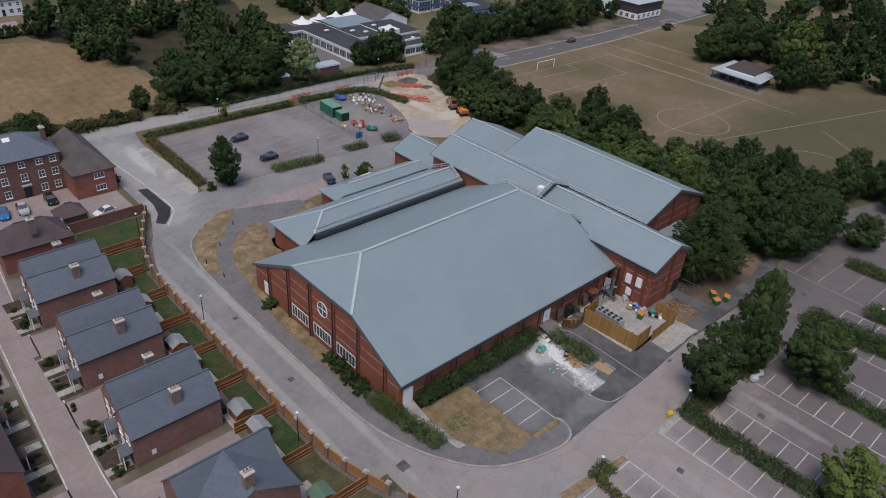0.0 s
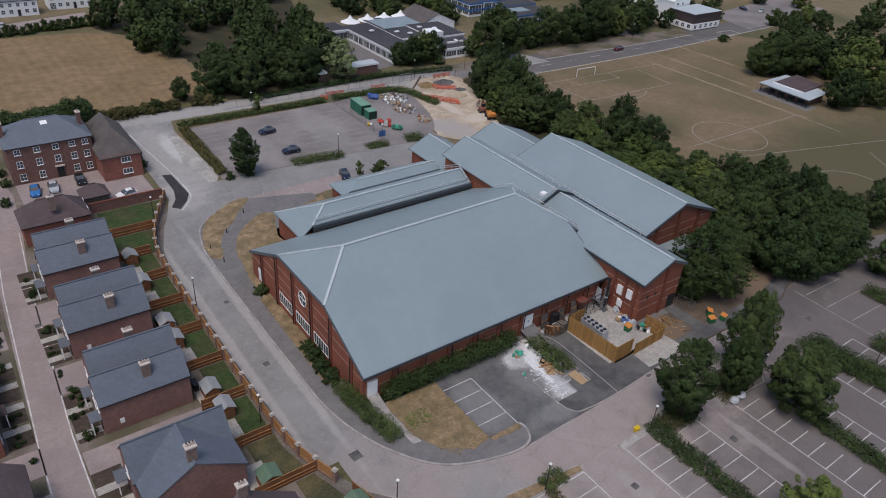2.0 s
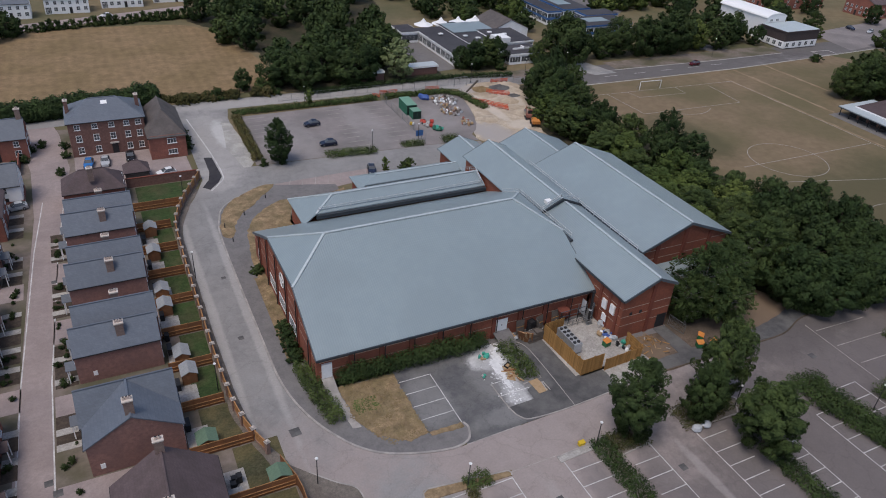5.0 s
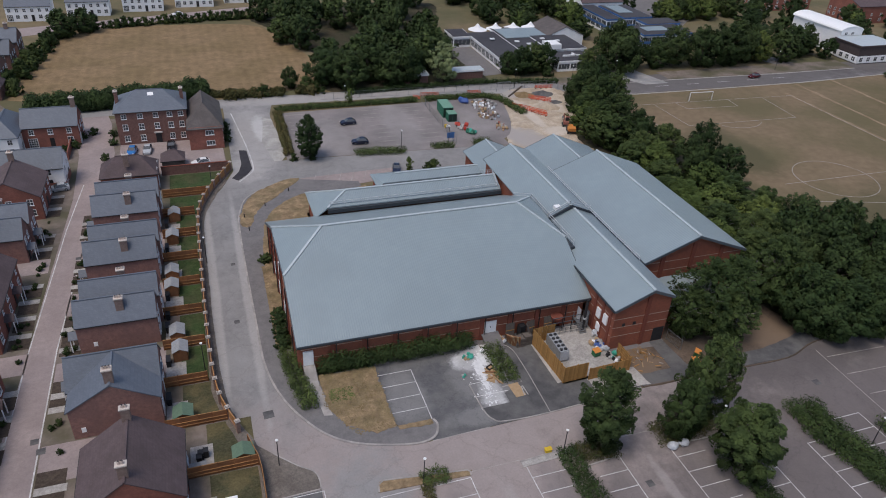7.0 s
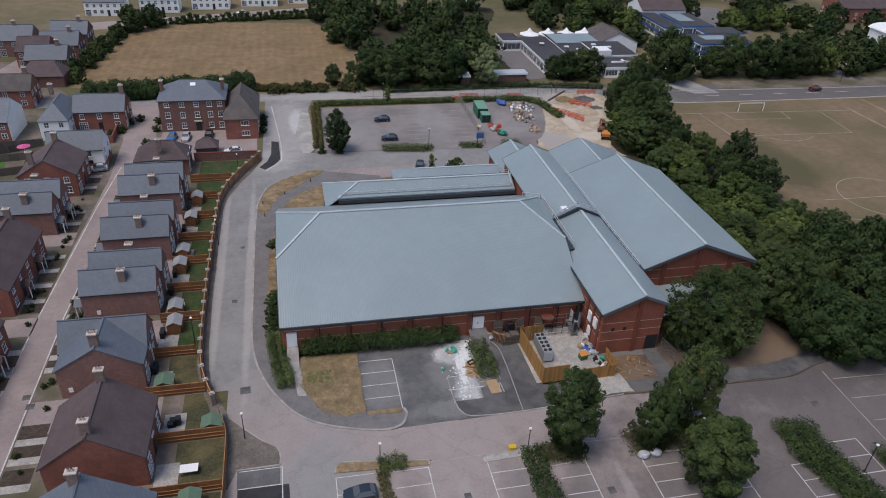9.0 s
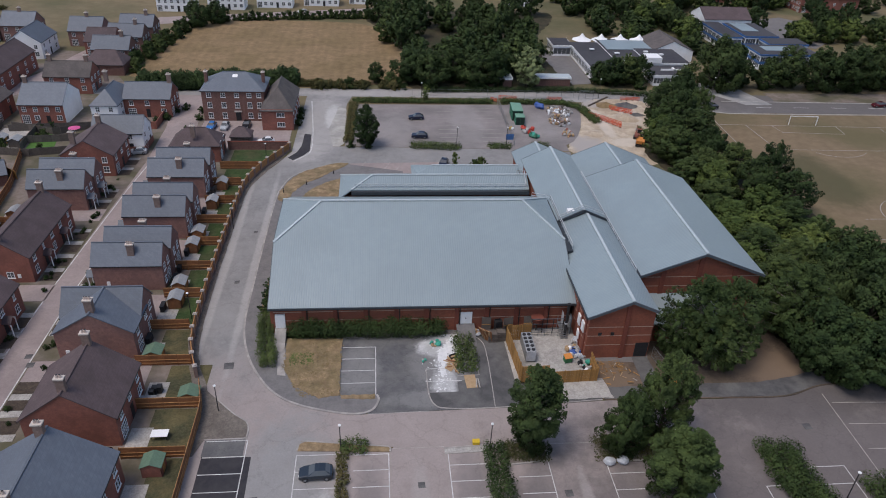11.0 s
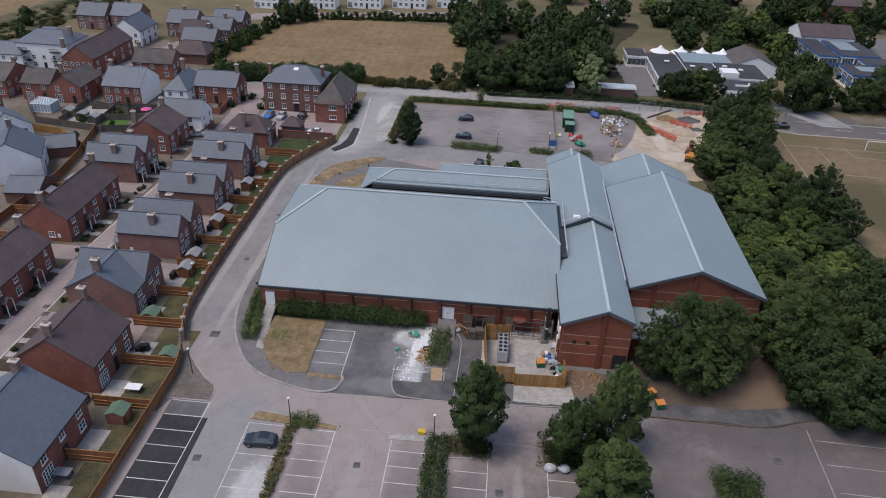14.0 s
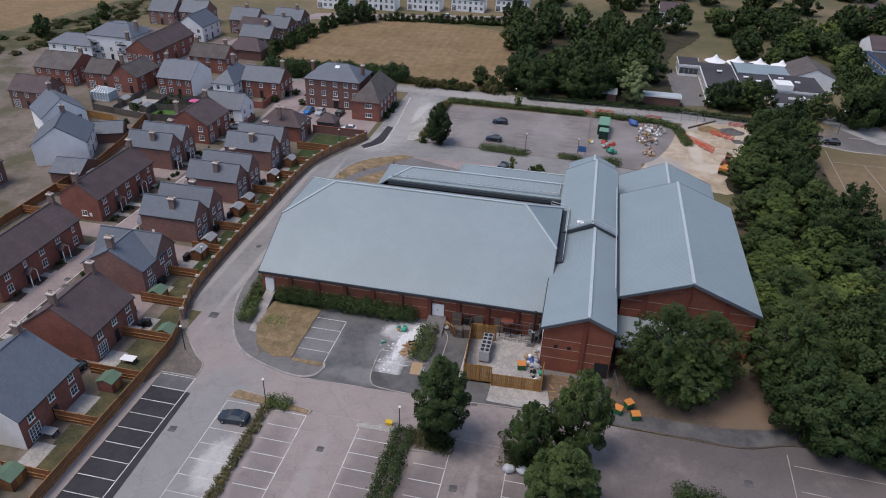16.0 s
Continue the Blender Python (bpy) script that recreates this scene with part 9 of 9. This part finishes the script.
sg = thing("parking_sign", "blue parking sign on posts", "sign", pose(46.6, 71.0, 0))
part("post", Mesh().bar((-0.6, 0, 0), (-0.6, 0, 2.4), 0.08).bar((0.6, 0, 0), (0.6, 0, 2.4), 0.08), M["metal"], sg)
part("board", Mesh().box(-0.9, -0.06, 1.0, 0.9, -0.01, 2.4), M["blue"], sg)
tr_ = thing("trailer", "flat white tarpaulin trailer behind the pool", "trailer", pose(36.0, 55.0, 0.1, 0, 0, 5))
part("bed", Mesh().box(-2.2, -0.9, 0.5, 2.2, 0.9, 0.75), M["white"], tr_)
for sy in (-0.8, 0.8):
    part("wheel", Mesh().tube((0.3, sy - 0.1, 0.3), (0.3, sy + 0.1, 0.3), 0.3), M["black"], tr_)

# small excavator under the trees at the site's edge
ex = thing("mini_excavator", "dusty orange mini excavator on rubber tracks", "excavator", pose(78.8, 74.4, 0.06, 0, 0, 70))
for sy in (-0.75, 0.75):
    tk = part("track", Mesh().solid([(-1.1, sy - 0.2, 0.3), (-0.85, sy - 0.2, 0.05), (0.85, sy - 0.2, 0.05), (1.1, sy - 0.2, 0.3), (0.85, sy - 0.2, 0.55), (-0.85, sy - 0.2, 0.55)], (0, 0.4, 0)), M["black"], ex)
    for x in (-0.75, 0.0, 0.75):
        part("roller", Mesh().tube((x, sy - 0.22, 0.3), (x, sy + 0.22, 0.3), 0.17, 0.17, 8), M["metal"], tk)
part("house", Mesh().box(-1.1, -0.75, 0.65, 0.5, 0.75, 1.35).box(-1.15, -0.6, 0.75, -1.05, 0.6, 1.25), M["brick_orange"], ex, "dusty orange engine housing")
part("cab", Mesh().box(-0.2, -0.7, 1.35, 0.7, 0.2, 2.3), M["black"], ex, "dark glazed cab")
part("cab_roof", Mesh().box(-0.3, -0.76, 2.3, 0.8, 0.26, 2.4), M["brick_orange"], ex)
part("boom", Mesh().bar((0.5, 0.4, 1.0), (1.6, 0.4, 2.7), 0.2, 0.26), M["brick_orange"], ex)
part("arm", Mesh().bar((1.6, 0.4, 2.7), (2.8, 0.4, 1.5), 0.16, 0.2), M["brick_orange"], ex)
part("bucket", Mesh().solid([(2.6, 0.1, 1.5), (3.0, 0.1, 1.5), (3.0, 0.1, 0.95), (2.5, 0.1, 0.95), (2.4, 0.1, 1.2)], (0, 0.6, 0)), M["metal"], ex)
bm_ = thing("timber_beam", "long dark timber beam lying on sand", "beam", pose(76.2, 100.4, 0.05, 0, 0, 45))
part("beam", Mesh().box(-5.2, -0.2, 0, 5.2, 0.2, 0.3), M["bark"], bm_)

# goal on the playing field
gl = thing("football_goal", "white football goal on dry grass", "goal", pose(126.3, 83.8, 0.02, 0, 0, -3))
part("frame", Mesh().bar((-3.66, 0, 0), (-3.66, 0, 2.4), 0.14).bar((3.66, 0, 0), (3.66, 0, 2.4), 0.14).bar((-3.66, 0, 2.4), (3.66, 0, 2.4), 0.14), M["white"], gl)
part("back_stay", Mesh().bar((-3.66, 0, 2.4), (-3.66, 1.5, 0), 0.06).bar((3.66, 0, 2.4), (3.66, 1.5, 0), 0.06), M["metal"], gl)

# pavilion
pv = thing("sports_pavilion", "low sports pavilion with a wide grey roof", "pavilion", pose(0, 0, 0))
part("wall", Mesh().box(168.2, 36.5, 0, 176.5, 49, 2.5), M["brick_dark"], pv)
part("canopy", Mesh().solid([(164.3, 34.2, 2.7), (175.4, 34.9, 2.9), (179.6, 50.7, 2.9), (165.2, 50.7, 2.7)], (0, 0, -0.2)), M["flashing"], pv)
part("canopy_fascia", Mesh().solid([(164.2, 34.1, 2.5), (164.3, 34.1, 2.5), (165.2, 50.8, 2.5), (165.1, 50.8, 2.5)], (0, 0, -0.22)), M["fascia"], pv)
part("upper_roof", Mesh().solid([(168.4, 38.6, 3.0), (178.8, 38.9, 3.5), (181, 48.2, 3.5), (168.8, 48.2, 3.0)], (0, 0, -0.6)), M["tile"], pv)
part("roof_edge", Mesh().solid([(168.2, 38.4, 2.75), (168.36, 38.4, 2.75), (168.76, 48.3, 2.75), (168.6, 48.3, 2.75)], (0, 0, 0.32)), M["white"], pv)
for k in range(6):
    f = k / 5
    part("post", Mesh().bar((164.8 + 0.8 * f, 34.8 + 15.2 * f, 0), (164.8 + 0.8 * f, 34.8 + 15.2 * f, 2.5), 0.16), M["black"], pv)
for y in (37.2, 40.4, 43.6, 46.6):
    part("shutter", Mesh().box(168.1, y, 0.1, 168.2, y + 2, 2.3), M["black"], pv)
    part("bench", Mesh().box(166.4, y - 0.2, 0.38, 166.8, y + 1.8, 0.45).box(166.5, y, 0, 166.6, y + 0.1, 0.38).box(166.5, y + 1.5, 0, 166.6, y + 1.6, 0.38), M["timber_grey"], pv)
flat("pavilion_apron", [(162.6, 33.2), (168.5, 33.4), (168.5, 51.6), (163.4, 51.6)], 0.05, M["path"], "grey paved strip before the pavilion", "paving")

# ---- school ----
sc = thing("school", "low flat-roofed school with white fascias", "school", pose(0, 0, 0))


def block(parent, x0, y0, x1, y1, h, wall_m="brick_dark", roof_m="flatroof", faces="sw", strip=True, fascia="white"):
    part("wall", Mesh().box(x0, y0, 0, x1, y1, h - 0.5), M[wall_m], parent)
    part("fascia", Mesh().box(x0 - 0.25, y0 - 0.25, h - 0.5, x1 + 0.25, y1 + 0.25, h), M[fascia], parent)
    part("flat_roof", Mesh().box(x0 - 0.1, y0 - 0.1, h, x1 + 0.1, y1 + 0.1, h + 0.05), M[roof_m], parent)
    if strip:
        for f in faces:
            lo, hi, fx = (x0, x1, y0) if f == "s" else (y0, y1, x0) if f == "w" else (y0, y1, x1)
            n = max(1, int((hi - lo) / 3.2))
            for k in range(n):
                at = lo + (hi - lo) * (k + 0.5) / n
                glaze(parent, f, fx, at, 0.7, (hi - lo) / n - 0.3, h - 1.6, 4, 1, False)


block(sc, 79.2, 117.6, 88.5, 148, 3.6, "render")
block(sc, 73, 144.2, 79.0, 153, 3.6, "render")
block(sc, 88.9, 128, 98, 152, 3.7, "render")
block(sc, 98.3, 124.6, 111, 140, 4.0, "render")
block(sc, 96.6, 114.8, 109, 123.8, 3.3, "render")
part("white_box", Mesh().box(97.4, 124.0, 4.05, 102, 129, 5.6), M["white"], sc, "white rooftop plant room")
part("solar_roof", Mesh().box(89.4, 139, 3.8, 104.5, 150, 4.0), M["steel_x"], sc, "pale metal roof panel")
unit_shell(sc, 104.5, 139.8, 118.4, 154.5, 3.6, 6.6, "y", "render", "tile_grey")
part("roof_duct", Mesh().box(100, 118.6, 3.35, 106, 119.1, 3.8).box(104, 118.6, 3.35, 104.5, 121, 3.8), M["white"], sc)
for k in range(4):
    x = 84.5 + k * 6.6
    cnp = Mesh()
    cnp.tube((x, 152.5, 3.3), (x, 152.5, 4.2), 3.4, 1.1, 8).tube((x, 152.5, 4.2), (x, 152.5, 5.4), 1.1, 0.1, 8)
    part("tent_canopy", cnp, M["white"], sc, "white tented canopy")
for x, y in ((84, 138), (91, 134), (94, 131), (105, 133), (101, 136)):
    part("rooflight", Mesh().box(x - 0.7, y - 0.5, 4.05, x + 0.7, y + 0.5, 4.35), M["white"], sc)
ob_ = thing("outbuilding", "low pale-roofed school outbuilding", "outbuilding", pose(0, 0, 0))
block(ob_, 47.5, 112, 54, 116, 2.7, "brick_dark", "flashing", "s", False)
ob_ = thing("outbuilding", "low pale-roofed school outbuilding", "outbuilding", pose(0, 0, 0))
block(ob_, 61.6, 113.6, 71.4, 116.8, 2.6, "brick_dark", "flashing", "s", False)
flat("school_court", [(66, 114), (79, 116), (79, 144), (70, 150), (64, 130)], 0.03, M["path"], "grey school courtyard", "paving")
flat("school_yard", [(150, 172), (172, 158), (200, 184), (182, 205), (160, 196)], 0.03, M["path"], "grey school playground", "paving")
bs = thing("school", "two-storey blue-panelled school blocks", "school", pose(0, 0, 0))
for x0, y0, x1, y1, h in ((135, 153, 141, 175, 5.0), (142.4, 153.5, 154, 172, 5.2), (146.6, 144.5, 160, 152, 5.0), (137.4, 132, 157, 143.4, 5.0)):
    block(bs, x0, y0, x1, y1, h, "render", "flatroof", "sw", True, "blue")
    part("spandrel", Mesh().box(x0 - 0.08, y0 - 0.08, 1.9, x1 + 0.08, y1 + 0.08, 2.7), M["blue"], bs)
part("roof_panel", Mesh().box(144, 160, 5.25, 150, 171, 5.4), M["steel_x"], bs)
part("roof_panel", Mesh().box(141, 136, 5.05, 150, 141, 5.2), M["steel_x"], bs)
unit_shell(bs, 136, 174, 154, 187, 6.0, 9.0, "x", "render", "tile")
# building by the road junction
wb = thing("corner_building", "flat-roofed grey building with white windows", "building", pose(0, 0, 0))
M["brick_grey"] = coursed(mat("plum_grey_brick", (0.085, 0.066, 0.064), (0.065, 0.05, 0.05), 2.5, 0.9, bump=0.2), 0.225, 0.075, (0.85, 0.82, 0.8), 0.4)
block(wb, 203.8, 104, 220.4, 115.4, 6.2, "brick_grey", "flashing", "", False, "brick_grey")
part("window_band", Mesh().box(203.74, 103.92, 0.3, 220.4, 103.98, 2.7).box(203.72, 103.92, 0.3, 203.78, 115.4, 2.7), M["white"], wb, "white painted ground-floor band")
for k in range(5):
    glaze(wb, "s", 103.9, 205.4 + k * 3.2, 0.8, 1.5, 1.5)
for k in range(4):
    glaze(wb, "w", 203.7, 105.6 + k * 2.7, 0.8, 1.5, 1.5)
part("upper_storey", Mesh().box(206.5, 116, 0, 216, 122, 7.8), M["white"], wb, "white rendered upper storey")
for x in (208.6, 211.6):
    glaze(wb, "s", 115.98, x, 6.5, 1.4, 0.9)
vm = Mesh()
outer = [(211.2 - 5.0 * math.cos(math.pi * k / 10), 115.8, 7.8 + 1.6 * math.sin(math.pi * k / 10)) for k in range(11)]
inner_arc = [(211.2 - 4.8 * math.cos(math.pi * k / 10), 115.8, 7.8 + 1.4 * math.sin(math.pi * k / 10)) for k in range(10, -1, -1)]
part("vaulted_roof", vm.solid(outer + inner_arc, (0, 24, 0)), M["white"], wb, "white vaulted roof")
part("gable", Mesh().solid([(211.2 - 4.75 * math.cos(math.pi * k / 10), 116.0, 7.8 + 1.35 * math.sin(math.pi * k / 10)) for k in range(11)], (0, 0.2, 0)), M["white"], wb)
part("hall_wall", Mesh().box(206.8, 122.1, 0, 215.6, 139.4, 7.7), M["render"], wb)
for x, y, w, l, h, wm in ((284, 128, 26, 14, 6, "brick_orange"), (250, 150, 30, 16, 7, "brick_orange"), (225, 175, 24, 14, 6, "brick_orange"), (196, 215, 26, 12, 6, "brick_orange"), (150, 232, 30, 12, 6, "brick_orange"), (70, 215, 10, 8, 5, "render")):
    detached(x, y, x + w, y + l, wm, "tile", "distant brick block under a tiled roof" if wm != "render" else "distant white rendered house among trees", h, h + 2.8, (), "sw", axis="x", wins=6, group="distant blocks")
flat("car_yard", [(230, 96), (300, 104), (300, 128), (235, 118)], 0.06, M["asphalt_old"], "grey yard before distant shops", "asphalt")
flat("side_road", [(176, 106), (184, 106), (160, 160), (150, 158)], 0.045, M["asphalt"], "asphalt drive to the school", "road")
flat("entrance_apron", [(118, 99), (126, 99), (122, 112), (112, 118), (108, 112)], 0.036, M["asphalt_pale"], "pale asphalt school entrance", "road")
for a_, b_ in (((212.5, 98.9), (220.7, 98.4)), ((220.7, 98.4), (220.4, 93.7)), ((220.4, 93.7), (212.9, 94.2)), ((212.9, 94.2), (212.5, 98.9))):
    stripe("island_marking", a_, b_, 0.075, 0.5, "strip")
flat("park_lawn", spline([(211, 29), (218, 21), (262, 33), (248, 44)], 4, True), 0.05, M["lawn_green"], "bright green lawn beyond the limes", "lawn")
# far trees beyond everything
random.seed(55)
for i in range(70):
    x = random.uniform(-40, 330)
    y = 225 + random.uniform(0, 120) - 0.25 * max(0, x - 150)
    plant(random.choice(("far_oak", "far_oak", "far_ash")), x, y, random.uniform(9, 13), random.uniform(5, 7), "far trees")
for x, y, h in ((226, 126, 10), (232, 134, 9), (240, 122, 8), (238, 142, 10), (222, 156, 10), (206, 158, 9), (214, 166, 10), (262, 142, 9), (276, 122, 8), (198, 112, 7), (230, 112, 5), (288, 110, 8), (246, 96, 7), (262, 92, 8), (240, 86, 9), (252, 80, 9)):
    plant(random.choice(("far_oak", "far_ash", "far_lime")), x, y, h, h * 0.5, "far trees")
for i in range(26):
    plant(random.choice(("far_oak", "far_ash")), random.uniform(225, 330), random.uniform(-10, 80), random.uniform(9, 13), random.uniform(5, 6), "far trees")
for i in range(46):
    x, y = random.uniform(66, 205), random.uniform(152, 228)
    if 130 < x < 163 and y < 190 or 84 < x < 120 and y < 157 or 66 < x < 96 and y < 205:
        continue
    plant(random.choice(("far_oak", "far_oak", "far_ash", "far_lime")), x, y, random.uniform(6, 11), random.uniform(3.6, 5.6), "trees round the school")
for i in range(14):
    plant(random.choice(("far_oak", "far_ash", "bush")), random.uniform(118, 200), random.uniform(113, 128), random.uniform(3, 7), None, "trees round the school")
